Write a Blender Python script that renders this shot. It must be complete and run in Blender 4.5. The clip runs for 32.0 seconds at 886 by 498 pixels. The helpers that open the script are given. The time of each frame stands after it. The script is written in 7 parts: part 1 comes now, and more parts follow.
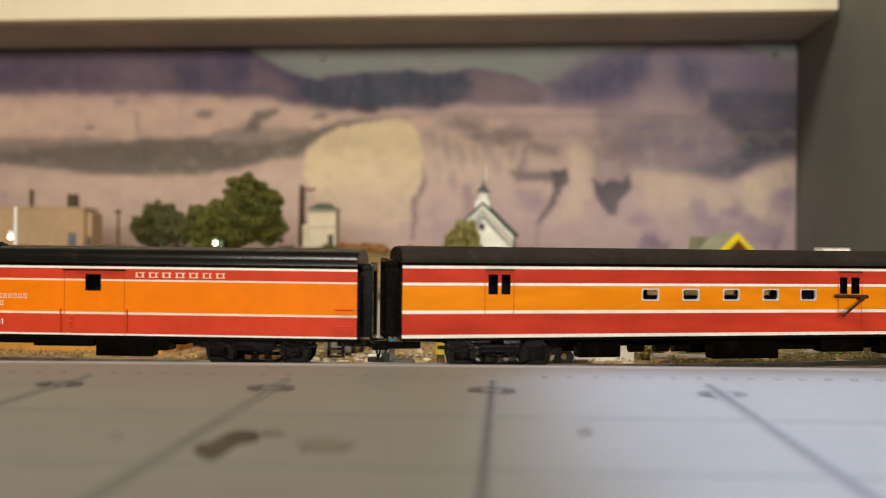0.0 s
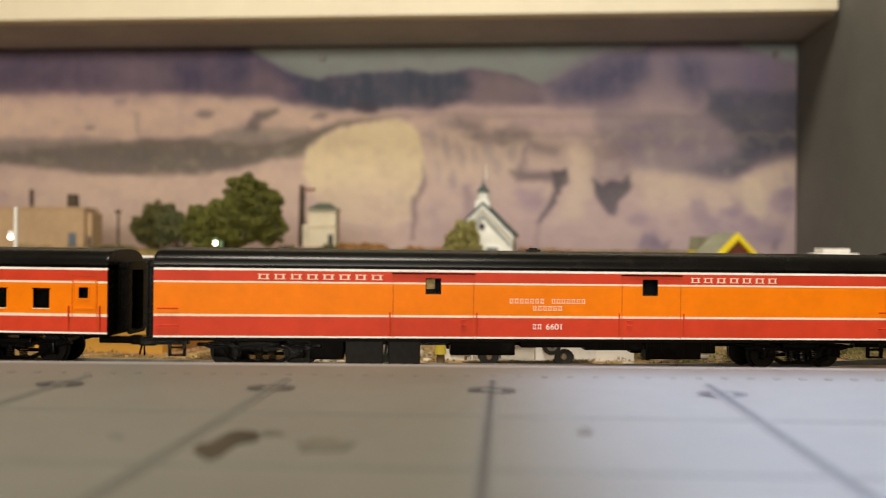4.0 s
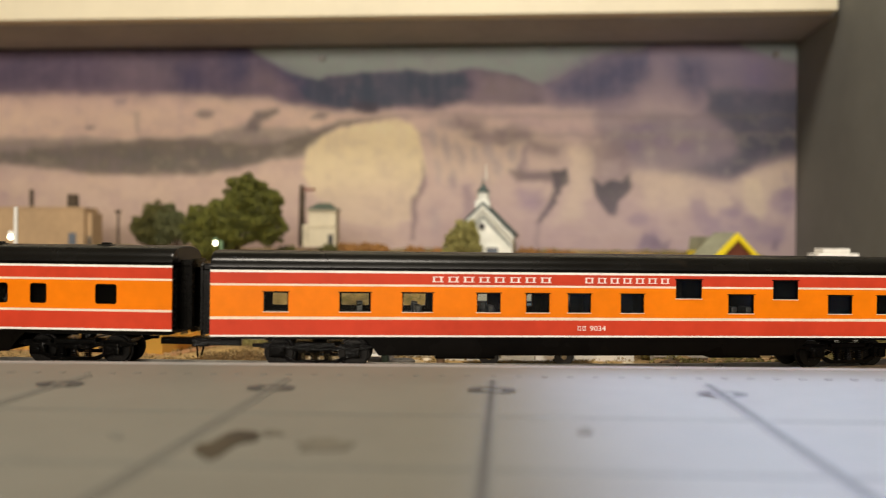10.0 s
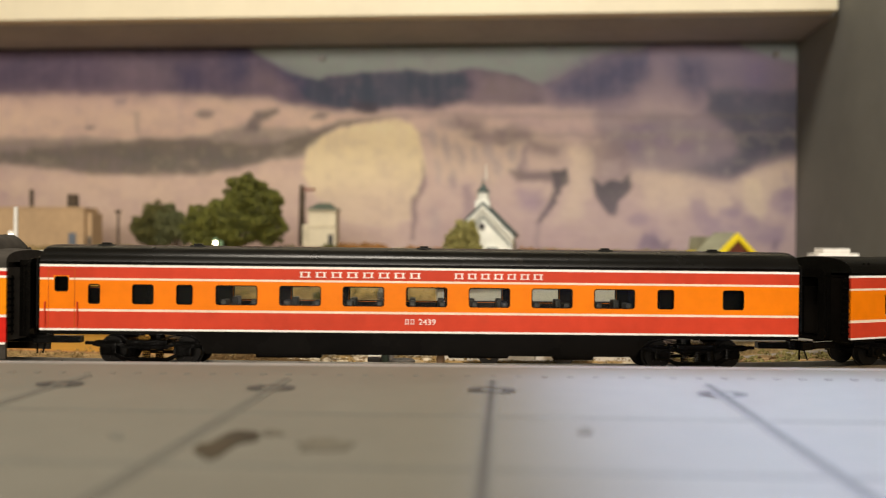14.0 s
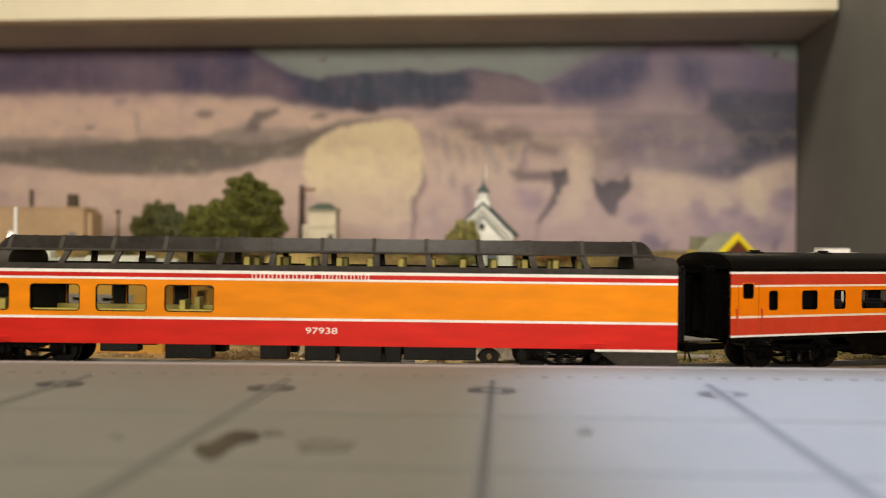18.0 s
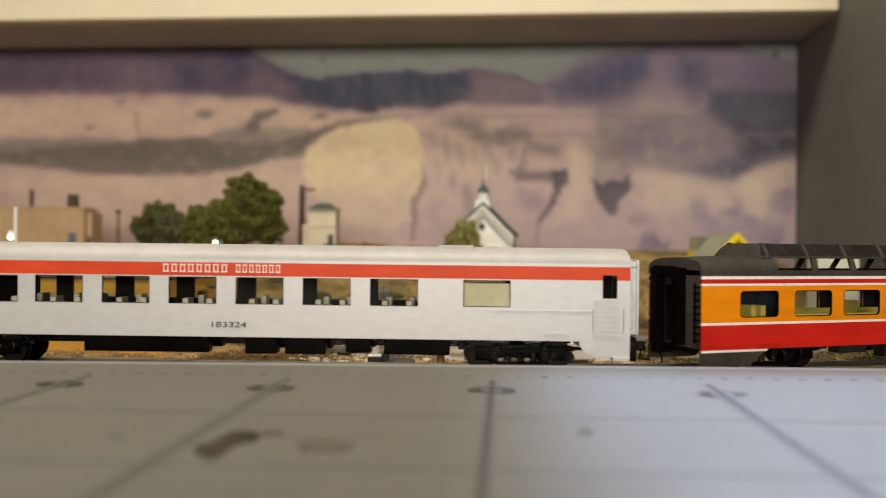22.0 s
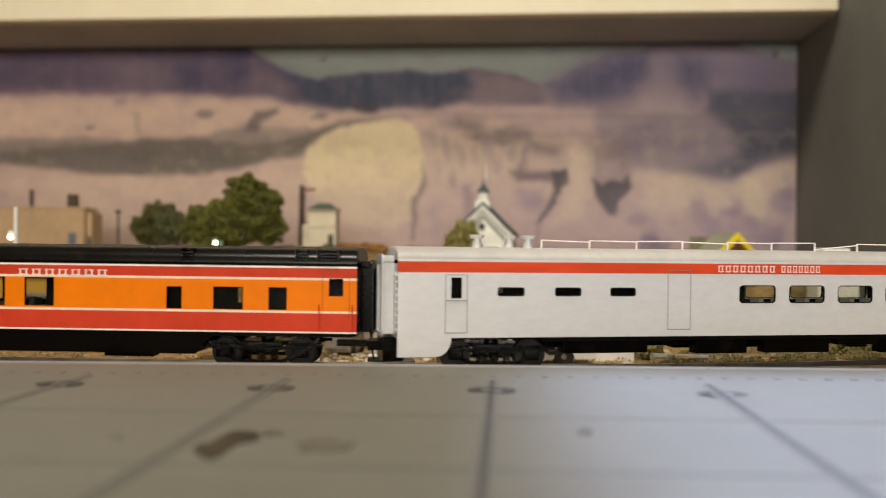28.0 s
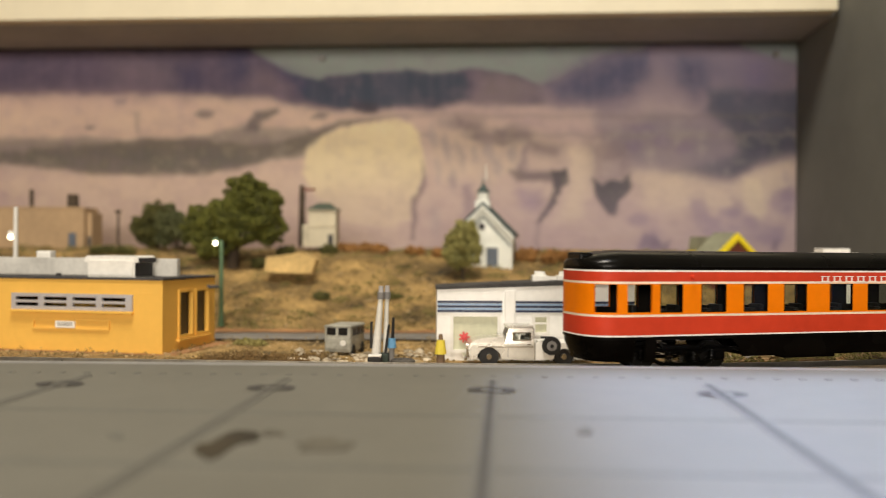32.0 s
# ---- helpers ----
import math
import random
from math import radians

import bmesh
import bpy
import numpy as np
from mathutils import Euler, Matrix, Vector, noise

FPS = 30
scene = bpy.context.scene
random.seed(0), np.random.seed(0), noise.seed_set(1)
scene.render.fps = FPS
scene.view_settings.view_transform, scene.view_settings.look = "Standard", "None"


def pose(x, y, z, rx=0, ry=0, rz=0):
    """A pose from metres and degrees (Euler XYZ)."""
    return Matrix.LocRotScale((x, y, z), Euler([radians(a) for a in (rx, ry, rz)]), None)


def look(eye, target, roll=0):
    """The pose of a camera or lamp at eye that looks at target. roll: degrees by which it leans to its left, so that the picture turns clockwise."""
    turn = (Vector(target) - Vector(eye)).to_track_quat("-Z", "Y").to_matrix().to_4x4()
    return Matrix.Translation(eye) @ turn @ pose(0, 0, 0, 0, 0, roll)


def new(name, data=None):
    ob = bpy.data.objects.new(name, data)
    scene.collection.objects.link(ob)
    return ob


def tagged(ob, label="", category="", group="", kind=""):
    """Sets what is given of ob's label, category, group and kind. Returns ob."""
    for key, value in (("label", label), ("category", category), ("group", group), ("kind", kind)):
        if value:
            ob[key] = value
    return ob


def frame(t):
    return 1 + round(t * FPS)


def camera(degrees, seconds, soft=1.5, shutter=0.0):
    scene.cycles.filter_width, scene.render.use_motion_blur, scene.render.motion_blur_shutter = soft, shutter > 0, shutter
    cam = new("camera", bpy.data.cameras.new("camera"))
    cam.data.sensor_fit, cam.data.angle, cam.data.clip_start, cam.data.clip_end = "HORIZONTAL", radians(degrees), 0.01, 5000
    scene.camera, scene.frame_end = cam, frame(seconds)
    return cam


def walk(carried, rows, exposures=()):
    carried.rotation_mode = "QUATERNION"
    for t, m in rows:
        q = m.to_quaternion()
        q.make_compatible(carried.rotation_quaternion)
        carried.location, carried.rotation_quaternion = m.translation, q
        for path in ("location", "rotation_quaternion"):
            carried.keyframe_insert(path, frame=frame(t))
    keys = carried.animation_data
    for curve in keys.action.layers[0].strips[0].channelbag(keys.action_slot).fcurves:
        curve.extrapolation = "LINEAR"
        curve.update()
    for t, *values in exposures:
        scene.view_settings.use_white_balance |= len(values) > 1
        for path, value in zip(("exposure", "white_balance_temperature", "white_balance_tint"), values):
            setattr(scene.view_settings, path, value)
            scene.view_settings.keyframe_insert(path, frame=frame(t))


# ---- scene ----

# ---------------------------------------------------------------- camera
EYE = 0.0477            # camera height over the rail top
cam = camera(52.21, 32.0, soft=0.65, shutter=0.22)
cam.data.dof.use_dof = True
cam.data.dof.focus_distance = 0.400
cam.data.dof.aperture_fstop = 8.3
STAND = look((0, 0, EYE), (0, 1, EYE - 0.00406), roll=0.372)
walk(cam, [(0.0, STAND), (32.0, STAND)], exposures=[(0.0, -0.02), (3.0, 0.0), (8.0, 0.04), (9.0, 0.05), (12.0, 0.13), (14.0, 0.13), (16.5, 0.04), (17.5, 0.0), (19.0, -0.08), (20.0, -0.06), (21.0, -0.03), (22.0, -0.14), (23.0, -0.15), (25.0, -0.13), (27.5, -0.15), (28.2, -0.14), (29.2, 0.03), (30.0, 0.05), (32.0, 0.0)])

# ---------------------------------------------------------------- light
world = bpy.data.worlds.new("room_air")
scene.world = world
world.use_nodes = True
world.node_tree.nodes["Background"].inputs[0].default_value = (1.0, 0.92, 0.80, 1)
world.node_tree.nodes["Background"].inputs[1].default_value = 0.06


def lamp(name, kind, place, target, power, colour, size=0.3, cone=40, blend=0.3, tall=1.0):
    data = bpy.data.lights.new(name, kind)
    data.energy, data.color = power, colour
    if kind == "AREA":
        data.shape, data.size, data.size_y = "RECTANGLE", size, size * tall
    else:
        data.shadow_soft_size = size
    if kind == "SPOT":
        data.spot_size, data.spot_blend = radians(cone), blend
    ob = new(name, data)
    ob.matrix_world = look(place, target)
    return ob


lamp("room_lamp", "AREA", (-0.15, -3.15, 0.55), (0, 0.6, 0.10), 79, (1.0, 0.905, 0.775), size=1.7, tall=0.26)
lamp("ceiling_lamp", "AREA", (-0.10, 0.05, 1.25), (0.0, 0.6, 0.0), 18.5, (1.0, 0.91, 0.78), size=0.4)
# added unseen panel: its narrow beam cools and brightens only the board's right half
panel = lamp("added_cool_panel", "AREA", (0.524, -0.02, 0.75), (0.524, -0.02, 0.0), 6.7, (0.50, 0.61, 1.0), size=1.0, tall=0.65)
panel.matrix_world = pose(0.524, -0.02, 0.75, 0, 0, -1.5)
panel.data.spread = radians(6)

# ---------------------------------------------------------------- materials
MATS = {}


def tree_of(name):
    m = bpy.data.materials.new(name)
    m.use_nodes = True
    t = m.node_tree
    return m, t, t.nodes["Principled BSDF"]


def paint(name, colour, rough=0.45, metal=0.0, grain=0.06, scale=60.0, bump=0.0, stretch=(1, 1, 1), second=None, coat=0.0, dirt=0.0, spec=0.5):
    """A surface whose colour wanders at two scales, with fine relief."""
    m, t, b = tree_of(name)
    n, l = t.nodes, t.links
    co = n.new("ShaderNodeTexCoord")
    mp = n.new("ShaderNodeMapping")
    mp.inputs["Scale"].default_value = stretch
    l.new(co.outputs["Object"], mp.inputs["Vector"])
    fine, broad = n.new("ShaderNodeTexNoise"), n.new("ShaderNodeTexNoise")
    fine.inputs["Scale"].default_value, fine.inputs["Detail"].default_value = scale * 8, 4
    broad.inputs["Scale"].default_value, broad.inputs["Detail"].default_value = scale, 5
    l.new(mp.outputs[0], fine.inputs["Vector"]), l.new(mp.outputs[0], broad.inputs["Vector"])
    add = n.new("ShaderNodeMath")
    add.operation = "MULTIPLY_ADD"
    add.inputs[1].default_value = 0.45
    l.new(fine.outputs["Fac"], add.inputs[0]), l.new(broad.outputs["Fac"], add.inputs[2])
    ramp = n.new("ShaderNodeValToRGB")
    lo = [max(0, c * (1 - 2.2 * grain)) for c in (second or colour)]
    hi = [min(1, c * (1 + 2.2 * grain)) for c in colour]
    ramp.color_ramp.elements[0].position, ramp.color_ramp.elements[1].position = 0.50, 0.95
    ramp.color_ramp.elements[0].color, ramp.color_ramp.elements[1].color = (*lo, 1), (*hi, 1)
    l.new(add.outputs[0], ramp.inputs[0])
    out = ramp.outputs[0]
    if dirt:
        spots = n.new("ShaderNodeTexNoise")
        spots.inputs["Scale"].default_value, spots.inputs["Detail"].default_value = scale * 3, 6
        cut = n.new("ShaderNodeMapRange")
        cut.inputs[1].default_value, cut.inputs[2].default_value = 0.60, 0.74
        cut.inputs[4].default_value = dirt
        mix = n.new("ShaderNodeMix")
        mix.data_type = "RGBA"
        mix.inputs[7].default_value = (0.12, 0.09, 0.06, 1)
        l.new(mp.outputs[0], spots.inputs["Vector"]), l.new(spots.outputs["Fac"], cut.inputs[0])
        l.new(cut.outputs[0], mix.inputs[0]), l.new(out, mix.inputs[6])
        out = mix.outputs[2]
    l.new(out, b.inputs["Base Color"])
    rr = n.new("ShaderNodeMapRange")
    rr.inputs[3].default_value, rr.inputs[4].default_value = max(0.05, rough - 0.08), min(1, rough + 0.10)
    l.new(broad.outputs["Fac"], rr.inputs[0]), l.new(rr.outputs[0], b.inputs["Roughness"])
    b.inputs["Metallic"].default_value = metal
    b.inputs["Coat Weight"].default_value = coat
    b.inputs["Specular IOR Level"].default_value = spec
    if bump:
        bp = n.new("ShaderNodeBump")
        bp.inputs["Strength"].default_value, bp.inputs["Distance"].default_value = 0.6, bump
        l.new(add.outputs[0], bp.inputs["Height"]), l.new(bp.outputs[0], b.inputs["Normal"])
    MATS[name] = m
    return m


def glow(name, colour, power):
    m, t, b = tree_of(name)
    b.inputs["Base Color"].default_value = (*colour, 1)
    b.inputs["Emission Color"].default_value, b.inputs["Emission Strength"].default_value = (*colour, 1), power
    return m


def clear_pane(name, tint=(0.92, 0.93, 0.9), gloss=0.01):
    m, t, b = tree_of(name)
    n, l = t.nodes, t.links
    n.remove(b)
    tr, gl, mix = n.new("ShaderNodeBsdfTransparent"), n.new("ShaderNodeBsdfGlossy"), n.new("ShaderNodeMixShader")
    tr.inputs[0].default_value = (*tint, 1)
    gl.inputs["Roughness"].default_value = 0.08
    mix.inputs[0].default_value = gloss
    l.new(tr.outputs[0], mix.inputs[1]), l.new(gl.outputs[0], mix.inputs[2])
    l.new(mix.outputs[0], n["Material Output"].inputs[0])
    return m


RED = paint("red_car_paint", (0.55, 0.050, 0.020), 0.38, grain=0.05, scale=25, bump=0.00003, dirt=0.05, spec=0.07)
ORANGE = paint("orange_car_paint", (0.81, 0.194, 0.002), 0.38, grain=0.04, scale=25, bump=0.00003, dirt=0.04, spec=0.07)
CREAM = paint("cream_stripe_paint", (0.84, 0.66, 0.50), 0.5, grain=0.05, scale=60, spec=0.16)
WHITE = paint("white_stripe_paint", (0.85, 0.80, 0.74), 0.45, grain=0.05, scale=60, spec=0.16)
BLACK = paint("black_roof_paint", (0.0045, 0.0042, 0.0032), 0.27, grain=0.12, scale=30, bump=0.00002, dirt=0.06, spec=0.22)
SKIRT = paint("black_skirt_paint", (0.0030, 0.0024, 0.0018), 0.26, grain=0.15, scale=40, bump=0.00003, dirt=0.04, spec=0.03)
PLASTIC = paint("black_moulded_plastic", (0.0022, 0.002, 0.0018), 0.09, grain=0.2, scale=220, bump=0.00030, spec=0.13)
RUBBER = paint("black_bellows_plastic", (0.0032, 0.0028, 0.0022), 0.22, grain=0.2, scale=60, spec=0.10)
WHEEL = paint("dark_wheel_metal", (0.012, 0.011, 0.010), 0.30, metal=0.5, grain=0.15, scale=80, spec=0.12)
MATBLACK = paint("weathered_black_paint", (0.022, 0.018, 0.014), 0.7, grain=0.15, scale=40, bump=0.00005, dirt=0.12, spec=0.05)
HAND_RED = paint("brushed_red_paint", (0.52, 0.046, 0.022), 0.42, grain=0.10, scale=30, bump=0.00012, stretch=(0.25, 1, 1), dirt=0.08, spec=0.07)
HAND_ORANGE = paint("brushed_yellow_orange_paint", (0.82, 0.255, 0.005), 0.42, grain=0.07, scale=30, bump=0.00012, stretch=(0.25, 1, 1), dirt=0.05, spec=0.07)
DEEP_RED = paint("deep_red_paint", (0.56, 0.020, 0.012), 0.36, grain=0.10, scale=30, bump=0.0001, stretch=(0.2, 1, 1), spec=0.07)
DOME_GREY = paint("dark_grey_roof_paint", (0.052, 0.046, 0.039), 0.75, grain=0.15, scale=40, bump=0.00004, dirt=0.1, spec=0.05)
UNDER_GREY = paint("dark_underfloor_grey", (0.016, 0.015, 0.013), 0.6, grain=0.15, scale=60, spec=0.1)
SMOKED = paint("smoked_dome_glazing", (0.022, 0.019, 0.016), 0.25, grain=0.2, scale=40, bump=0.00004, spec=0.10)
SILVER = paint("brushed_silver_paint", (0.515, 0.520, 0.527), 0.36, metal=0.12, grain=0.025, scale=420, bump=0.00005, stretch=(0.55, 1, 1.3))
SILVER_BRIGHT = paint("bright_silver_paint", (0.645, 0.65, 0.658), 0.36, metal=0.12, grain=0.02, scale=420, bump=0.00005, stretch=(0.55, 1, 1.3))
SILVER_SMOOTH = paint("silver_roof_paint", (0.49, 0.478, 0.45), 0.60, metal=0.05, grain=0.05, scale=30, bump=0.00003)
GREY_END = paint("grey_end_paint", (0.58, 0.59, 0.60), 0.5, grain=0.05, scale=50)
STRIPE_RED = paint("orange_red_stripe_paint", (0.66, 0.066, 0.017), 0.42, grain=0.08, scale=40, bump=0.00008, stretch=(0.2, 1, 1), spec=0.16)
SEAT_DARK = paint("dark_seat_plastic", (0.011, 0.010, 0.009), 0.45, grain=0.1, scale=80)
SEAT_CREAM = paint("cream_seat_plastic", (0.62, 0.58, 0.46), 0.5, grain=0.06, scale=80)
SEAT_OLIVE = paint("olive_yellow_seat_plastic", (0.44, 0.35, 0.055), 0.45, grain=0.12, scale=80)
SEAT_YELLOW = paint("yellow_seat_plastic", (0.62, 0.50, 0.10), 0.5, grain=0.08, scale=80)
INSIDE = paint("dark_interior_plastic", (0.008, 0.0065, 0.005), 0.6, grain=0.1, scale=80, spec=0.05)
GLASS = clear_pane("window_plastic")


# ---------------------------------------------------------------- mesh helpers
def part(name, bm, material, parent=None, label="", smooth=False):
    """Links a bmesh as one mesh object, under a thing or a part."""
    me = bpy.data.meshes.new(name)
    bmesh.ops.recalc_face_normals(bm, faces=bm.faces)
    bm.to_mesh(me)
    bm.free()
    return held(name, me, material, parent, label, smooth)


def held(name, me, material=None, parent=None, label="", smooth=False):
    for m in (material if isinstance(material, (list, tuple)) else [material] if material else []):
        me.materials.append(m)
    if smooth:
        me.polygons.foreach_set("use_smooth", [True] * len(me.polygons))
        me.set_sharp_from_angle(angle=radians(35))
    ob = new(name, me)
    if parent:
        ob.parent = parent
    if label:
        ob["label"] = label
    return ob


def again(ob, parent, m, name=None):
    """One more object on the mesh of ob, under parent."""
    c = new(name or ob.name.split(".")[0], ob.data)
    c.parent, c.matrix_basis = parent, m
    if ob.get("label"):
        c["label"] = ob["label"]
    return c


def box(bm, x0, x1, y0, y1, z0, z1, bevel=0.0, mat=0):
    vs = [bm.verts.new(p) for p in ((x0, y0, z0), (x1, y0, z0), (x1, y1, z0), (x0, y1, z0), (x0, y0, z1), (x1, y0, z1), (x1, y1, z1), (x0, y1, z1))]
    fs = [bm.faces.new([vs[i] for i in q]) for q in ((0, 3, 2, 1), (4, 5, 6, 7), (0, 1, 5, 4), (1, 2, 6, 5), (2, 3, 7, 6), (3, 0, 4, 7))]
    for f in fs:
        f.material_index = mat
    if bevel:
        es = {e for f in fs for e in f.edges}
        for f in bmesh.ops.bevel(bm, geom=list(es), offset=bevel, segments=2, affect="EDGES", profile=0.6)["faces"]:
            f.material_index = mat
    return bm


def boxed(x0, x1, y0, y1, z0, z1, bevel=0.0):
    return box(bmesh.new(), x0, x1, y0, y1, z0, z1, bevel)


def rod(bm, a, b, r0, r1=None, seg=10):
    """A round bar from a to b."""
    a, b = Vector(a), Vector(b)
    m = Matrix.Translation((a + b) / 2) @ (b - a).to_track_quat("Z", "Y").to_matrix().to_4x4()
    bmesh.ops.create_cone(bm, cap_ends=True, segments=seg, radius1=r0, radius2=r0 if r1 is None else r1, depth=(b - a).length, matrix=m)
    return bm


def prism(bm, points, y0, y1, axis="y"):
    """A flat outline in x and z, given thickness along y (or an outline in x and y along z)."""
    put = (lambda p, d: (p[0], d, p[1])) if axis == "y" else (lambda p, d: (p[0], p[1], d))
    a, b = [bm.verts.new(put(p, y0)) for p in points], [bm.verts.new(put(p, y1)) for p in points]
    bm.faces.new(a), bm.faces.new(b[::-1])
    for i in range(len(a)):
        j = (i + 1) % len(a)
        bm.faces.new((a[i], b[i], b[j], a[j]))
    return bm


def rounded(x0, x1, z0, z1, r, n=4):
    pts = []
    for cx, cz, a in ((x1 - r, z1 - r, 0), (x0 + r, z1 - r, 90), (x0 + r, z0 + r, 180), (x1 - r, z0 + r, 270)):
        pts += [(cx + r * math.cos(radians(a + 90 * k / n)), cz + r * math.sin(radians(a + 90 * k / n))) for k in range(n + 1)]
    return pts


def ring(bm, outer, inner, y0, y1):
    """A frame between two outlines of as many points."""
    vs = [[bm.verts.new((p[0], y, p[1])) for p in pts] for y in (y0, y1) for pts in (outer, inner)]
    n = len(outer)
    for i in range(n):
        j = (i + 1) % n
        for a, b in ((vs[0], vs[1]), (vs[3], vs[2]), (vs[2], vs[0]), (vs[1], vs[3])):
            bm.faces.new((a[i], a[j], b[j], b[i]))
    return bm


def shell(strips, holes, path, thick, lining=None):
    """A wall of colour bands with real openings. strips: (z0, z1, material index); holes: (u0, u1, z0, z1);
    path(u) gives the plan point and its outward normal."""
    us, cut = path(None, None), []
    zs = sorted({z for s in strips for z in s[:2]} | {z for h in holes for z in h[2:4]})
    us = sorted(set(us) | {u for h in holes for u in h[:2] if us[0] < u < us[-1]})
    verts, faces, mats, index = [], [], [], {}

    def v(i, k, inner):
        key = (i, k, inner)
        if key not in index:
            (x, y), (nx, ny) = path(us[i], zs[k])
            d = thick if inner else 0.0
            index[key] = len(verts)
            verts.append((x - nx * d, y - ny * d, zs[k]))
        return index[key]

    solid = {}
    for i in range(len(us) - 1):
        for k in range(len(zs) - 1):
            u, z = (us[i] + us[i + 1]) / 2, (zs[k] + zs[k + 1]) / 2
            if any(h[0] < u < h[1] and h[2] < z < h[3] for h in holes):
                continue
            for z0, z1, m in strips:
                if z0 <= z <= z1:
                    solid[i, k] = m
    for (i, k), m in solid.items():
        quads = [(v(i, k, 0), v(i + 1, k, 0), v(i + 1, k + 1, 0), v(i, k + 1, 0)), (v(i, k, 1), v(i, k + 1, 1), v(i + 1, k + 1, 1), v(i + 1, k, 1))]
        for di, dk, a, b in ((-1, 0, (i, k), (i, k + 1)), (1, 0, (i + 1, k + 1), (i + 1, k)), (0, -1, (i + 1, k), (i, k)), (0, 1, (i, k + 1), (i + 1, k + 1))):
            if (i + di, k + dk) not in solid:
                quads.append((v(*a, 0), v(*b, 0), v(*b, 1), v(*a, 1)))
        faces += quads
        mats += [m, m if lining is None else lining] + [m] * (len(quads) - 2)
    me = bpy.data.meshes.new("wall")
    me.from_pydata(verts, [], faces)
    me.polygons.foreach_set("material_index", mats)
    me.update()
    bm = bmesh.new()
    bm.from_mesh(me)
    bmesh.ops.recalc_face_normals(bm, faces=bm.faces)
    bm.to_mesh(me)
    bm.free()
    return me


def thing(name, label, category, group="", m=None, kind=""):
    ob = tagged(new(name), label, category, group, kind)
    if m is not None:
        ob.matrix_basis = m
    return ob


# ---------------------------------------------------------------- the line of the track
def lay_line():
    """The curve of the track: nearly straight to the west, then a steady bend of 0.63 m radius."""
    a = np.linspace(-2.6, 2.6, 2081)
    h = a[1] - a[0]
    bend = 0.19527 + 1.39444 / (1 + np.exp(-np.clip((a - 0.01898) / 0.0161, -50, 50)))

    def run(v):
        c = np.concatenate([[0], np.cumsum((v[1:] + v[:-1]) / 2 * h)])
        return c - np.interp(0, a, c)
    turn = run(bend)
    return a, -0.01445 + run(np.cos(turn)), 0.36731 + run(np.sin(turn)), turn


LINE = lay_line()
GRADE = -0.00518


def on_line(s):
    x, y, a = (float(np.interp(s, LINE[0], v)) for v in LINE[1:])
    return x, y, GRADE * max(-0.5, min(0.5, x)), a


# how far the train has come along the line, by the second
RUN_T = (0, 1, 2, 3, 3.5, 5.5, 6.5, 7.5, 8.5, 9.5, 10.5, 11.5, 12.5, 13.5, 14, 16.5, 17.5, 18.5, 19.5, 20.5, 21.5, 22.5, 23.5, 24, 24.5, 25.5, 27.5, 28, 28.5, 29.5, 30, 30.5, 31.5, 32)
RUN_S = (-0.3169, -0.2630, -0.2090, -0.1546, -0.1265, -0.0163, 0.0395, 0.0951, 0.1492, 0.2070, 0.2690, 0.3304, 0.3912, 0.4520, 0.4824, 0.6408, 0.7080, 0.7778, 0.8495, 0.9246, 1.0016, 1.0816, 1.1655, 1.2075, 1.2515, 1.3376, 1.5139, 1.5590, 1.6030, 1.6965, 1.7434, 1.7916, 1.8898, 1.9402)


def travelled(t):
    """A smooth reading between the marks."""
    i = max(0, min(len(RUN_T) - 2, int(np.searchsorted(RUN_T, t, "right")) - 1))

    def slope(k):
        if k <= 0 or k >= len(RUN_T) - 1:
            j = 0 if k <= 0 else len(RUN_T) - 2
            return (RUN_S[j + 1] - RUN_S[j]) / (RUN_T[j + 1] - RUN_T[j])
        return (RUN_S[k + 1] - RUN_S[k - 1]) / (RUN_T[k + 1] - RUN_T[k - 1])
    h = RUN_T[i + 1] - RUN_T[i]
    w = (t - RUN_T[i]) / h
    return ((2 * w**3 - 3 * w**2 + 1) * RUN_S[i] + (w**3 - 2 * w**2 + w) * h * slope(i) + (3 * w**2 - 2 * w**3) * RUN_S[i + 1] + (w**3 - w**2) * h * slope(i + 1))


PIVOT = 0.108
HALF = 0.0178
CARS = []

# ---------------------------------------------------------------- room, shelf and printed backdrop
ROOM = pose(0, 0, 0, 0, 0, -4.3)      # the room stands a little askew to the view
WALLPAINT = paint("warm_wall_paint", (0.20, 0.17, 0.14), 0.8, grain=0.04, scale=3, bump=0.0004)
CEILPAINT = paint("white_ceiling_paint", (0.40, 0.37, 0.33), 0.85, grain=0.03, scale=3, bump=0.0004)
FLOORING = paint("brown_floor_boards", (0.12, 0.08, 0.05), 0.6, grain=0.2, scale=4, stretch=(0.2, 1, 1))
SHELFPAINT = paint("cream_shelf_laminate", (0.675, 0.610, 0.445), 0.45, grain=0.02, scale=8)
# darker than the front: the underside's shade is partly in this colour
SHELFUNDER = paint("shaded_shelf_underside", (0.345, 0.342, 0.345), 0.7, grain=0.06, scale=10)
PANELGREY = paint("dark_grey_panel_paint", (0.156, 0.160, 0.144), 0.75, grain=0.05, scale=6, bump=0.0003)


def setting(name, bm, mat, label, m=ROOM, category=""):
    ob = part(name, bm, mat)
    ob.matrix_basis = m
    return tagged(ob, label, category, kind="structure")


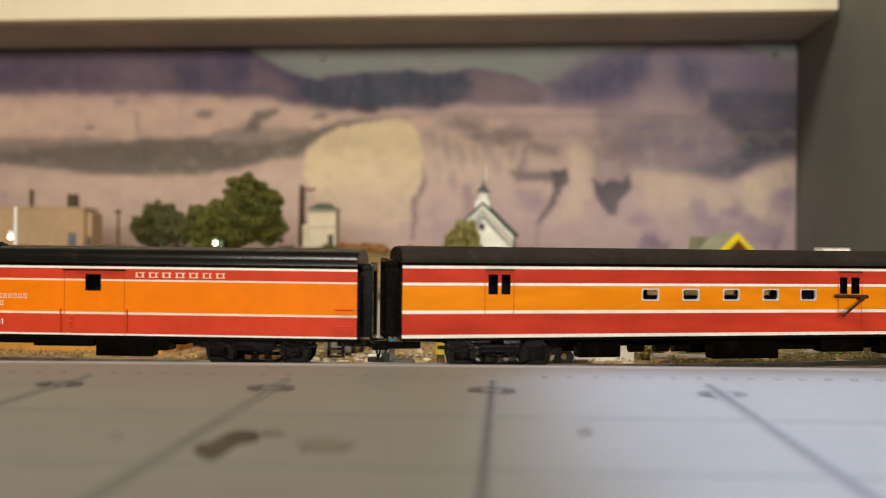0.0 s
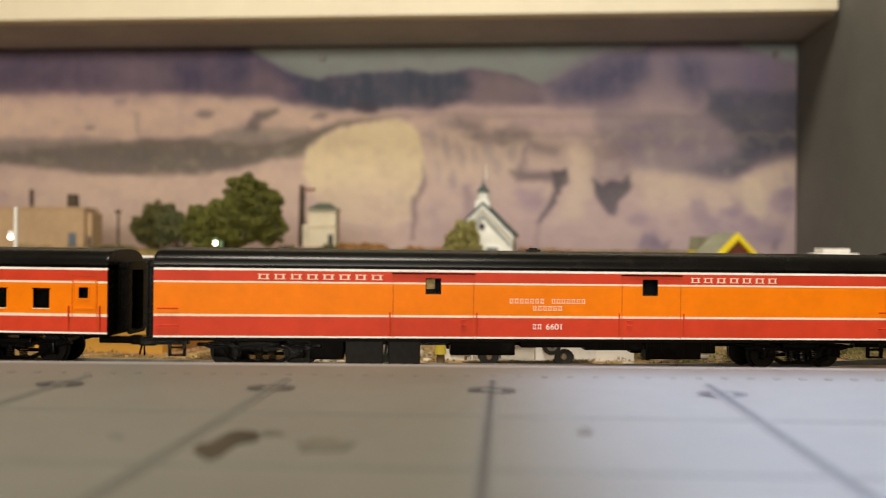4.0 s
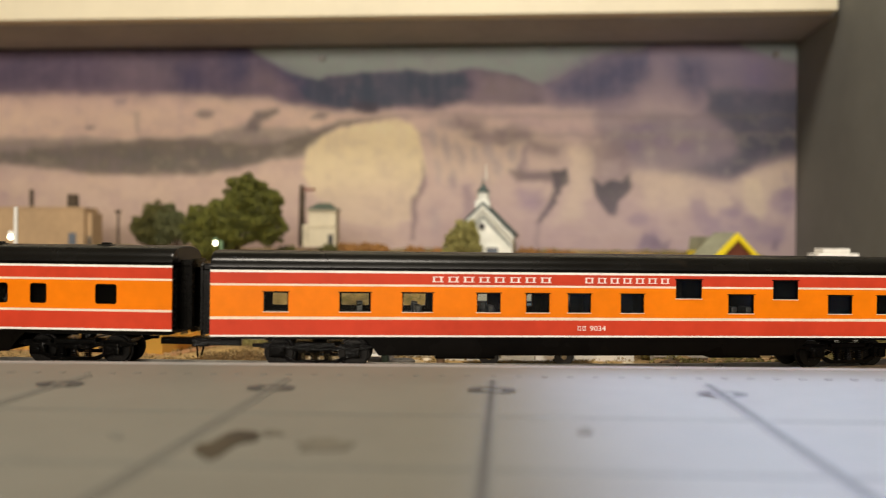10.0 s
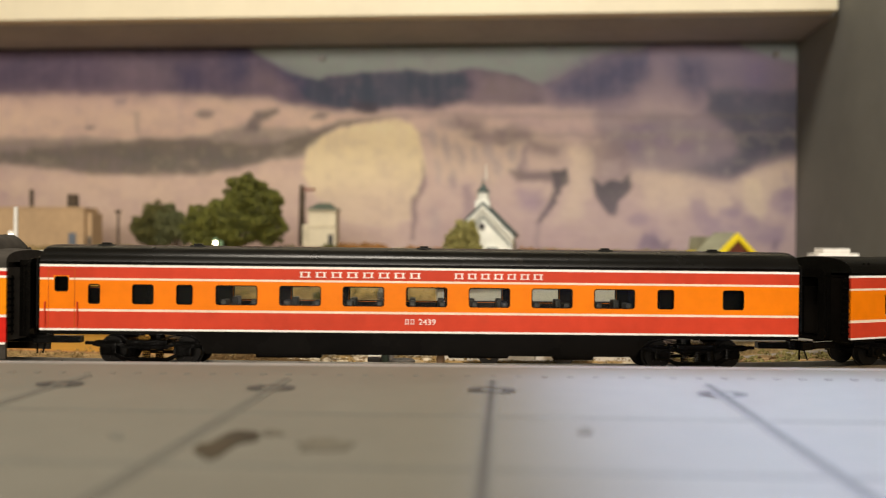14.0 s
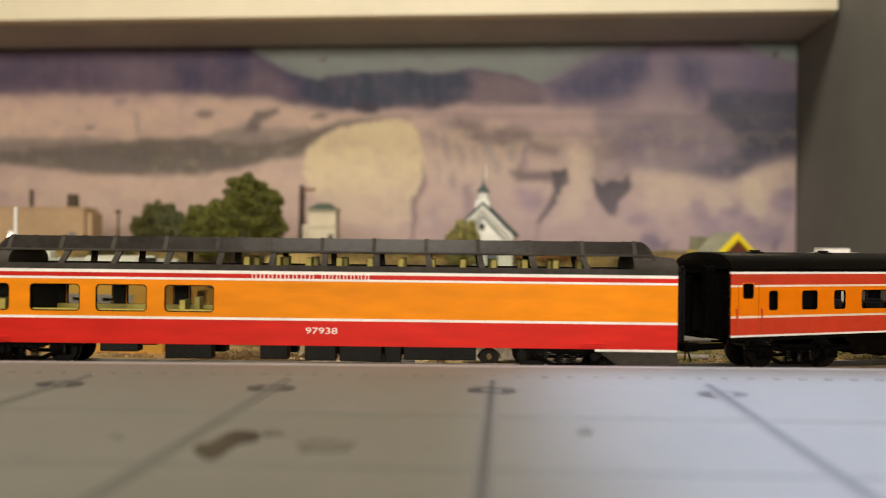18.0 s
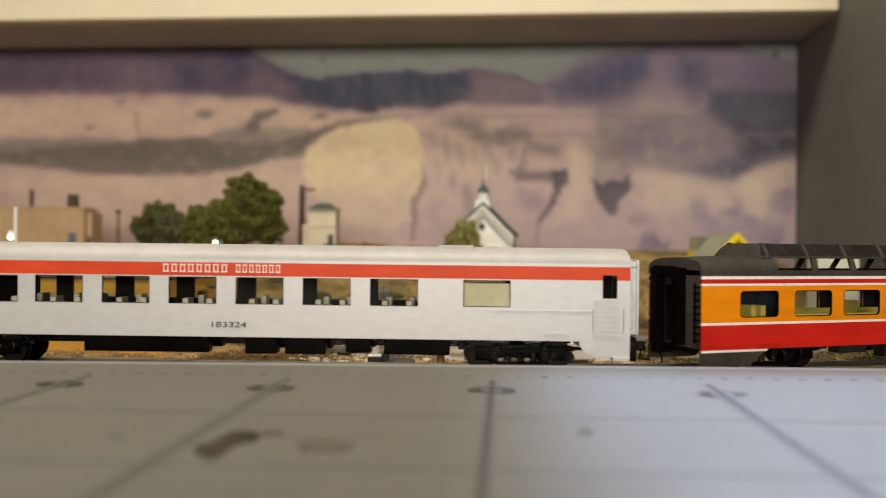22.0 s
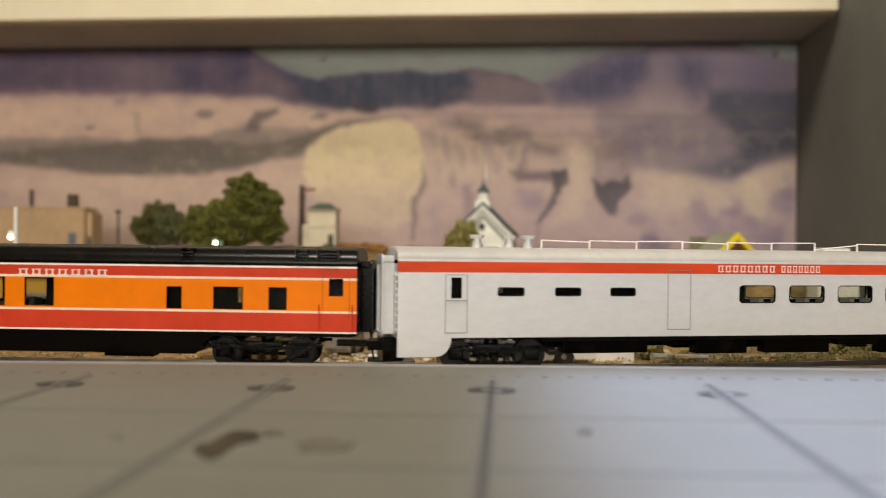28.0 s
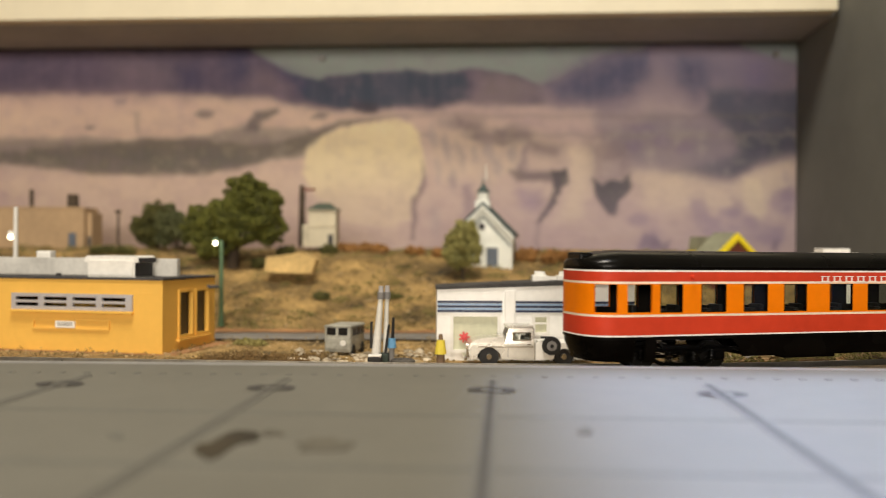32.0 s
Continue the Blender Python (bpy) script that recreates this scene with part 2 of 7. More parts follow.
setting("floor", boxed(-3.2, 3.2, -3.4, 3.4, -1.13, -1.10), FLOORING, "brown boarded floor of the room")
setting("ceiling", boxed(-3.2, 3.2, -3.4, 3.4, 1.35, 1.38), CEILPAINT, "plain white painted ceiling")
setting("wall_north", boxed(-3.2, 3.2, 3.4, 3.45, -1.1, 1.35), WALLPAINT, "plain warm painted room wall")
setting("wall_south", boxed(-3.2, 3.2, -3.45, -3.4, -1.1, 1.35), WALLPAINT, "plain warm painted room wall")
setting("wall_west", boxed(-3.25, -3.2, -3.4, 3.4, -1.1, 1.35), WALLPAINT, "plain warm painted room wall")
setting("wall_east", boxed(3.2, 3.25, -3.4, 3.4, -1.1, 1.35), WALLPAINT, "plain warm painted room wall")

SHELF_Z = 0.2800
shelf = thing("overhead_shelf", "cream laminate shelf with shade put into its brown-grey underside", "shelf", m=ROOM)
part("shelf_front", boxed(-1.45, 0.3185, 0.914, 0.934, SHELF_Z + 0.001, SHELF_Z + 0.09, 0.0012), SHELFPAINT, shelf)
part("shelf_board", boxed(-1.45, 0.3218, 0.9342, 1.0430, SHELF_Z, SHELF_Z + 0.03), SHELFUNDER, shelf, "underside board with shade in its brown-grey colour")
setting("wall_side", boxed(0.3225, 0.341, 0.57, 1.07, -0.03, 0.62, 0.001), PANELGREY, "dark grey painted end panel beside the printed backdrop")
setting("wall_back", boxed(-1.45, 0.3222, 1.054, 1.075, -0.03, 0.62), PANELGREY, "dark grey board behind the printed backdrop")


def backdrop_sheet():
    """The printed desert picture: hills, dunes and a pale dome of rock, as soft patches of printed colour, darkened low
    down to offset uneven lamp light.
    """
    left, right, low, high = -1.44, 0.3215, -0.02, SHELF_Z
    across = np.concatenate([np.linspace(left, -0.64, 80)[:-1], np.linspace(-0.64, right, 620)])
    w, h = len(across), 210
    px, pz = np.meshgrid(across, np.linspace(high, low, h))
    # units of the print, which is slightly stretched towards its west end
    deep = 1.0475 - 0.075 * px
    gx = 784 + 1600 * (0.9972 * px + 0.0788) / deep
    gy = 434.5 - 1600 * (pz - 0.0477) / deep + 0.0065 * (gx - 784)
    rng = np.random.RandomState(5)

    def cloud(sx, sy, seed):
        r = np.random.RandomState(seed)
        out = np.zeros_like(gx)
        for o in range(5):
            fx, fy = sx / 2**o, sy / 2**o
            qx, qy = (gx + 1400) / fx, (gy + 900) / fy
            i, j = qx.astype(int), qy.astype(int)
            tab = r.rand(j.max() + 3, i.max() + 3)
            u, v = qx - i, qy - j
            u, v = u * u * (3 - 2 * u), v * v * (3 - 2 * v)
            out += (tab[j, i] * (1 - u) * (1 - v) + tab[j, i + 1] * u * (1 - v) + tab[j + 1, i] * (1 - u) * v + tab[j + 1, i + 1] * u * v - 0.5) / 1.7**o
        return out
    n1, n2, n3, n4, streak = cloud(260, 90, 1), cloud(90, 60, 2), cloud(36, 30, 3), cloud(22, 18, 7), cloud(12, 160, 4)
    wx, wy = gx + 5 * n2 + 6 * n3, gy + 4 * n2 + 5 * n3
    col = np.empty(gx.shape + (3,))

    def rgb(*c):
        return ((np.array(c) / 255.0 + 0.055) / 1.055) ** 2.4

    def lay(mask, c, k=1.0):
        m = np.clip(mask, 0, 1)[..., None] * k
        col[:] = col * (1 - m) + rgb(*c) * m

    def soft(d, e=10.0):
        return 1 / (1 + np.exp(-np.clip(d / e, -30, 30)))

    def patch(c, pts, e=4.0, k=1.0):
        """A printed area with a softened edge, e wide."""
        inside = np.zeros(gx.shape, bool)
        near = np.full(gx.shape, 1e9)
        for (x0, y0), (x1, y1) in zip(pts, pts[1:] + pts[:1]):
            if y0 != y1:
                inside ^= ((y0 > wy) != (y1 > wy)) & (wx < (x1 - x0) * (wy - y0) / (y1 - y0) + x0)
            q = np.clip(((wx - x0) * (x1 - x0) + (wy - y0) * (y1 - y0)) / ((x1 - x0) ** 2 + (y1 - y0) ** 2), 0, 1)
            near = np.minimum(near, (wx - x0 - q * (x1 - x0)) ** 2 + (wy - y0 - q * (y1 - y0)) ** 2)
        lay(soft(np.where(inside, 1, -1) * np.sqrt(near), e * (0.36 if e <= 6 else 0.75)), c, k)

    def land(c, xs, tops, lows, e=4.0, k=1.0):
        """A printed band between two ridge lines."""
        t, b = np.interp(wx, xs, tops), np.interp(wx, xs, lows)
        lay(soft(wy - t, e * 0.45) * soft(b - wy, e * 0.45), c, k)
    col[:] = rgb(186, 158, 144)
    lay(soft(300 - gy, 30) * soft(600 - gx, 60), (196, 166, 144), 0.8)
    lay(soft(gy - 390, 25), (164, 138, 134), 0.5)
    lay(soft(gy - 296, 14) * soft(540 - gx, 60), (192, 162, 138), 0.55)
    lay(soft(n1 * 50 - 4, 12), (174, 144, 136), 0.45)
    lay(soft(n3 * 30 - 8, 8), (162, 134, 132), 0.20)
    # far purple mountains, pale sky in the saddle
    land((101, 86, 94), [-700, 0, 100, 200, 300, 400, 480, 520, 600, 700, 820, 960, 1060, 1100], [0] * 14, [150, 170, 168, 171, 166, 170, 175, 187, 197, 196, 190, 188, 190, 150], 8)
    lay(soft(165 - wy, 8) * soft(900 - wx, 30) * soft(n2 * 30 + 3, 8), (116, 96, 104), 0.7)
    patch((88, 82, 87), [(505, 128), (570, 142), (640, 127), (720, 125), (825, 132), (830, 180), (700, 190), (600, 191), (540, 176)], 5, 0.85)
    patch((132, 112, 110), [(845, 130), (880, 124), (940, 146), (965, 165), (900, 185), (840, 186)], 9, 0.8)
    land((133, 129, 122), [425, 450, 480, 505, 545, 560, 590, 640, 720, 780, 850, 905, 960, 985, 1020, 1050, 1080, 1130, 1170], [0] * 19, [70, 96, 110, 128, 137, 141, 134, 126, 125, 131, 122, 129, 153, 141, 121, 105, 96, 88, 70], 3)
    # the mountain on the east, its dark flank, clefts and massif
    patch((144, 122, 124), [(955, 154), (1020, 119), (1060, 98), (1120, 88), (1200, 83), (1300, 90), (1420, 114), (1420, 275), (1340, 296), (1280, 320), (1190, 302), (1110, 292), (1050, 240), (1040, 200), (965, 188)], 9)
    patch((99, 88, 100), [(968, 153), (1030, 114), (1090, 92), (1150, 90), (1152, 130), (1112, 168), (1062, 182), (985, 182)], 10)
    patch((118, 102, 112), [(1150, 92), (1300, 94), (1405, 116), (1405, 160), (1290, 160), (1180, 140)], 12, 0.8)
    patch((98, 87, 98), [(1205, 104), (1245, 108), (1258, 160), (1225, 172), (1200, 150)], 10, 0.9)
    patch((96, 86, 92), [(1255, 165), (1300, 158), (1420, 160), (1420, 278), (1350, 291), (1288, 322), (1245, 316), (1190, 301), (1262, 286), (1304, 268), (1292, 236), (1250, 198)], 7)
    patch((112, 100, 106), [(1300, 175), (1400, 180), (1395, 240), (1330, 235)], 14, 0.6)
    patch((166, 140, 136), [(1140, 180), (1200, 186), (1225, 202), (1160, 200), (1110, 222), (1080, 214)], 10, 0.8)
    patch((132, 116, 118), [(1095, 240), (1150, 212), (1235, 222), (1288, 254), (1262, 282), (1180, 296), (1125, 288)], 16, 0.8)
    patch((154, 132, 128), [(1135, 248), (1190, 236), (1230, 256), (1200, 284), (1145, 276)], 12, 0.7)
    # rosy land in the middle
    patch((176, 147, 142), [(700, 198), (840, 192), (960, 190), (1048, 196), (1052, 246), (1000, 256), (940, 232), (880, 212), (740, 208)], 8, 0.8)
    # lighter and darker stretches of the far range, sky in the corner
    patch((124, 104, 108), [(196, 112), (240, 104), (300, 112), (308, 140), (250, 152), (205, 146)], 16, 0.8)
    patch((84, 74, 88), [(310, 118), (345, 116), (350, 152), (318, 158)], 12, 0.7)
    patch((76, 70, 86), [(402, 92), (436, 90), (446, 132), (414, 140)], 14, 0.75)
    patch((84, 74, 92), [(482, 122), (500, 124), (540, 146), (536, 158), (496, 140)], 8, 0.85)
    patch((128, 106, 108), [(440, 120), (478, 122), (520, 152), (500, 166), (440, 156)], 12, 0.6)
    patch((92, 80, 86), [(556, 150), (600, 140), (600, 176), (562, 172)], 10, 0.5)
    patch((92, 78, 80), [(616, 178), (668, 182), (664, 198), (630, 199)], 6, 0.8)
    patch((84, 76, 82), [(748, 176), (792, 174), (784, 194), (752, 194)], 8, 0.7)
    patch((133, 129, 122), [(1296, 60), (1430, 60), (1430, 122), (1398, 108), (1350, 98), (1316, 86)], 6, 0.9)
    patch((118, 100, 118), [(1322, 110), (1352, 112), (1352, 156), (1326, 156)], 12, 0.7)
    # rosy foot of the far range
    patch((178, 146, 138), [(-20, 170), (60, 166), (200, 170), (330, 176), (340, 190), (180, 184), (60, 186), (-20, 188)], 10, 0.5)
    # grey-green dune band
    land((140, 122, 113), [330, 400, 440, 480, 520, 545, 560], [245, 228, 222, 224, 228, 226, 240], [290, 290, 288, 284, 280, 274, 242], 5, 0.9)
    land((121, 105, 95), [-700, -200, 0, 60, 150, 220, 330, 420, 470, 500, 540, 600, 660, 730], [250, 285, 272, 263, 258, 248, 244, 254, 252, 248, 236, 214, 206, 206], [330, 320, 288, 296, 307, 309, 309, 298, 284, 280, 266, 226, 212, 206], 5)
    lay(soft(18 - abs(wy - 282), 6) * soft(440 - wx, 30) * soft(n3 * 30 + 2, 6), (92, 84, 78), 0.45)
    patch((112, 98, 92), [(432, 232), (452, 200), (490, 192), (492, 200), (462, 212), (452, 232)], 5, 0.9)
    patch((118, 102, 98), [(342, 202), (352, 195), (376, 197), (374, 206), (352, 208)], 5, 0.8)
    patch((116, 100, 96), [(548, 210), (560, 197), (580, 200), (572, 210)], 5, 0.8)
    patch((124, 104, 100), [(150, 222), (164, 222), (164, 231), (152, 231)], 4, 0.8)
    patch((150, 126, 122), [(204, 176), (224, 176), (222, 188), (208, 190)], 5, 0.8)
    patch((152, 130, 118), [(236, 200), (246, 196), (244, 236), (238, 236)], 5, 0.6)
    # the pale dome of rock and the pale ribs beside it
    patch((204, 180, 146), [(533, 305), (540, 264), (556, 248), (592, 231), (644, 216), (702, 211), (728, 221), (745, 242), (748, 300), (736, 345), (722, 385), (690, 402), (610, 392), (560, 350)], 4)
    lay(soft(gy - 330, 14) * soft(90 - abs(gx - 640), 14), (188, 160, 144), 0.7)
    patch((190, 163, 144), [(762, 228), (800, 232), (850, 256), (930, 256), (915, 300), (880, 318), (850, 330), (830, 310), (790, 330), (765, 300)], 6, 0.85)
    patch((196, 170, 148), [(1003, 262), (1042, 262), (1046, 330), (1030, 390), (985, 395), (1010, 330)], 7, 0.8)
    # rough ribs under the ridge
    for cx, cy, hx, hy, tone in ((800, 222, 20, 8, 142), (826, 226, 16, 9, 122), (838, 240, 13, 8, 116), (880, 236, 20, 7, 132), (886, 252, 14, 6, 128), (768, 248, 8, 14, 156), (790, 262, 7, 16, 150), (814, 276, 7, 18, 146), (836, 268, 8, 18, 152), (862, 262, 9, 15, 158), (772, 300, 6, 18, 160), (800, 312, 7, 20, 152), (880, 296, 8, 14, 156), (908, 272, 7, 14, 150), (770, 390, 9, 22, 158), (860, 330, 8, 20, 160)):
        lay(soft(1 - np.sqrt(((wx - cx - 0.15 * (wy - cy)) / hx) ** 2 + ((wy - cy) / hy) ** 2) + 0.9 * n3, 0.30), (tone, tone - 20, tone - 24), 0.7)
    # gullies
    patch((122, 101, 97), [(742, 282), (752, 330), (738, 350), (730, 425), (724, 425), (728, 350), (744, 326)], 4, 0.85)
    patch((128, 108, 104), [(812, 210), (848, 212), (862, 240), (852, 254), (830, 234)], 8, 0.85)
    patch((120, 101, 98), [(868, 246), (905, 225), (936, 232), (950, 254), (992, 261), (986, 275), (950, 274), (930, 257), (890, 253)], 8, 0.85)
    patch((144, 122, 118), [(930, 262), (945, 262), (925, 310), (912, 310)], 5, 0.8)
    patch((112, 94, 90), [(902, 304), (985, 302), (978, 322), (915, 322)], 6, 0.9)
    patch((88, 76, 72), [(975, 303), (1003, 298), (1005, 324), (986, 350), (962, 396), (950, 397), (966, 358), (980, 334)], 4)
    patch((128, 108, 106), [(952, 396), (962, 396), (958, 448), (950, 448)], 5, 0.7)
    patch((150, 127, 124), [(920, 340), (958, 340), (956, 366), (928, 362)], 8, 0.8)
    patch((128, 107, 105), [(1043, 256), (1108, 258), (1112, 318), (1060, 330), (1048, 322)], 9, 0.75)
    patch((160, 136, 130), [(1058, 282), (1096, 280), (1094, 312), (1062, 314)], 6, 0.9)
    patch((82, 73, 70), [(1048, 316), (1064, 326), (1080, 317), (1096, 320), (1112, 306), (1114, 330), (1086, 381), (1075, 379), (1054, 346)], 4)
    patch((146, 123, 122), [(820, 330), (838, 326), (834, 400), (818, 392)], 6, 0.8)
    patch((196, 169, 146), [(1122, 314), (1190, 304), (1290, 326), (1400, 288), (1405, 330), (1340, 372), (1150, 376)], 8, 0.75)
    patch((204, 178, 150), [(1318, 318), (1342, 316), (1356, 372), (1338, 392), (1316, 352)], 6, 0.8)
    for cx, cy, rx, ry in ((1300, 370, 14, 26), (1345, 410, 34, 22), (1150, 432, 26, 18), (1385, 350, 18, 30), (1240, 380, 14, 24), (1270, 410, 30, 12), (1290, 374, 20, 10), (1398, 345, 14, 34), (1330, 388, 12, 12), (1362, 424, 26, 12), (1380, 412, 12, 18), (1130, 390, 16, 10), (1262, 392, 18, 8), (1120, 260, 14, 10), (1175, 250, 18, 12), (1140, 226, 22, 8), (1210, 262, 16, 10)):
        lay(soft(1 - np.sqrt(((wx - cx) / rx) ** 2 + ((wy - cy) / ry) ** 2) + 0.6 * n3, 0.2), (130, 108, 122), 0.55)
    patch((96, 80, 92), [(1150, 442), (1158, 420), (1172, 430), (1188, 426), (1184, 444)], 5, 0.8)
    patch((98, 82, 94), [(1366, 444), (1370, 428), (1380, 426), (1376, 444)], 5, 0.8)
    patch((150, 124, 136), [(918, 338), (950, 344), (944, 372), (922, 366)], 7, 0.7)
    patch((106, 88, 102), [(1128, 440), (1140, 414), (1162, 420), (1176, 440)], 6, 0.8)
    lay(soft(60 - gx, 30) * soft(n3 * 30 + 2, 6) * soft(gy - 296, 8), (150, 122, 122), 0.6)
    lay(soft(streak * 26 - 3, 3), (150, 124, 136), 0.06)
    lay(soft(n4 * 40 - 8, 5), (136, 112, 118), 0.17)
    lay(soft(-n4 * 40 - 12, 5) * soft(gy - 215, 10), (206, 182, 160), 0.12)
    # purple-grey over the lower print tones down the strong light there
    lay(soft(gy - 330, 30) * soft(gx - 700, 120), (150, 126, 132), 0.42)
    mean = col.mean((0, 1))
    col[:] = np.clip(mean + (col - mean) * 1.30, 0.01, 1)
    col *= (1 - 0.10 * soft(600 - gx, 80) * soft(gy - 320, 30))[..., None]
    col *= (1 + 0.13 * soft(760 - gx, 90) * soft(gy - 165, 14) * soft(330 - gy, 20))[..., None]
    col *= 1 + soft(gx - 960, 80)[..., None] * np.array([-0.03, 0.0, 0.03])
    # shelf blocks the ceiling lamp higher up; lower colours are darkened to even this
    lamp_offset = 1 - 0.46 * soft(gy - 285, 60)
    col *= lamp_offset[..., None] * np.array([1.60, 1.74, 1.83]) * (1.0 + 0.05 * n3 + 0.05 * (rng.rand(*gx.shape) - 0.5))[..., None]
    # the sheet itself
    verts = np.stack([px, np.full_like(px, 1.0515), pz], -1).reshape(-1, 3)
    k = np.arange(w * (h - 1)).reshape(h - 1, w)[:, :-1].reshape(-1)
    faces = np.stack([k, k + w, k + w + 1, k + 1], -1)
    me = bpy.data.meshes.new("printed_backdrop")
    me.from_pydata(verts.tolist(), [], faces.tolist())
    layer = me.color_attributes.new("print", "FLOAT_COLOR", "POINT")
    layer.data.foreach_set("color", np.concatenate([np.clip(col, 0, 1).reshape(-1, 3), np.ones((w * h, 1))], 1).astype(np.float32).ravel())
    m, t, b = tree_of("printed_paper")
    n, l = t.nodes, t.links
    at, no, bp = n.new("ShaderNodeAttribute"), n.new("ShaderNodeTexNoise"), n.new("ShaderNodeBump")
    at.attribute_name = "print"
    no.inputs["Scale"].default_value = 40
    bp.inputs["Strength"].default_value, bp.inputs["Distance"].default_value = 0.3, 0.002
    l.new(at.outputs["Color"], b.inputs["Base Color"]), l.new(no.outputs["Fac"], bp.inputs["Height"]), l.new(bp.outputs[0], b.inputs["Normal"])
    b.inputs["Roughness"].default_value = 0.62
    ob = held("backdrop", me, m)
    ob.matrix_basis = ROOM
    tagged(ob, "printed desert hills picture on a paper backdrop, lower colours darkened against the lamps", "backdrop", kind="structure")


backdrop_sheet()
SCREWMETAL = paint("dull_screw_metal", (0.20, 0.19, 0.18), 0.4, metal=0.6, grain=0.1)
for x in (-0.2230, 0.2985):
    screw = thing("screw", "small silvery screw holding the backdrop paper", "screw", "backdrop screws", m=ROOM @ pose(x, 1.0505, 0.267))
    part("head", rod(bmesh.new(), (0, 0.0008, 0), (0, -0.0022, 0), 0.0046, 0.0034, 14), SCREWMETAL, screw, smooth=True)

# ---------------------------------------------------------------- ground of the layout
GROUND_Z = -0.0150
SAND = paint("tan_scenery_sand", (0.27, 0.175, 0.062), 0.95, grain=0.38, scale=28, bump=0.0022, second=(0.13, 0.092, 0.030))


def smooth(a, b, v):
    w = max(0.0, min(1.0, (v - a) / (b - a)))
    return w * w * (3 - 2 * w)


def ground_height(x, y):
    """The table's scenery: flat by the track, a hill behind the road, flat again behind the backdrop."""
    hill = 0.056 * smooth(0.650, 0.875, y)
    hill *= smooth(-0.75, -0.55, x) * smooth(0.44, 0.36, x + 0.075 * y) * smooth(1.12, 1.06, y + 0.075 * x)
    rough = 0.0016 * noise.noise((x * 60, y * 60, 0)) + 0.004 * noise.noise((x * 14, y * 14, 3)) * smooth(0.62, 0.72, y) * min(1, hill * 40)
    return GROUND_Z + hill + rough * (0.25 if y < 0.64 else 1.0)


def ground_sheet():
    xs = np.concatenate([np.linspace(-2.5, -0.6, 20), np.linspace(-0.59, 0.46, 240), np.linspace(0.5, 1.2, 12)])
    ys = np.concatenate([np.linspace(0.30, 1.10, 190), np.linspace(1.15, 2.3, 10)])
    verts = [(x, y, ground_height(x, y)) for y in ys for x in xs]
    w = len(xs)
    faces = [(j * w + i, j * w + i + 1, (j + 1) * w + i + 1, (j + 1) * w + i) for j in range(len(ys) - 1) for i in range(w - 1)]
    me = bpy.data.meshes.new("ground")
    me.from_pydata(verts, [], faces)
    me.polygons.foreach_set("use_smooth", [True] * len(me.polygons))
    tagged(held("ground", me, SAND), "tan sand and dry grass scenery on the layout", "ground", kind="structure")


ground_sheet()
WOOD = paint("pine_bench_wood", (0.42, 0.29, 0.16), 0.6, grain=0.15, scale=6, stretch=(0.1, 1, 1))
setting("bench", boxed(-2.6, 1.3, -0.42, 2.4, -0.075, -0.022), WOOD, "wooden bench that carries the layout", m=pose(0, 0, 0))
for x, y in ((-2.5, -0.35), (-0.6, -0.35), (1.2, -0.35), (-2.5, 2.3), (-0.6, 2.3), (1.2, 2.3)):
    setting("bench_leg", boxed(x - 0.04, x + 0.04, y - 0.04, y + 0.04, -1.10, -0.075), WOOD, "square wooden leg of the bench", m=pose(0, 0, 0))

# ---------------------------------------------------------------- the board in the foreground
BOARD_Z = 0.0037
BOARD = paint("pale_grey_board_face", (0.153, 0.147, 0.119), 0.62, grain=0.035, scale=14, bump=0.0001)
PENCIL = paint("grey_pencil_line", (0.070, 0.066, 0.058), 0.8, grain=0.1, scale=80)
PALE_PENCIL = paint("worn_pencil_line", (0.104, 0.098, 0.080), 0.8, grain=0.1, scale=80)
FAINT = paint("faint_grey_crease", (0.140, 0.137, 0.115), 0.7, grain=0.05, scale=50)
STAIN = paint("brown_glue_stain", (0.036, 0.027, 0.013), 0.7, grain=0.3, scale=60)
PALE_STAIN = paint("pale_brown_stain", (0.108, 0.098, 0.073), 0.7, grain=0.15, scale=60)


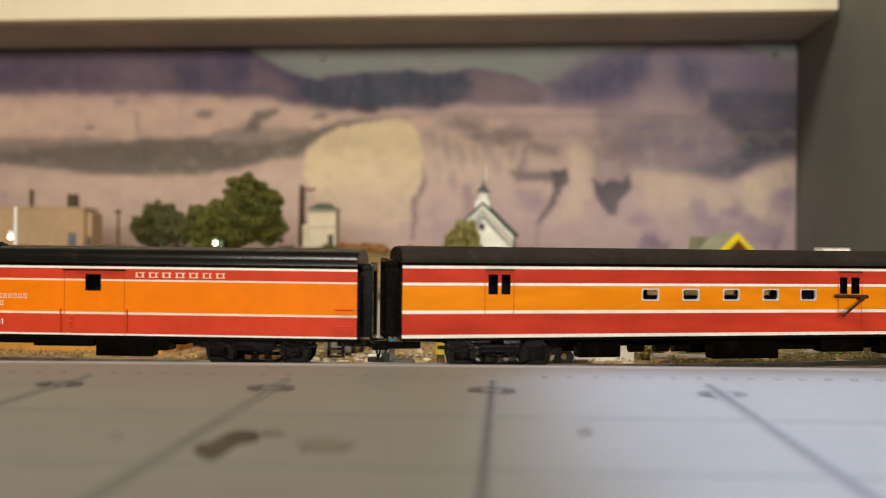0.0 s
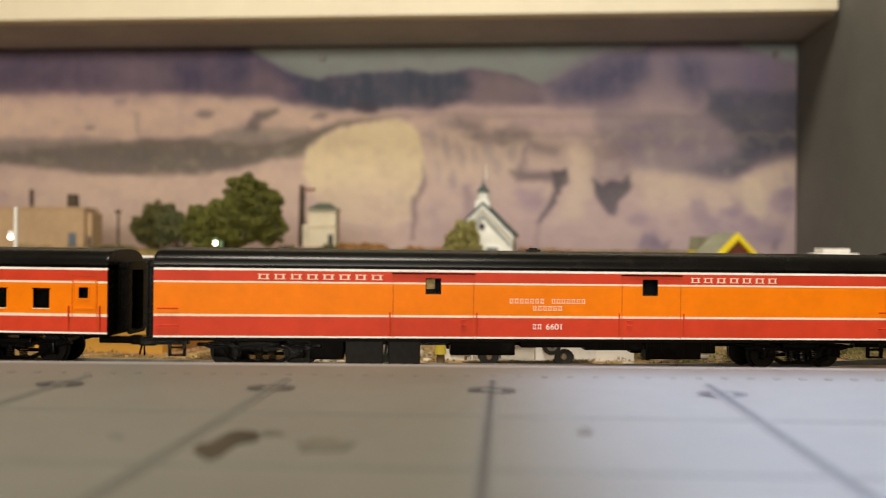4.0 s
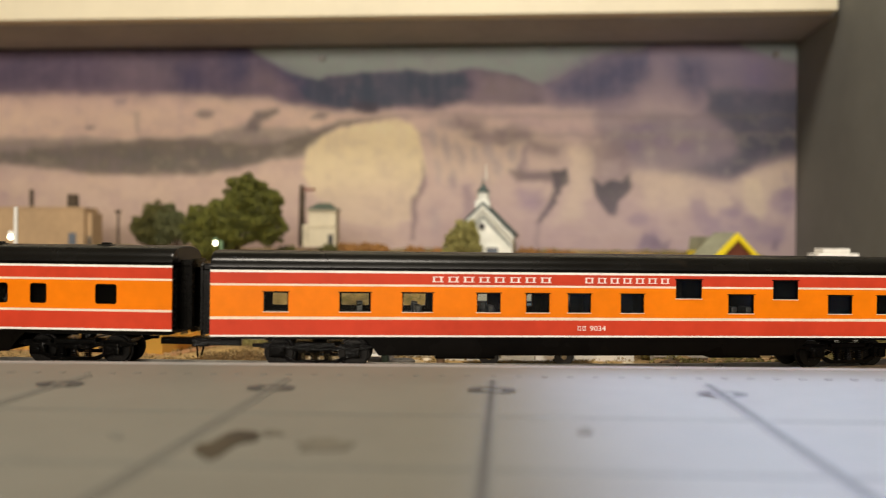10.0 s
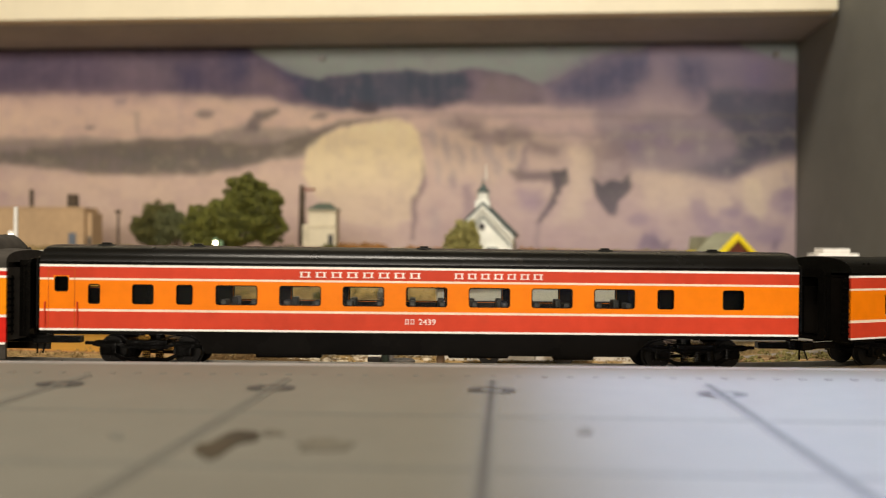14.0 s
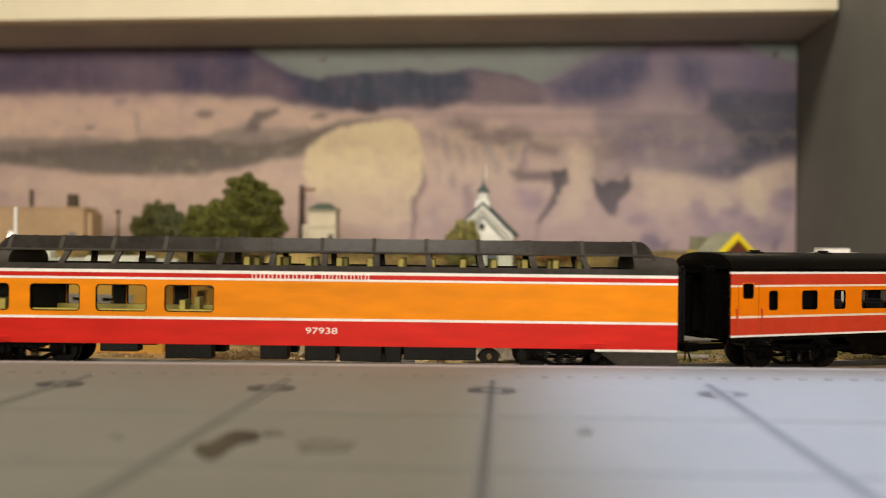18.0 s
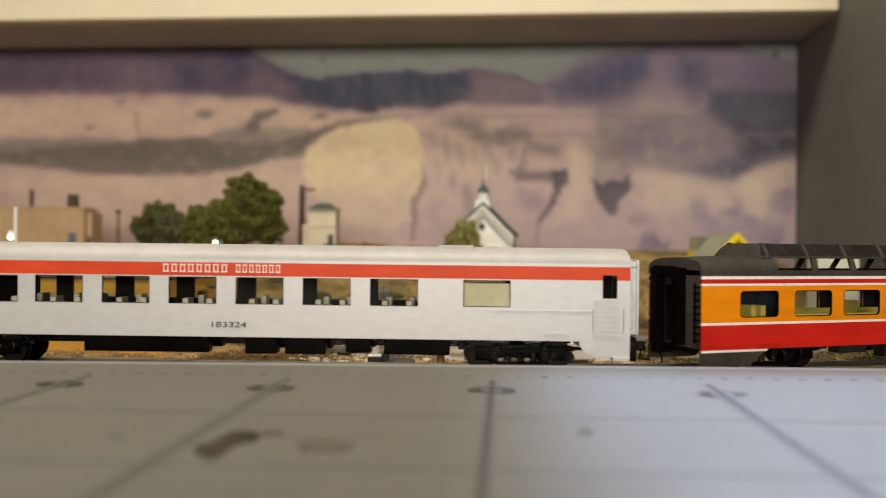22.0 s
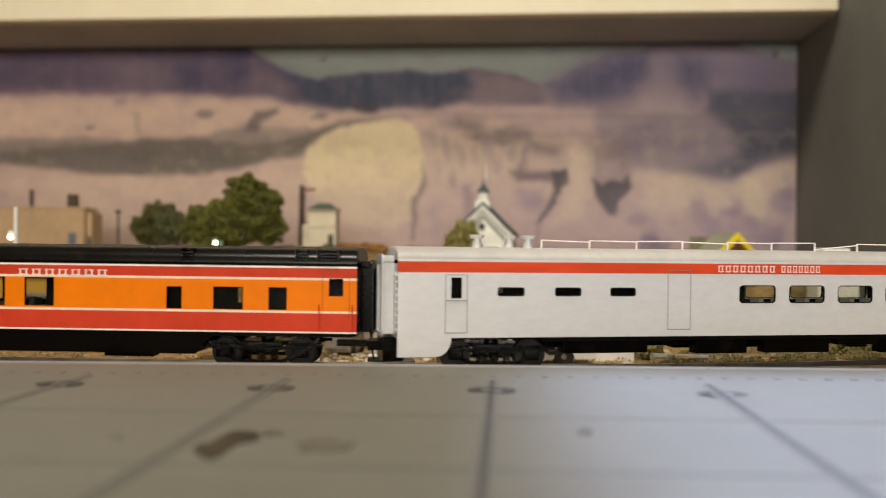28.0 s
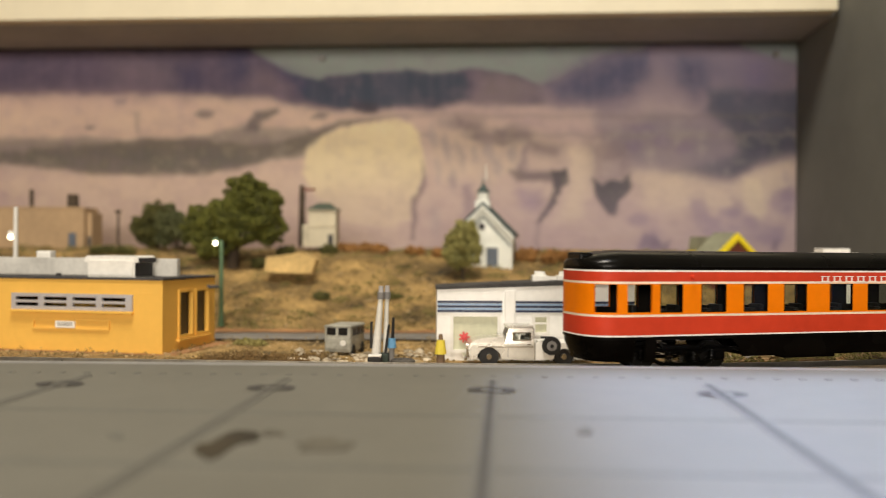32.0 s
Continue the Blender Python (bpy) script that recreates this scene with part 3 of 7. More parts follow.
def foreground_board():
    board = thing("ruled_board", "pale grey board with pencil lines, tick marks and a brown stain", "board")
    far = [(-0.80, 0.3490), (-0.165, 0.3368), (0.162, 0.3305), (0.95, 0.3153)]
    bm = prism(bmesh.new(), [(-0.80, -0.35), *far, (0.95, -0.35)][::1], -0.0218, BOARD_Z, axis="z")
    bmesh.ops.bevel(bm, geom=[e for e in bm.edges if all(v.co.z > BOARD_Z - 0.001 for v in e.verts)], offset=0.0012, segments=3, affect="EDGES")
    part("board_sheet", bm, BOARD, board)
    rim = prism(bmesh.new(), [(-0.79, 0.3420), (-0.79, 0.3482), (-0.165, 0.3363), (0.162, 0.3300), (0.94, 0.3150), (0.94, 0.3090), (0.162, 0.3238), (-0.165, 0.3301)], BOARD_Z - 0.0005, BOARD_Z + 0.0001, axis="z")
    part("edge_strip", rim, paint("pale_board_edge", (0.26, 0.256, 0.24), 0.55, grain=0.04, scale=30), board, "paler edge strip of the board")
    z0, z1 = BOARD_Z - 0.0005, BOARD_Z + 0.00015

    def strip(name, x0, x1, y0, y1, mat, label="", turn=0.0, at=None, lift=0.0):
        ob = part(name, boxed(x0, x1, y0, y1, z0, z1 + lift), mat, board, label)
        ob.matrix_basis = (at or pose(0, 0, 0)) @ pose(0, 0, 0, 0, 0, turn)
    # ruled lines run away from the view, each with a cross mark near its far end
    for x, y in ((-0.1188, 0.2806), (-0.0522, 0.2756), (0.0150, 0.2740), (0.0833, 0.2684)):
        spot = pose(x, y, 0, 0, 0, -4.0)
        strip("pencil_smear", -0.0021, 0.0021, -0.30, 0.018, FAINT, "smudged edge of a pencil line", at=spot, lift=0.00006)
        strip("pencil_line", -0.0009, 0.0009, -0.30, 0.020, PENCIL if x > 0 else PALE_PENCIL, at=spot, lift=0.00012)
        loop = bmesh.new()
        for k in range(28):
            q = [2 * math.pi * (k + j) / 28 for j in (0, 1)]
            thick = [0.0018 + 0.0030 * abs(math.cos(w)) ** 2 for w in q]
            vs = [(0.0074 * math.cos(q[j]) * (1 - thick[j] / 0.0086 * e), 0.0052 * math.sin(q[j]) * (1 - thick[j] / 0.0086 * e)) for j, e in ((0, 0), (1, 0), (1, 1), (0, 1))]
            loop.faces.new([loop.verts.new((x2, y2, z1 + 0.00025)) for x2, y2 in vs])
        ob = part("ring_mark", loop, PENCIL, board, "grey pencilled ring mark")
        ob.matrix_basis = spot
    for k in range(-26, 40):
        strip("tick_mark", -0.0010, 0.0010, -0.0013, 0.0013, FAINT, at=pose(0.0086 * k + 0.0085, 0.3040 - 0.019 * 0.0086 * k, 0, 0, 0, -2))
    strip("crease", -0.45, 0.5, -0.0012, 0.0012, FAINT, at=pose(0, 0.2335, 0, 0, 0, -3))
    strip("crease", -0.45, 0.5, -0.0016, 0.0016, FAINT, at=pose(0, 0.1775, 0, 0, 0, -3))

    def splash(name, x, y, rx, ry, mat, seed, label):
        r, lean = random.Random(seed), x / y
        lobes = [(r.uniform(0, 6.28), r.uniform(0.06, 0.14), k) for k in (2, 3, 5, 7)]
        pts = []
        for k in range(36):
            a = 2 * math.pi * k / 36
            q = 1 + sum(w * math.sin(n * a + p) for p, w, n in lobes)
            pts.append((x + rx * q * math.cos(a) + lean * ry * q * math.sin(a), y + ry * q * math.sin(a)))
        part(name, prism(bmesh.new(), pts, z0, z1 + 0.0001, axis="z"), mat, board, label)
    # the dark stain: one fat drop with a bent middle, drawn out along the line of sight
    spine = [(-0.2600 + 0.044 * q, 0.1925 + 0.0135 * (3 * q * q - 2 * q ** 3)) for q in [k / 12 for k in range(13)]]
    near = [(u, y - 0.0062 - 0.0030 * math.sin(math.pi * min(1, 0.3 + k / 12))) for k, (u, y) in enumerate(spine)]
    far_ = [(u, y + 0.0056 + 0.0036 * math.sin(math.pi * k / 12)) for k, (u, y) in enumerate(spine)]
    tip = [(0.0145 * math.sin(math.pi * k / 8), -math.cos(math.pi * k / 8)) for k in range(1, 8)]
    pts = near + [(spine[-1][0] + u, spine[-1][1] + 0.0060 * v) for u, v in tip] + far_[::-1] + [(spine[0][0] - u, spine[0][1] - 0.0062 * v) for u, v in tip]
    part("stain", prism(bmesh.new(), [(u * y, y) for u, y in pts], z0, z1 + 0.0001, axis="z"), STAIN, board, "dark brown stain")
    splash("stain", *(-0.0393, 0.2099), 0.0024, 0.0034, PALE_STAIN, 3, "pale brown stain")
    splash("stain", *(-0.0256, 0.1978), 0.0056, 0.0070, PALE_STAIN, 4, "pale brown stain")
    splash("stain", *(-0.0744, 0.2063), 0.0018, 0.0030, FAINT, 5, "faint stain")
    splash("stain", *(0.0339, 0.2141), 0.0020, 0.0036, PALE_STAIN, 6, "faint stain")


foreground_board()

# ---------------------------------------------------------------- the train
def wheel_mesh():
    bm = bmesh.new()
    for s in (-1, 1):
        rod(bm, (0, s * 0.0072, 0), (0, s * 0.0094, 0), 0.0057, 0.0055, 20)
        rod(bm, (0, s * 0.0066, 0), (0, s * 0.0072, 0), 0.0064, 0.0062, 20)
        for k in range(5):
            a = 2 * math.pi * k / 5
            rod(bm, (0.0028 * math.cos(a), s * 0.0093, 0.0028 * math.sin(a)), (0.0028 * math.cos(a), s * 0.0097, 0.0028 * math.sin(a)), 0.0007, seg=6)
    rod(bm, (0, -0.0122, 0), (0, 0.0122, 0), 0.0012, seg=10)
    return bm


def frame_mesh(y):
    """One cast side frame of a four-wheel truck: beam, journal boxes, equaliser, springs, bolster end."""
    bm = bmesh.new()
    s = 1 if y > 0 else -1
    a, b = sorted((y, y + 0.0018 * s))
    prism(bm, [(-0.0215, 0.0068), (-0.0205, 0.0086), (-0.0120, 0.0090), (-0.0090, 0.0074), (0.0090, 0.0074), (0.0120, 0.0090), (0.0205, 0.0086), (0.0215, 0.0068), (0.0190, 0.0062), (0.0105, 0.0066), (0.0075, 0.0056), (-0.0075, 0.0056), (-0.0105, 0.0066), (-0.0190, 0.0062)], a, b)
    prism(bm, [(-0.0150, 0.0040), (-0.0128, 0.0044), (-0.0080, 0.0022), (0.0080, 0.0022), (0.0128, 0.0044), (0.0150, 0.0040), (0.0090, 0.0008), (-0.0090, 0.0008)], a - 0.0003, b - 0.0003)
    for x in (-0.0148, 0.0148):
        box(bm, x - 0.0030, x + 0.0030, a - 0.0004 + 0.0004 * s, b + 0.0006 * s if s > 0 else b, 0.0030, 0.0078, 0.0006)
        rod(bm, (x, y + 0.0012 * s, 0.0052), (x, y + 0.0032 * s, 0.0052), 0.0019, 0.0015, 12)
        box(bm, x - 0.0048, x + 0.0048, a, b, 0.0076, 0.0088, 0.0003)
    for x in (-0.0052, 0.0, 0.0052):
        for k in range(5):
            z = 0.0024 + 0.00085 * k
            rod(bm, (x, y + 0.0014 * s, z), (x, y + 0.0014 * s, z + 0.0005), 0.0017, seg=8)
    box(bm, -0.0082, 0.0082, a, b, 0.0064, 0.0092, 0.0004)
    box(bm, -0.0245, -0.0200, a, b, 0.0070, 0.0083, 0.0003)
    box(bm, 0.0200, 0.0245, a, b, 0.0070, 0.0083, 0.0003)
    return bm


SPARE = {}


def truck(car, x):
    root = new("truck")
    root.parent, root.location = car, (x, 0, 0)
    if not SPARE:
        for name, bm in (("near_frame", frame_mesh(-0.0118)), ("far_frame", frame_mesh(0.0118)), ("wheelset", wheel_mesh())):
            me = bpy.data.meshes.new(name)
            bmesh.ops.recalc_face_normals(bm, faces=bm.faces)
            bm.to_mesh(me), bm.free()
            me.materials.append(WHEEL if name == "wheelset" else PLASTIC)
            SPARE[name] = me
        bm = boxed(-0.0045, 0.0045, -0.0116, 0.0116, 0.0050, 0.0092, 0.0005)
        box(bm, -0.0200, 0.0200, -0.0060, 0.0060, 0.0072, 0.0088, 0.0004)
        me = bpy.data.meshes.new("bolster")
        bm.to_mesh(me), bm.free()
        me.materials.append(PLASTIC)
        SPARE["bolster"] = me
    for name, key in (("side_frame", "near_frame"), ("side_frame", "far_frame"), ("bolster", "bolster")):
        ob = new(name, SPARE[key])
        ob.parent = root
    sets = []
    for wx in (-0.0148, 0.0148):
        ob = new("wheelset", SPARE["wheelset"])
        ob.parent, ob.location = root, (wx, 0, 0.0045)
        ob["label"] = "metal wheels on an axle"
        sets.append(ob)
    return root, sets


def straight(x0, x1, s):
    """A flat side from x0 to x1; s is -1 for the side towards the view."""
    def path(u, z):
        return [x0, x1] if u is None else ((u, s * HALF), (0, s))
    return path


def round_end(x0, x1, s, reach=0.0190, length=0.0310):
    """A side that bends round a rounded tail at x0."""
    bend = x0 + reach

    def path(u, z):
        if u is None:
            return [bend - length + length * k / 20 for k in range(20)] + [bend - 0.0006, bend - 0.0002, bend] + [x1]
        if u >= bend:
            return (u, s * HALF), (0, s)
        a = min(math.pi / 2, (bend - u) / length * math.pi / 2)
        e, f = math.sin(a) ** 0.667, max(0.0, math.cos(a)) ** 0.667
        n = Vector((-e * e / reach, s * f * f / HALF)).normalized()
        return (bend - reach * e, s * HALF * f), (n.x, n.y)
    return path


def roof_shell(car, x0, x1, eave, top, mat, tail=0.0, soft=0.0013, drop=0.0005, label=""):
    """A smooth turtle-back roof."""
    bm = bmesh.new()
    stations = [x0 + soft * q for q in (0, 0.15, 0.45, 1)] + [x1 - soft * q for q in (1, 0.45, 0.15, 0)]
    if tail:
        stations = [x0 + tail * (1 - math.cos(math.pi / 2 * k / 12)) for k in range(13)] + stations[4:]
    loops = []
    for x in stations:
        e = min(1.0, max(0.0, min((x - x0) / (tail or soft), (x1 - x) / soft)))
        if tail and x < x0 + tail:
            wide = max(0.03, max(0.0, 1 - (1 - (x - x0) / tail) ** 3) ** (1 / 3))
            low = 0.0035 * (1 - (x - x0) / tail) ** 2
        else:
            wide, low = 1.0, drop * (1 - math.sqrt(max(0, 1 - (1 - e) ** 2)))
        pts = []
        for k in range(25):
            a = math.pi * k / 24
            c, s = math.cos(a), math.sin(a)
            pts.append((x, -HALF * wide * math.copysign(abs(c) ** 0.72, c), eave + (top - low - eave) * s ** 0.82))
        loops.append([bm.verts.new(p) for p in pts])
    for a, b in zip(loops, loops[1:]):
        for i in range(24):
            bm.faces.new((a[i], b[i], b[i + 1], a[i + 1]))
        bm.faces.new((a[0], a[-1], b[-1], b[0]))
    bm.faces.new(loops[0]), bm.faces.new(loops[-1])
    return part("roof", bm, mat, car, label, smooth=True)


def end_wall(car, x, s, z0, z1, mat, trim):
    """A car end with its gangway: door, folding bellows and striker plate."""
    bm = bmesh.new()
    a, b = sorted((x, x - 0.0012 * s))
    box(bm, a, b, -HALF + 0.0003, -0.0052, z0, z1)
    box(bm, a, b, 0.0052, HALF - 0.0003, z0, z1)
    box(bm, a, b, -0.0052, 0.0052, z1 - 0.004, z1)
    box(bm, a, b, -0.0052, 0.0052, z0, z0 + 0.002)
    end = part("end_wall", bm, mat, car)
    part("end_door", boxed(a - 0.0004 - 0.0014 * (s > 0) * 1, b + 0.0014 * (s < 0), -0.0052, 0.0052, z0 + 0.002, z1 - 0.004, 0.0002), INSIDE, end, "dark gangway door")
    c, d = sorted((x, x + 0.0042 * s))
    for y in (-0.0082, 0.0058):
        bm = boxed(c, d, y + 0.0004, y + 0.0020, z0 + 0.001, z1 + 0.0004)
        for k in range(3):
            q = c + (d - c) * (k + 0.5) / 3
            box(bm, q - 0.0004, q + 0.0004, y, y + 0.0024, z0 + 0.0012, z1 + 0.0003)
        part("bellows_side", bm, trim, end, "folded gangway bellows")
    part("bellows_top", boxed(c, d, -0.0082, 0.0082, z1 + 0.0005, z1 + 0.0030, 0.0004), trim, end)
    e, f = sorted((x + 0.0042 * s, x + 0.0050 * s))
    bm = ring(bmesh.new(), rounded(-0.0090, 0.0090, z0, z1 + 0.0036, 0.0022), rounded(-0.0058, 0.0058, z0 + 0.0014, z1, 0.0012), e, f)
    for v in bm.verts:
        v.co = Vector((v.co.y, v.co.x, v.co.z))
    part("striker_plate", bm, trim, end)
    bm = bmesh.new()
    box(bm, *sorted((x, x + 0.0006 * s)), -HALF + 0.0036, -HALF + 0.0042, z0 + 0.002, z0 + 0.0255)
    for k in range(9):
        z = z0 + 0.003 + 0.0026 * k
        box(bm, *sorted((x, x + 0.0010 * s)), -HALF + 0.0008, -HALF + 0.0042, z, z + 0.0007)
    part("end_ladder", bm, trim, end)
    bm = boxed(*sorted((x - 0.010 * s, x + 0.0030 * s)), -0.0022, 0.0022, 0.0065, 0.0092, 0.0003)
    box(bm, *sorted((x + 0.0028 * s, x + 0.0095 * s)), -0.0020, 0.0020, 0.0060, 0.0098, 0.0005)
    rod(bm, (x + 0.0075 * s, -0.0012, 0.0062), (x + 0.0070 * s, -0.0026, 0.0022), 0.0004, seg=6)
    part("coupler", bm, PLASTIC, car, "black knuckle coupler")


def marks(car, name, spans, z0, z1, mat, seed, y=-HALF - 0.00012, label="pale painted bars"):
    """Painted lettering as plain hollow bars."""
    bm = bmesh.new()
    t = (z1 - z0) * 0.18
    for x0, x1, count in spans:
        step = (x1 - x0) / count
        for k in range(count):
            a, b = x0 + step * k + step * 0.14, x0 + step * (k + 1) - step * 0.14
            for z in (z0 + t * 0.3, z1 - t * 1.1):
                box(bm, a, b, y, y + 0.0003, z, z + t * 0.65)
            for q in (a + step * 0.06, b - step * 0.20):
                box(bm, q, q + step * 0.11, y + 0.00003, y + 0.0003, z0 + t * 0.5, z1 - t * 0.5)
    return part(name, bm, mat, car, label)


def digits(car, text, x0, x1, z0, z1, mat, y=-HALF - 0.00012):
    """A running number in the plain built-in face."""
    cu = bpy.data.curves.new("number", "FONT")
    cu.body, cu.size, cu.extrude = text, 1.0, 0.02
    tmp = bpy.data.objects.new("tmp", cu)
    scene.collection.objects.link(tmp)
    me = bpy.data.meshes.new_from_object(tmp.evaluated_get(bpy.context.evaluated_depsgraph_get()))
    bpy.data.objects.remove(tmp)
    co = np.empty(len(me.vertices) * 3)
    me.vertices.foreach_get("co", co)
    co = co.reshape(-1, 3)
    lo, hi = co.min(0), co.max(0)
    out = np.stack([x0 + (co[:, 0] - lo[0]) / (hi[0] - lo[0]) * (x1 - x0), y + 0.00008 - (co[:, 2] - lo[2]) / (hi[2] - lo[2]) * 0.00016, z0 + (co[:, 1] - lo[1]) / (hi[1] - lo[1]) * (z1 - z0)], 1)
    me.vertices.foreach_set("co", out.ravel())
    me.name = "number"
    me.materials.clear()
    return held("number", me, mat, car, "painted car number")


def window_at(car, x0, x1, z0, z1, s, trim, r=0.0006, lip=0.0004, gasket=None):
    """A window: rounded frame set in the opening, its clear pane, and a dark gasket where it has one."""
    out, inn = rounded(x0 - 0.0001, x1 + 0.0001, z0 - 0.0001, z1 + 0.0001, 0.00015), rounded(x0 + lip, x1 - lip, z0 + lip, z1 - lip, max(r, 0.0002))
    a, b = sorted((s * (HALF - 0.0009), s * (HALF + 0.00006)))
    w = part("window", ring(bmesh.new(), out, inn, a, b), trim, car)
    p = part("pane", boxed(x0, x1, *sorted((s * (HALF - 0.0010), s * (HALF - 0.0012))), z0, z1), GLASS, w)
    p.visible_shadow = False
    if gasket:
        edge = rounded(x0 + lip - 0.00005, x1 - lip + 0.00005, z0 + lip - 0.00005, z1 - lip + 0.00005, max(r, 0.0002))
        hole = rounded(x0 + lip + 0.0004, x1 - lip - 0.0004, z0 + lip + 0.0004, z1 - lip - 0.0004, max(r - 0.0003, 0.0002))
        part("gasket", ring(bmesh.new(), edge, hole, *sorted((s * (HALF - 0.0008), s * (HALF - 0.0001)))), gasket, w, "black window gasket")
    return w


def underboxes(car, spans, mat, y=0.0140, label=""):
    for x0, x1, z0, z1 in spans:
        for a, b in ((-y, -y + 0.0065), (y - 0.0065, y)):
            bm = boxed(x0, x1, a, b, z0, z1, 0.0006)
            for k in range(2):
                q = x0 + (x1 - x0) * (0.3 + 0.4 * k)
                box(bm, q - 0.0004, q + 0.0004, a - 0.0002, b + 0.0002, z0 + 0.0006, z1)
            part("equipment_box", bm, mat, car, label)


def base_car(name, label, where, tail, half_len):
    car = thing(name, label, "train car", "passenger train")
    CARS.append([car, where, []])
    for x in (-PIVOT, PIVOT):
        CARS[-1][2].append((x, *truck(car, x)))
    bm = boxed(-half_len + 0.002 + 0.014 * tail, half_len - 0.002, -HALF + 0.002, HALF - 0.002, 0.0114, 0.0124)
    box(bm, -half_len * 0.58, half_len * 0.58, -0.004, 0.004, 0.0070, 0.0114)
    for q in (-PIVOT, PIVOT):
        rod(bm, (q, 0, 0.0085), (q, 0, 0.0116), 0.0030, seg=12)
    part("floor_plate", bm, PLASTIC, car)
    return car


def skirt(car, pts, mat, name="skirt", inset=0.0003):
    for s in (-1, 1):
        a, b = sorted((s * (HALF - inset), s * (HALF - inset - 0.0012)))
        part(name, prism(bmesh.new(), pts, a, b), mat, car)


def seats(car, xs, z0, z1, mat, rows=(-0.0105, 0.0105), wide=0.008):
    bm0 = boxed(-0.0012, 0.0012, -wide / 2, wide / 2, 0, z1 - z0, 0.0005)
    box(bm0, 0.0012, 0.0058, -wide / 2, wide / 2, 0, (z1 - z0) * 0.42, 0.0004)
    first = None
    for k, x in enumerate(xs):
        for y in rows:
            m = pose(x, y, z0, 0, 0, 0 if k % 2 == 0 else 180)
            if first is None:
                first = part("seat", bm0, mat, car)
                first.matrix_basis = m
            else:
                again(first, car, m)


def inner_walls(car, xs, z0, z1):
    for x in xs:
        part("partition", boxed(x - 0.0005, x + 0.0005, -HALF + 0.0014, HALF - 0.0014, z0, z1), INSIDE, car)


def door_lines(car, x0, x1, z0, z1, s=-1, hand=True, mat=None):
    """A flush car door: raised edges, sill and hand rails."""
    y = s * (HALF + 0.00008)
    a, b = sorted((s * (HALF - 0.0002), y))
    bm = bmesh.new()
    for q in (x0, x1):
        box(bm, q - 0.00012, q + 0.00012, a, b, z0, z1)
    box(bm, x0, x1, a, b, z1 - 0.0002, z1)
    if mat == GREY_SEAM:
        box(bm, x0, x1, a, b, z0, z0 + 0.0003)
    d = part("side_door", bm, DOOR_SEAM if mat in (None, ORANGE, RED) else mat, car)
    if hand:
        for q in (x0 - 0.0012, x1 + 0.0012):
            bm = bmesh.new()
            rod(bm, (q, s * (HALF + 0.0007), z0 + 0.001), (q, s * (HALF + 0.0007), z0 + 0.010), 0.00028, seg=6)
            for z in (z0 + 0.001, z0 + 0.010):
                rod(bm, (q, s * HALF, z), (q, s * (HALF + 0.0008), z), 0.00025, seg=6)
            part("hand_rail", bm, RED if mat in (None, ORANGE) else mat, d)
    return d


GREY_SEAM = paint("grey_door_seam", (0.20, 0.20, 0.195), 0.6, spec=0.1)
DOOR_SEAM = paint("dark_orange_seam", (0.42, 0.075, 0.006), 0.6, spec=0.1)


def roof_vent(car, x, y, z, w=0.0065, mat=None, turn=0):
    bm = boxed(-w / 2, w / 2, -0.002, 0.002, -0.0012, 0.0006, 0.0004)
    box(bm, -w * 0.28, w * 0.28, -0.0014, 0.0014, 0.0006, 0.0013, 0.0003)
    v = part("roof_vent", bm, mat or BLACK, car)
    v.matrix_basis = pose(x, y, z, turn)




TAIL = 0.0062           # the round tail reaches past the car's square length


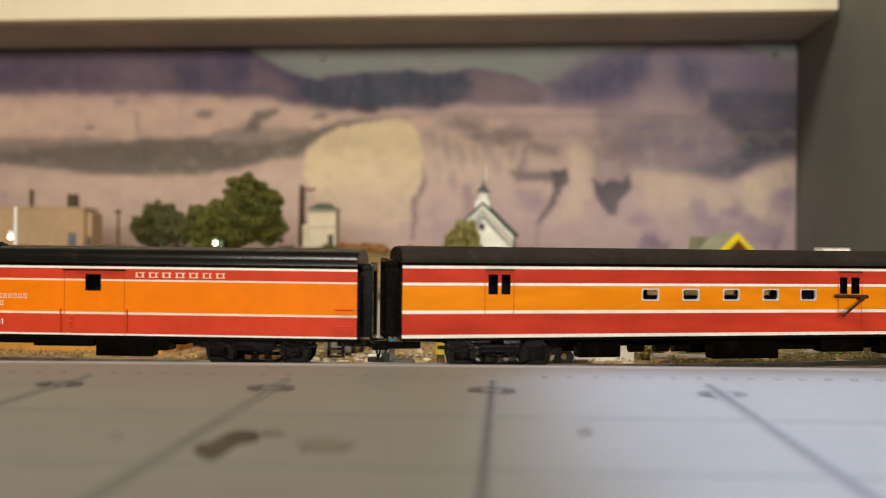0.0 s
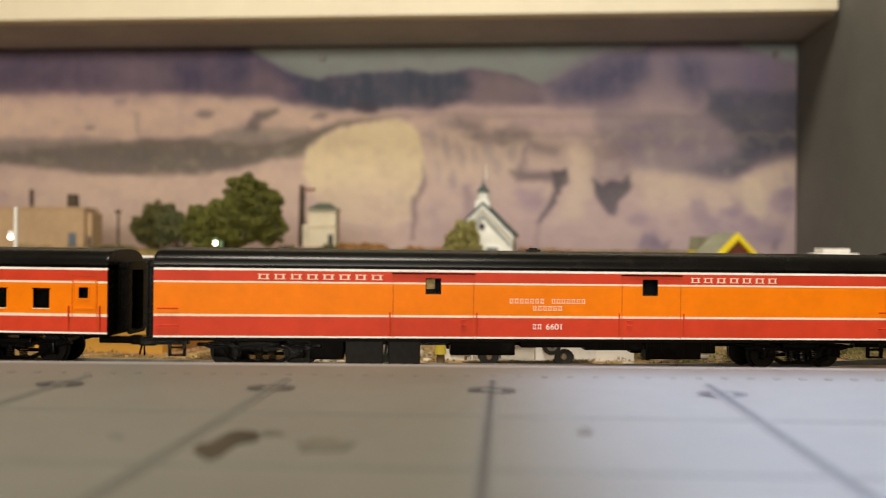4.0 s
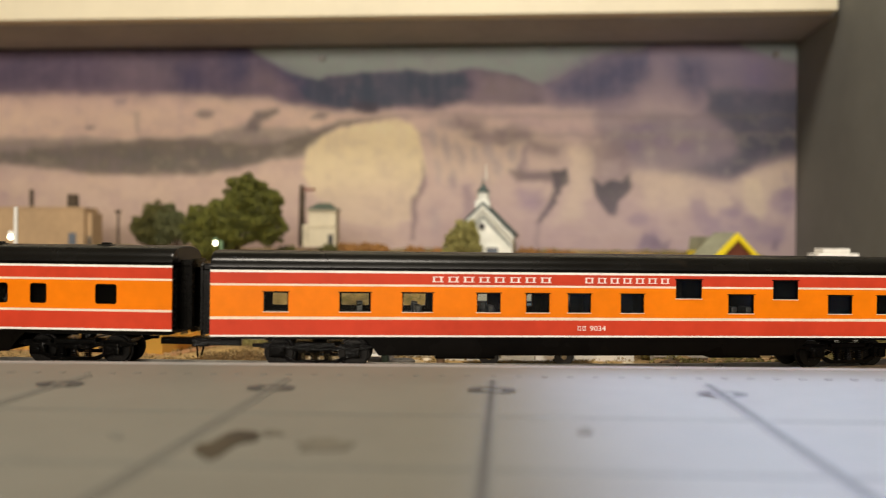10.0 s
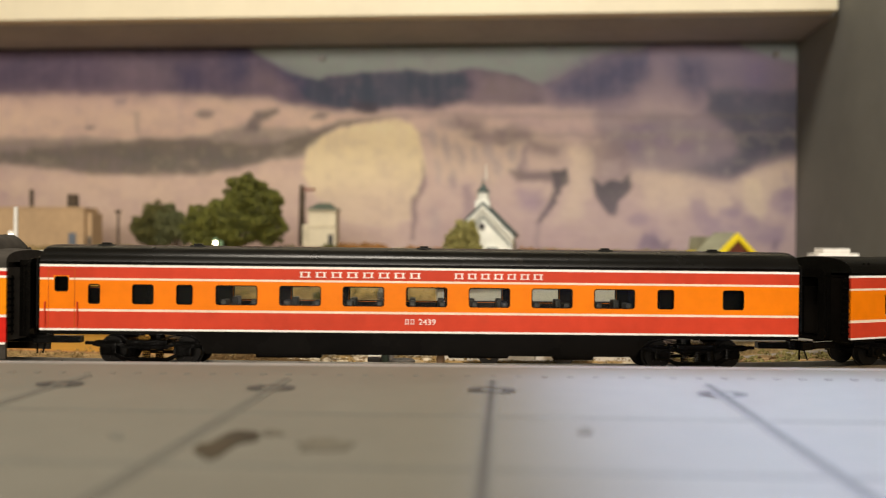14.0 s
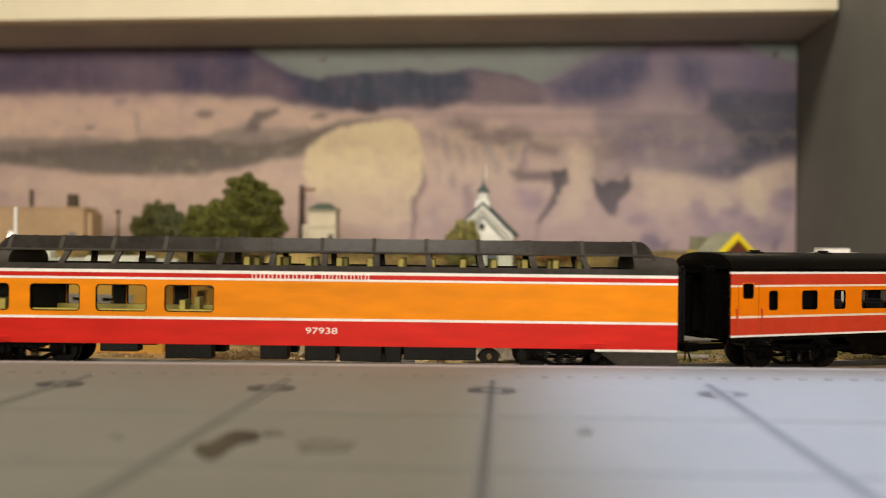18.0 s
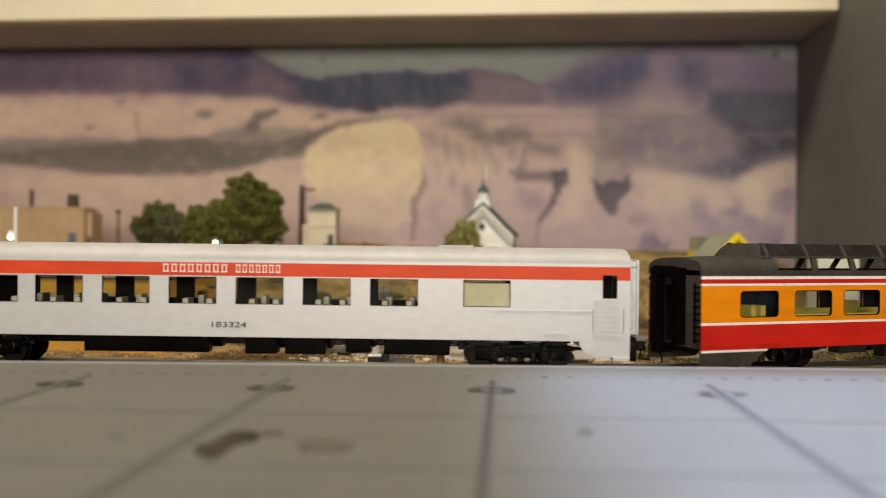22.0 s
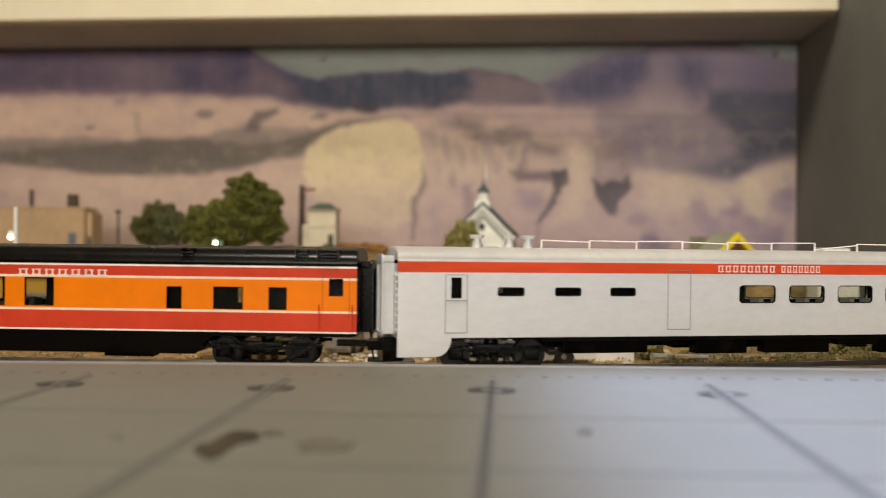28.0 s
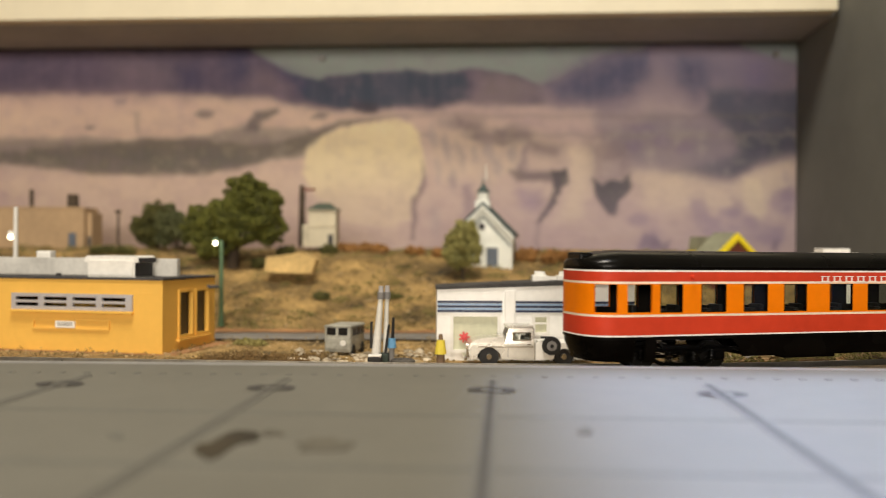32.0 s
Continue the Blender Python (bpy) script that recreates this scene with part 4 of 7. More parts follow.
def painted_car(name, label, where, hl, z, holes, skirted=True, roof=(BLACK, 0.0465), mats=None, tail=False, trim=CREAM, window_trim=None, r=0.0006, soft_windows=False):
    """An orange car with red bands. z: the heights of the colour bands, from the sill up."""
    RM, OM = mats or (RED, ORANGE)
    car = base_car(name, label, where, int(tail), hl)
    sill, w0, w1, c0, c1, d0, d1, t0, t1 = z
    strips = [(sill, w0, 0), (w0, w1, 1), (w1, c0, 2), (c0, c1, 3), (c1, d0, 4), (d0, d1, 3), (d1, t0, 2), (t0, t1, 1), (t1, t1 + 0.0012, 0)]
    for s in (-1, 1):
        path = round_end(-hl - TAIL, hl, s) if tail else straight(-hl, hl, s)
        wall = held("side_wall", shell(strips, holes, path, 0.0012, 5), [SKIRT, WHITE, RM, trim, OM, INSIDE], car)
        for h in holes:
            if tail and h[0] < -0.1337:
                continue
            framed = window_trim and h[1] - h[0] > 0.006
            window_at(car, *h, s, window_trim if framed else OM if soft_windows else SKIRT, r, lip=0.00034 if framed else 0.0002, gasket=SKIRT if soft_windows else None)
    roof_shell(car, -hl - (TAIL if tail else 0), hl, t1 + 0.0010, roof[1], roof[0], tail=0.0190 if tail else 0)
    if not tail:
        end_wall(car, -hl, -1, sill, t1 - 0.001, SKIRT, RUBBER)
    end_wall(car, hl, 1, sill, t1 - 0.001, SKIRT, RUBBER)
    part("interior_floor", boxed(-hl + 0.004 + 0.012 * tail, hl - 0.004, -HALF + 0.0014, HALF - 0.0014, 0.0150, 0.0160), INSIDE, car)
    part("interior_ceiling", boxed(-hl + 0.004 + 0.012 * tail, hl - 0.004, -HALF + 0.0014, HALF - 0.0014, t1 - 0.0008, t1 - 0.0002), INSIDE, car)
    if skirted:
        skirt(car, [(-0.0905, sill + 0.0004), (-0.0870, sill - 0.0030), (-0.0845, 0.0044), (0.0835, 0.0044), (0.0870, sill - 0.0030), (0.0905, sill + 0.0004)], SKIRT)
        part("belly_pan", boxed(-0.083, 0.083, -HALF + 0.0024, HALF - 0.0024, 0.0046, 0.0060), SKIRT, car)
    return car


def mail_car():
    holes = [(-0.1161, -0.1125, 0.0291, 0.0365), (-0.1109, -0.1075, 0.0291, 0.0365)]
    holes += [(x, x + 0.0072, 0.0266, 0.0312) for x in (-0.0529, -0.0354, -0.0176, 0.0001, 0.0173)]
    holes += [(0.0356, 0.0388, 0.0294, 0.0361), (0.0409, 0.0446, 0.0294, 0.0361), (0.1075, 0.1109, 0.0291, 0.0365), (0.1125, 0.1161, 0.0291, 0.0365)]
    car = painted_car("mail_car", "hand-painted orange and red model mail car with weathered black roof", 0.46186, 0.1497,
                      (0.0110, 0.0122, 0.0135, 0.0215, 0.0228, 0.0323, 0.0334, 0.0388, 0.0399), holes, False, (MATBLACK, 0.0473), (HAND_RED, HAND_ORANGE), trim=WHITE, window_trim=GREY_END, r=0.0009)
    for x0, x1 in ((-0.1175, -0.1060), (0.0347, 0.0459)):
        door_lines(car, x0, x1, 0.0135, 0.0385, hand=False, mat=HAND_RED)
        part("door_hood", boxed(x0, x1, -HALF - 0.0005, -HALF + 0.0003, 0.0383, 0.0388), SKIRT, car)
    hook = bmesh.new()
    rod(hook, (0.0320, -HALF - 0.0022, 0.0285), (0.0470, -HALF - 0.0022, 0.0282), 0.0008, seg=8)
    rod(hook, (0.0440, -HALF - 0.0030, 0.0272), (0.0330, -HALF - 0.0060, 0.0205), 0.0006, 0.0005, seg=8)
    rod(hook, (0.0440, -HALF + 0.0002, 0.0278), (0.0440, -HALF - 0.0034, 0.0272), 0.0009, seg=8)
    rod(hook, (0.0340, -HALF + 0.0002, 0.0285), (0.0340, -HALF - 0.0024, 0.0285), 0.0006, seg=8)
    part("mail_hook", hook, paint("rusty_brown_metal", (0.050, 0.020, 0.011), 0.7, grain=0.2, spec=0.08), car, "rusty brown mail catcher arm")
    underboxes(car, [(-0.078, -0.060, 0.0035, 0.0098), (-0.020, 0.010, 0.0022, 0.0098), (0.030, 0.050, 0.0045, 0.0098), (0.058, 0.080, 0.0035, 0.0098)], SKIRT)
    for x, long, r in ((-0.055, 0.006, 0.0022), (-0.044, 0.006, 0.0022), (-0.036, 0.006, 0.0022), (0.012, 0.017, 0.0018)):
        part("brake_tank", rod(bmesh.new(), (x, -0.010, 0.0072), (x + long, -0.010, 0.0072), r, seg=12), PLASTIC, car)


def baggage_car():
    holes = [(-0.0442, -0.0383, 0.0286, 0.0346), (0.0425, 0.0485, 0.0286, 0.0348)]
    car = painted_car("baggage_car", "orange and red model baggage car with a glossy black roof", 0.15, 0.1489,
                      (0.0098, 0.0111, 0.0118, 0.0193, 0.0202, 0.0323, 0.0330, 0.0371, 0.0380), holes, False, (BLACK, 0.0458))
    for x0, x1 in ((-0.0570, -0.0253), (0.0341, 0.0579)):
        door_lines(car, x0, x1, 0.0112, 0.0364)
        part("door_rail", boxed(x0 - 0.0005, x1 + 0.0005, -HALF - 0.0006, -HALF + 0.0003, 0.0363, 0.0368), SKIRT, car)
        bm = bmesh.new()
        q = x1 - 0.004 if x0 < 0 else x0 + 0.003
        for z in (0.0165, 0.0185):
            rod(bm, (q - 0.0010, -HALF - 0.0005, z), (q + 0.0010, -HALF - 0.0005, z), 0.00035, seg=6)
        part("door_latch", bm, RED, car)
    for x0, x1 in ((-0.1472, -0.1396), (0.1405, 0.1475)):
        for z in (0.0158, 0.0223):
            bm = bmesh.new()
            rod(bm, (x0, -HALF - 0.0008, z), (x1, -HALF - 0.0008, z), 0.0003, seg=6)
            for q in (x0, x1):
                rod(bm, (q, -HALF, z), (q, -HALF - 0.0009, z), 0.00025, seg=6)
            part("grab_iron", bm, RED, car)
    marks(car, "lettering_band", [(-0.1103, -0.0602, 8), (0.0613, 0.0983, 7)], 0.0337, 0.0360, CREAM, 3)
    marks(car, "lettering_band", [(-0.0113, 0.0030, 7), (0.0055, 0.0195, 7)], 0.0250, 0.0271, CREAM, 4)
    marks(car, "lettering_band", [(-0.0020, 0.0102, 6)], 0.0222, 0.0243, CREAM, 5)
    marks(car, "lettering_band", [(-0.0020, 0.0020, 2)], 0.0148, 0.0171, WHITE, 6)
    digits(car, "6601", 0.0036, 0.0098, 0.0148, 0.0171, WHITE)
    underboxes(car, [(-0.0754, -0.0606, 0.0004, 0.0098), (-0.0586, -0.0460, 0.0005, 0.0098)], UNDER_GREY, y=0.0152)
    underboxes(car, [(-0.0895, -0.0760, 0.0022, 0.0098)], SKIRT)
    underboxes(car, [(-0.034, -0.008, 0.0040, 0.0098), (0.0450, 0.0680, 0.0026, 0.0098)], SKIRT)
    underboxes(car, [(-0.006, 0.022, 0.0072, 0.0098), (0.020, 0.044, 0.0062, 0.0098), (0.068, 0.074, 0.0050, 0.0098)], SKIRT)
    roof_vent(car, 0.0003, -0.004, 0.0458, 0.006)
    bm = bmesh.new()
    for x in (-0.1405, 0.1405):
        for q in (-0.0028, 0.0028):
            box(bm, x + q - 0.0006, x + q + 0.0006, -0.0150, -0.0138, 0.0035, 0.0100)
        for z in (0.0036, 0.0066):
            box(bm, x - 0.0032, x + 0.0032, -0.0158, -0.0134, z, z + 0.0006)
        part("steps", bm, PLASTIC, car)
        bm = bmesh.new()
    bm.free()


def sleeping_car():
    lo, hi = 0.0216, 0.0289
    holes = [(a, b, lo, hi) for a, b in ((-0.1288, -0.1196), (-0.0998, -0.0878), (-0.0754, -0.0636), (-0.0460, -0.0368), (-0.0264, -0.0172), (-0.0095, -0.0004), (0.0120, 0.0213), (0.0565, 0.0670), (0.0987, 0.1088), (0.1197, 0.1260))]
    holes += [(0.0346, 0.0451, 0.0275, 0.0349), (0.0753, 0.0856, 0.0274, 0.0348), (0.1380, 0.1416, 0.0257, 0.0297)]
    car = painted_car("sleeping_car", "orange and red model sleeping car with glossy black roof and skirt", -0.1649, 0.1491,
                      (0.0108, 0.0117, 0.0124, 0.0184, 0.0195, 0.0314, 0.0322, 0.0365, 0.0374), holes, True, (BLACK, 0.0450))
    bm = bmesh.new()
    for a, b, z0, z1 in holes[:12]:
        box(bm, a - 0.0006, b + 0.0006, -HALF - 0.0004, -HALF + 0.0002, z1 + 0.0001, z1 + 0.0004)
    part("window_hoods", bm, SKIRT, car)
    bm = bmesh.new()
    for a, b, z0, z1 in holes[:12]:
        box(bm, a - 0.0003, b + 0.0003, -HALF - 0.0002, -HALF + 0.0002, z0 - 0.0004, z0 - 0.0001)
    part("window_sills", bm, CREAM, car)
    door_lines(car, 0.1352, 0.1452, 0.0124, 0.0345, mat=ORANGE)
    part("door_panel", ring(bmesh.new(), rounded(0.1356, 0.1448, 0.0214, 0.0326, 0.0002), rounded(0.1360, 0.1444, 0.0218, 0.0322, 0.0002), -HALF - 0.0003, -HALF + 0.0002), ORANGE, car)
    part("door_window_frame", ring(bmesh.new(), rounded(0.1373, 0.1423, 0.0250, 0.0304, 0.0002), rounded(0.1379, 0.1417, 0.0256, 0.0298, 0.0002), -HALF - 0.0004, -HALF + 0.0002), ORANGE, car)
    marks(car, "lettering_band", [(-0.0647, -0.0155, 8), (-0.0036, 0.0326, 7)], 0.0331, 0.0356, WHITE, 11)
    marks(car, "lettering_band", [(-0.0059, -0.0020, 2)], 0.0143, 0.0163, WHITE, 12)
    digits(car, "9034", -0.0006, 0.0058, 0.0143, 0.0163, WHITE)
    inner_walls(car, (-0.112, -0.082, -0.057, -0.031, -0.013, 0.006, 0.028, 0.050, 0.071, 0.092, 0.113, 0.130), 0.016, 0.0365)
    seats(car, (-0.069, -0.040, 0.060, 0.066, -0.092), 0.0160, 0.0240, SEAT_DARK, rows=(-0.0115, 0.0110))
    underboxes(car, [(-0.062, -0.038, 0.0026, 0.0048), (0.050, 0.072, 0.0030, 0.0048)], SKIRT)
    for x in (-0.1400, -0.1370):
        part("roof_seam", prism(bmesh.new(), [(x - 0.0003, 0.0395), (x + 0.0003, 0.0395), (x + 0.0003, 0.0425), (x - 0.0003, 0.0425)], -0.0166, 0.0166), BLACK, car)


def coach_car():
    lo, hi = 0.0232, 0.0314
    holes = [(-0.1432, -0.1374, 0.0279, 0.0343)]
    holes += [(a, b, lo, hi) for a, b in ((-0.1303, -0.1252), (-0.1134, -0.1046), (-0.0964, -0.0895), (0.0920, 0.0991), (0.1180, 0.1270))]
    holes += [(-0.0812 + 0.02468 * k, -0.0645 + 0.02468 * k, lo, hi) for k in range(7)]
    car = painted_car("coach_car", "orange and red model coach with wide windows and black roof", -0.47589, 0.1486,
                      (0.0120, 0.0131, 0.0139, 0.0205, 0.0214, 0.0327, 0.0335, 0.0378, 0.0387), holes, True, (BLACK, 0.0464), r=0.0011, soft_windows=True)
    door_lines(car, -0.1452, -0.1352, 0.0140, 0.0370, mat=ORANGE)
    marks(car, "lettering_band", [(-0.0493, -0.0002, 8), (0.0113, 0.0475, 7)], 0.0344, 0.0369, WHITE, 21)
    marks(car, "lettering_band", [(-0.0074, -0.0032, 2)], 0.0165, 0.0187, WHITE, 22)
    digits(car, "2439", -0.0018, 0.0048, 0.0165, 0.0187, WHITE)
    seats(car, [-0.0812 + 0.02468 * k + q for k in range(7) for q in (0.0028, 0.0146)], 0.0160, 0.0254, SEAT_DARK, rows=(-0.0115, 0.0110), wide=0.0075)
    inner_walls(car, (-0.118, -0.099, 0.089, 0.103), 0.016, 0.0378)
    for x in (-0.127, -0.0905, 0.0000, 0.0735, 0.1175):
        roof_vent(car, x, -0.006, 0.0460, 0.0062)
    underboxes(car, [(-0.066, -0.040, 0.0026, 0.0048), (0.010, 0.034, 0.0030, 0.0048), (0.052, 0.068, 0.0026, 0.0048)], SKIRT)


def dome_car():
    hl = 0.1490
    car = base_car("dome_car", "orange and red model dome car with glazed grey upper deck", -0.7858, 0, hl)
    lo, hi = 0.0202, 0.0314
    holes = [(a, b, lo, hi) for a, b in ((-0.1310, -0.1112), (-0.1038, -0.0836), (-0.0781, -0.0574), (-0.0512, -0.0312))]
    strips = [(0.0080, 0.0177, 0), (0.0177, 0.0187, 1), (0.0187, 0.0331, 2), (0.0331, 0.0340, 1), (0.0340, 0.0357, 0), (0.0357, 0.0369, 1), (0.0369, 0.0392, 3)]
    for s in (-1, 1):
        held("side_wall", shell(strips, holes, straight(-hl, hl, s), 0.0012, 4), [DEEP_RED, WHITE, HAND_ORANGE, DOME_GREY, INSIDE], car)
        for h in holes:
            window_at(car, *h, s, HAND_ORANGE, 0.0016, 0.0003, SKIRT)
        for a, b in ((-hl, -0.126), (0.126, hl)):
            y0, y1 = sorted((s * (HALF + 0.0001), s * (HALF - 0.0012)))
            c = 0.009 if a < 0 else -0.009
            pts = [(a, 0.0080), (b + (c if a < 0 else 0), 0.0080), (b, 0.0015), (a, 0.0015)] if a < 0 else [(a + c, 0.0080), (b, 0.0080), (b, 0.0015), (a, 0.0015)]
            part("end_skirt", prism(bmesh.new(), pts, y0, y1), DOME_GREY, car)
            p2 = [(q[0], q[1]) for q in (((pts[0][0], 0.0080), (pts[1][0], 0.0080), (pts[1][0] - 0.0004, 0.0071), (pts[0][0], 0.0071)))]
            part("stripe", prism(bmesh.new(), p2, *sorted((s * (HALF + 0.0002), s * (HALF - 0.0005)))), WHITE, car)
    # low roof at both ends, and the long glazed deck between them
    for x0, x1 in ((-hl, -0.112), (0.132, hl)):
        bm = bmesh.new()
        loops = []
        for x in (x0, x1):
            low = 0.0015 if abs(x) > 0.148 else 0
            loops.append([bm.verts.new((x, -HALF * math.copysign(abs(math.cos(a)) ** 0.7, math.cos(a)), 0.0391 + (0.0062 - low) * math.sin(a) ** 0.8)) for a in [math.pi * k / 20 for k in range(21)]])
        for i in range(20):
            bm.faces.new((loops[0][i], loops[1][i], loops[1][i + 1], loops[0][i + 1]))
        bm.faces.new(loops[0]), bm.faces.new(loops[1]), bm.faces.new((loops[0][0], loops[0][-1], loops[1][-1], loops[1][0]))
        part("low_roof", bm, DOME_GREY, car, smooth=True)
    x0, x1 = -0.1205, 0.1425
    deck = part("dome_roof", prism(bmesh.new(), [(x0 + 0.004, 0.0446), (x1 - 0.004, 0.0446), (x1 - 0.0065, 0.0497), (x0 + 0.0065, 0.0497)], -0.0105, 0.0105), DOME_GREY, car)
    bm = bmesh.new()
    for s in (-1, 1):
        a = [(x0 + 0.003, s * 0.0138, 0.0446), (x1 - 0.003, s * 0.0138, 0.0446), (x1 - 0.0062, s * 0.0104, 0.0499), (x0 + 0.0062, s * 0.0104, 0.0499)]
        b = [(p[0], p[1] - s * 0.0009, p[2] - 0.0003) for p in a]
        va, vb = [bm.verts.new(p) for p in a], [bm.verts.new(p) for p in b]
        bm.faces.new(va), bm.faces.new(vb[::-1])
        for i in range(4):
            j = (i + 1) % 4
            bm.faces.new((va[i], vb[i], vb[j], va[j]))
    part("upper_panel", bm, SMOKED, deck, "smoked upper glazing")
    for k in range(13):
        x = x0 + 0.0066 + 0.02058 * k
        for s in (-1, 1):
            bm = bmesh.new()
            lo_, hi_ = (x, s * 0.0142, 0.0444), (x, s * 0.0104, 0.0502)
            v = [bm.verts.new((p[0] + dx, p[1] - s * dy, p[2])) for p in (lo_, hi_) for dx, dy in ((-0.0008, 0), (0.0008, 0), (0.0008, 0.0012), (-0.0008, 0.0012))]
            for q in ((0, 1, 2, 3), (4, 7, 6, 5), (0, 4, 5, 1), (1, 5, 6, 2), (2, 6, 7, 3), (3, 7, 4, 0)):
                bm.faces.new([v[i] for i in q])
            part("dome_rib", bm, DOME_GREY, deck)
    for s in (-1, 1):
        part("dome_rail", boxed(x0 + 0.003, x1 - 0.003, *sorted((s * 0.0126, s * 0.0144)), 0.0440, 0.0449, 0.0002), DOME_GREY, deck)
    for k in range(13):
        x = -0.1140 + 0.0016 + 0.02058 * k if k else x0 + 0.0032
        lean = 0.0022 * (1 - k / 6.0)
        x += 0.0045 if k == 12 else 0.0
        w = 0.0012 if 0 < k < 12 else 0.0032 if k == 0 else 0.0050
        for s in (-1, 1):
            bm = bmesh.new()
            lo_, hi_ = (x, s * 0.0170, 0.0392), (x + lean, s * 0.0136, 0.0448)
            v = [bm.verts.new((p[0] + dx, p[1] - s * dy, p[2])) for p in (lo_, hi_) for dx, dy in ((-w, 0), (w, 0), (w, 0.0014), (-w, 0.0014))]
            for q in ((0, 1, 2, 3), (4, 7, 6, 5), (0, 4, 5, 1), (1, 5, 6, 2), (2, 6, 7, 3), (3, 7, 4, 0)):
                bm.faces.new([v[i] for i in q])
            part("dome_post", bm, DOME_GREY, deck)
    for s in (-1, 1):
        bm = bmesh.new()
        a = [(x0 + 0.002, s * 0.0164, 0.0392), (x1 - 0.002, s * 0.0164, 0.0392), (x1 - 0.004, s * 0.0132, 0.0447), (x0 + 0.004, s * 0.0132, 0.0447)]
        va, vb = [bm.verts.new(p) for p in a], [bm.verts.new((p[0], p[1] - s * 0.0002, p[2])) for p in a]
        bm.faces.new(va), bm.faces.new(vb[::-1])
        for i in range(4):
            j = (i + 1) % 4
            bm.faces.new((va[i], vb[i], vb[j], va[j]))
        p = part("dome_pane", bm, GLASS, deck)
        p.visible_shadow = False
    for x, d in ((x0, 1), (x1, -1)):
        bm = bmesh.new()
        arcs = []
        for inset in (0.0, 0.0010):
            for k in range(9):
                q = math.pi / 2 * k / 8
                wide = 0.0168 - 0.0063 * math.sin(q) ** 1.6 - inset
                row = [(x + d * (0.0075 * (1 - math.cos(q)) + 0.0016 * abs(f) ** 3 * math.cos(q) + inset), wide * f, 0.0392 + (0.0108 - inset) * math.sin(q)) for f in (-1, -0.75, -0.4, 0, 0.4, 0.75, 1)]
                arcs.append([bm.verts.new(p) for p in row])
        for rows_ in (arcs[:9], arcs[9:]):
            for u, v in zip(rows_, rows_[1:]):
                for i in range(6):
                    bm.faces.new((u[i], u[i + 1], v[i + 1], v[i]))
        for u, v in zip(range(8), range(9, 17)):
            for i in (0, 6):
                bm.faces.new((arcs[u][i], arcs[u + 1][i], arcs[v + 1][i], arcs[v][i]))
        bmesh.ops.recalc_face_normals(bm, faces=bm.faces[:])
        part("dome_end", bm, DOME_GREY, deck, smooth=True)
    part("deck_floor", boxed(-0.110, 0.130, -HALF + 0.0014, HALF - 0.0014, 0.0336, 0.0344), SEAT_YELLOW, car)
    seats(car, [-0.020 + 0.0122 * k for k in range(12)], 0.0346, 0.0424, SEAT_OLIVE, rows=(-0.0100, 0.0090), wide=0.0066)
    part("interior_floor", boxed(-hl + 0.004, hl - 0.004, -HALF + 0.0014, HALF - 0.0014, 0.0150, 0.0160), SEAT_YELLOW, car)
    seats(car, (-0.121, -0.116, -0.045), 0.0160, 0.0250, SEAT_YELLOW, rows=(-0.0105, 0.0105), wide=0.0075)
    inner_walls(car, (-0.136, -0.1075, -0.024), 0.016, 0.0336)
    part("cabin_screen", boxed(-0.1355, -0.1080, -0.0010, 0.0, 0.016, 0.0336), INSIDE, car, "dark inner screen")
    for s in (-1, 1):
        part("window_ledge", boxed(-0.106, -0.0245, *sorted((s * (HALF - 0.0016), s * (HALF - 0.0050))), 0.0160, 0.0213, 0.0002), SEAT_YELLOW, car, "yellow ledge below the windows")
    for s in (-1, 1):
        end_wall(car, s * hl, s, 0.0085, 0.0370, DOME_GREY, RUBBER)
    marks(car, "lettering_band", [(-0.0175, 0.0080, 8), (0.0098, 0.0295, 7)], 0.0336, 0.0361, WHITE, 31)
    digits(car, "97938", 0.0044, 0.0167, 0.0127, 0.0151, WHITE)
    underboxes(car, [(-0.0770, -0.0620, 0.0045, 0.0090), (-0.0515, -0.0330, 0.0020, 0.0085), (-0.0140, -0.0030, 0.0022, 0.0085), (0.0035, 0.0158, 0.0018, 0.0085), (0.0172, 0.0338, 0.0016, 0.0085), (0.0350, 0.0415, 0.0016, 0.0085), (0.0425, 0.0710, 0.0025, 0.0085)], UNDER_GREY, y=0.0150)
    for x0_, x1_ in ((-0.1210, -0.1110), (0.1110, 0.1210)):
        bm = bmesh.new()
        for z in (0.0090, 0.0100):
            box(bm, x0_, x1_, -HALF - 0.0005, -HALF + 0.0002, z, z + 0.0003)
        part("vent_slots", bm, DEEP_RED, car)


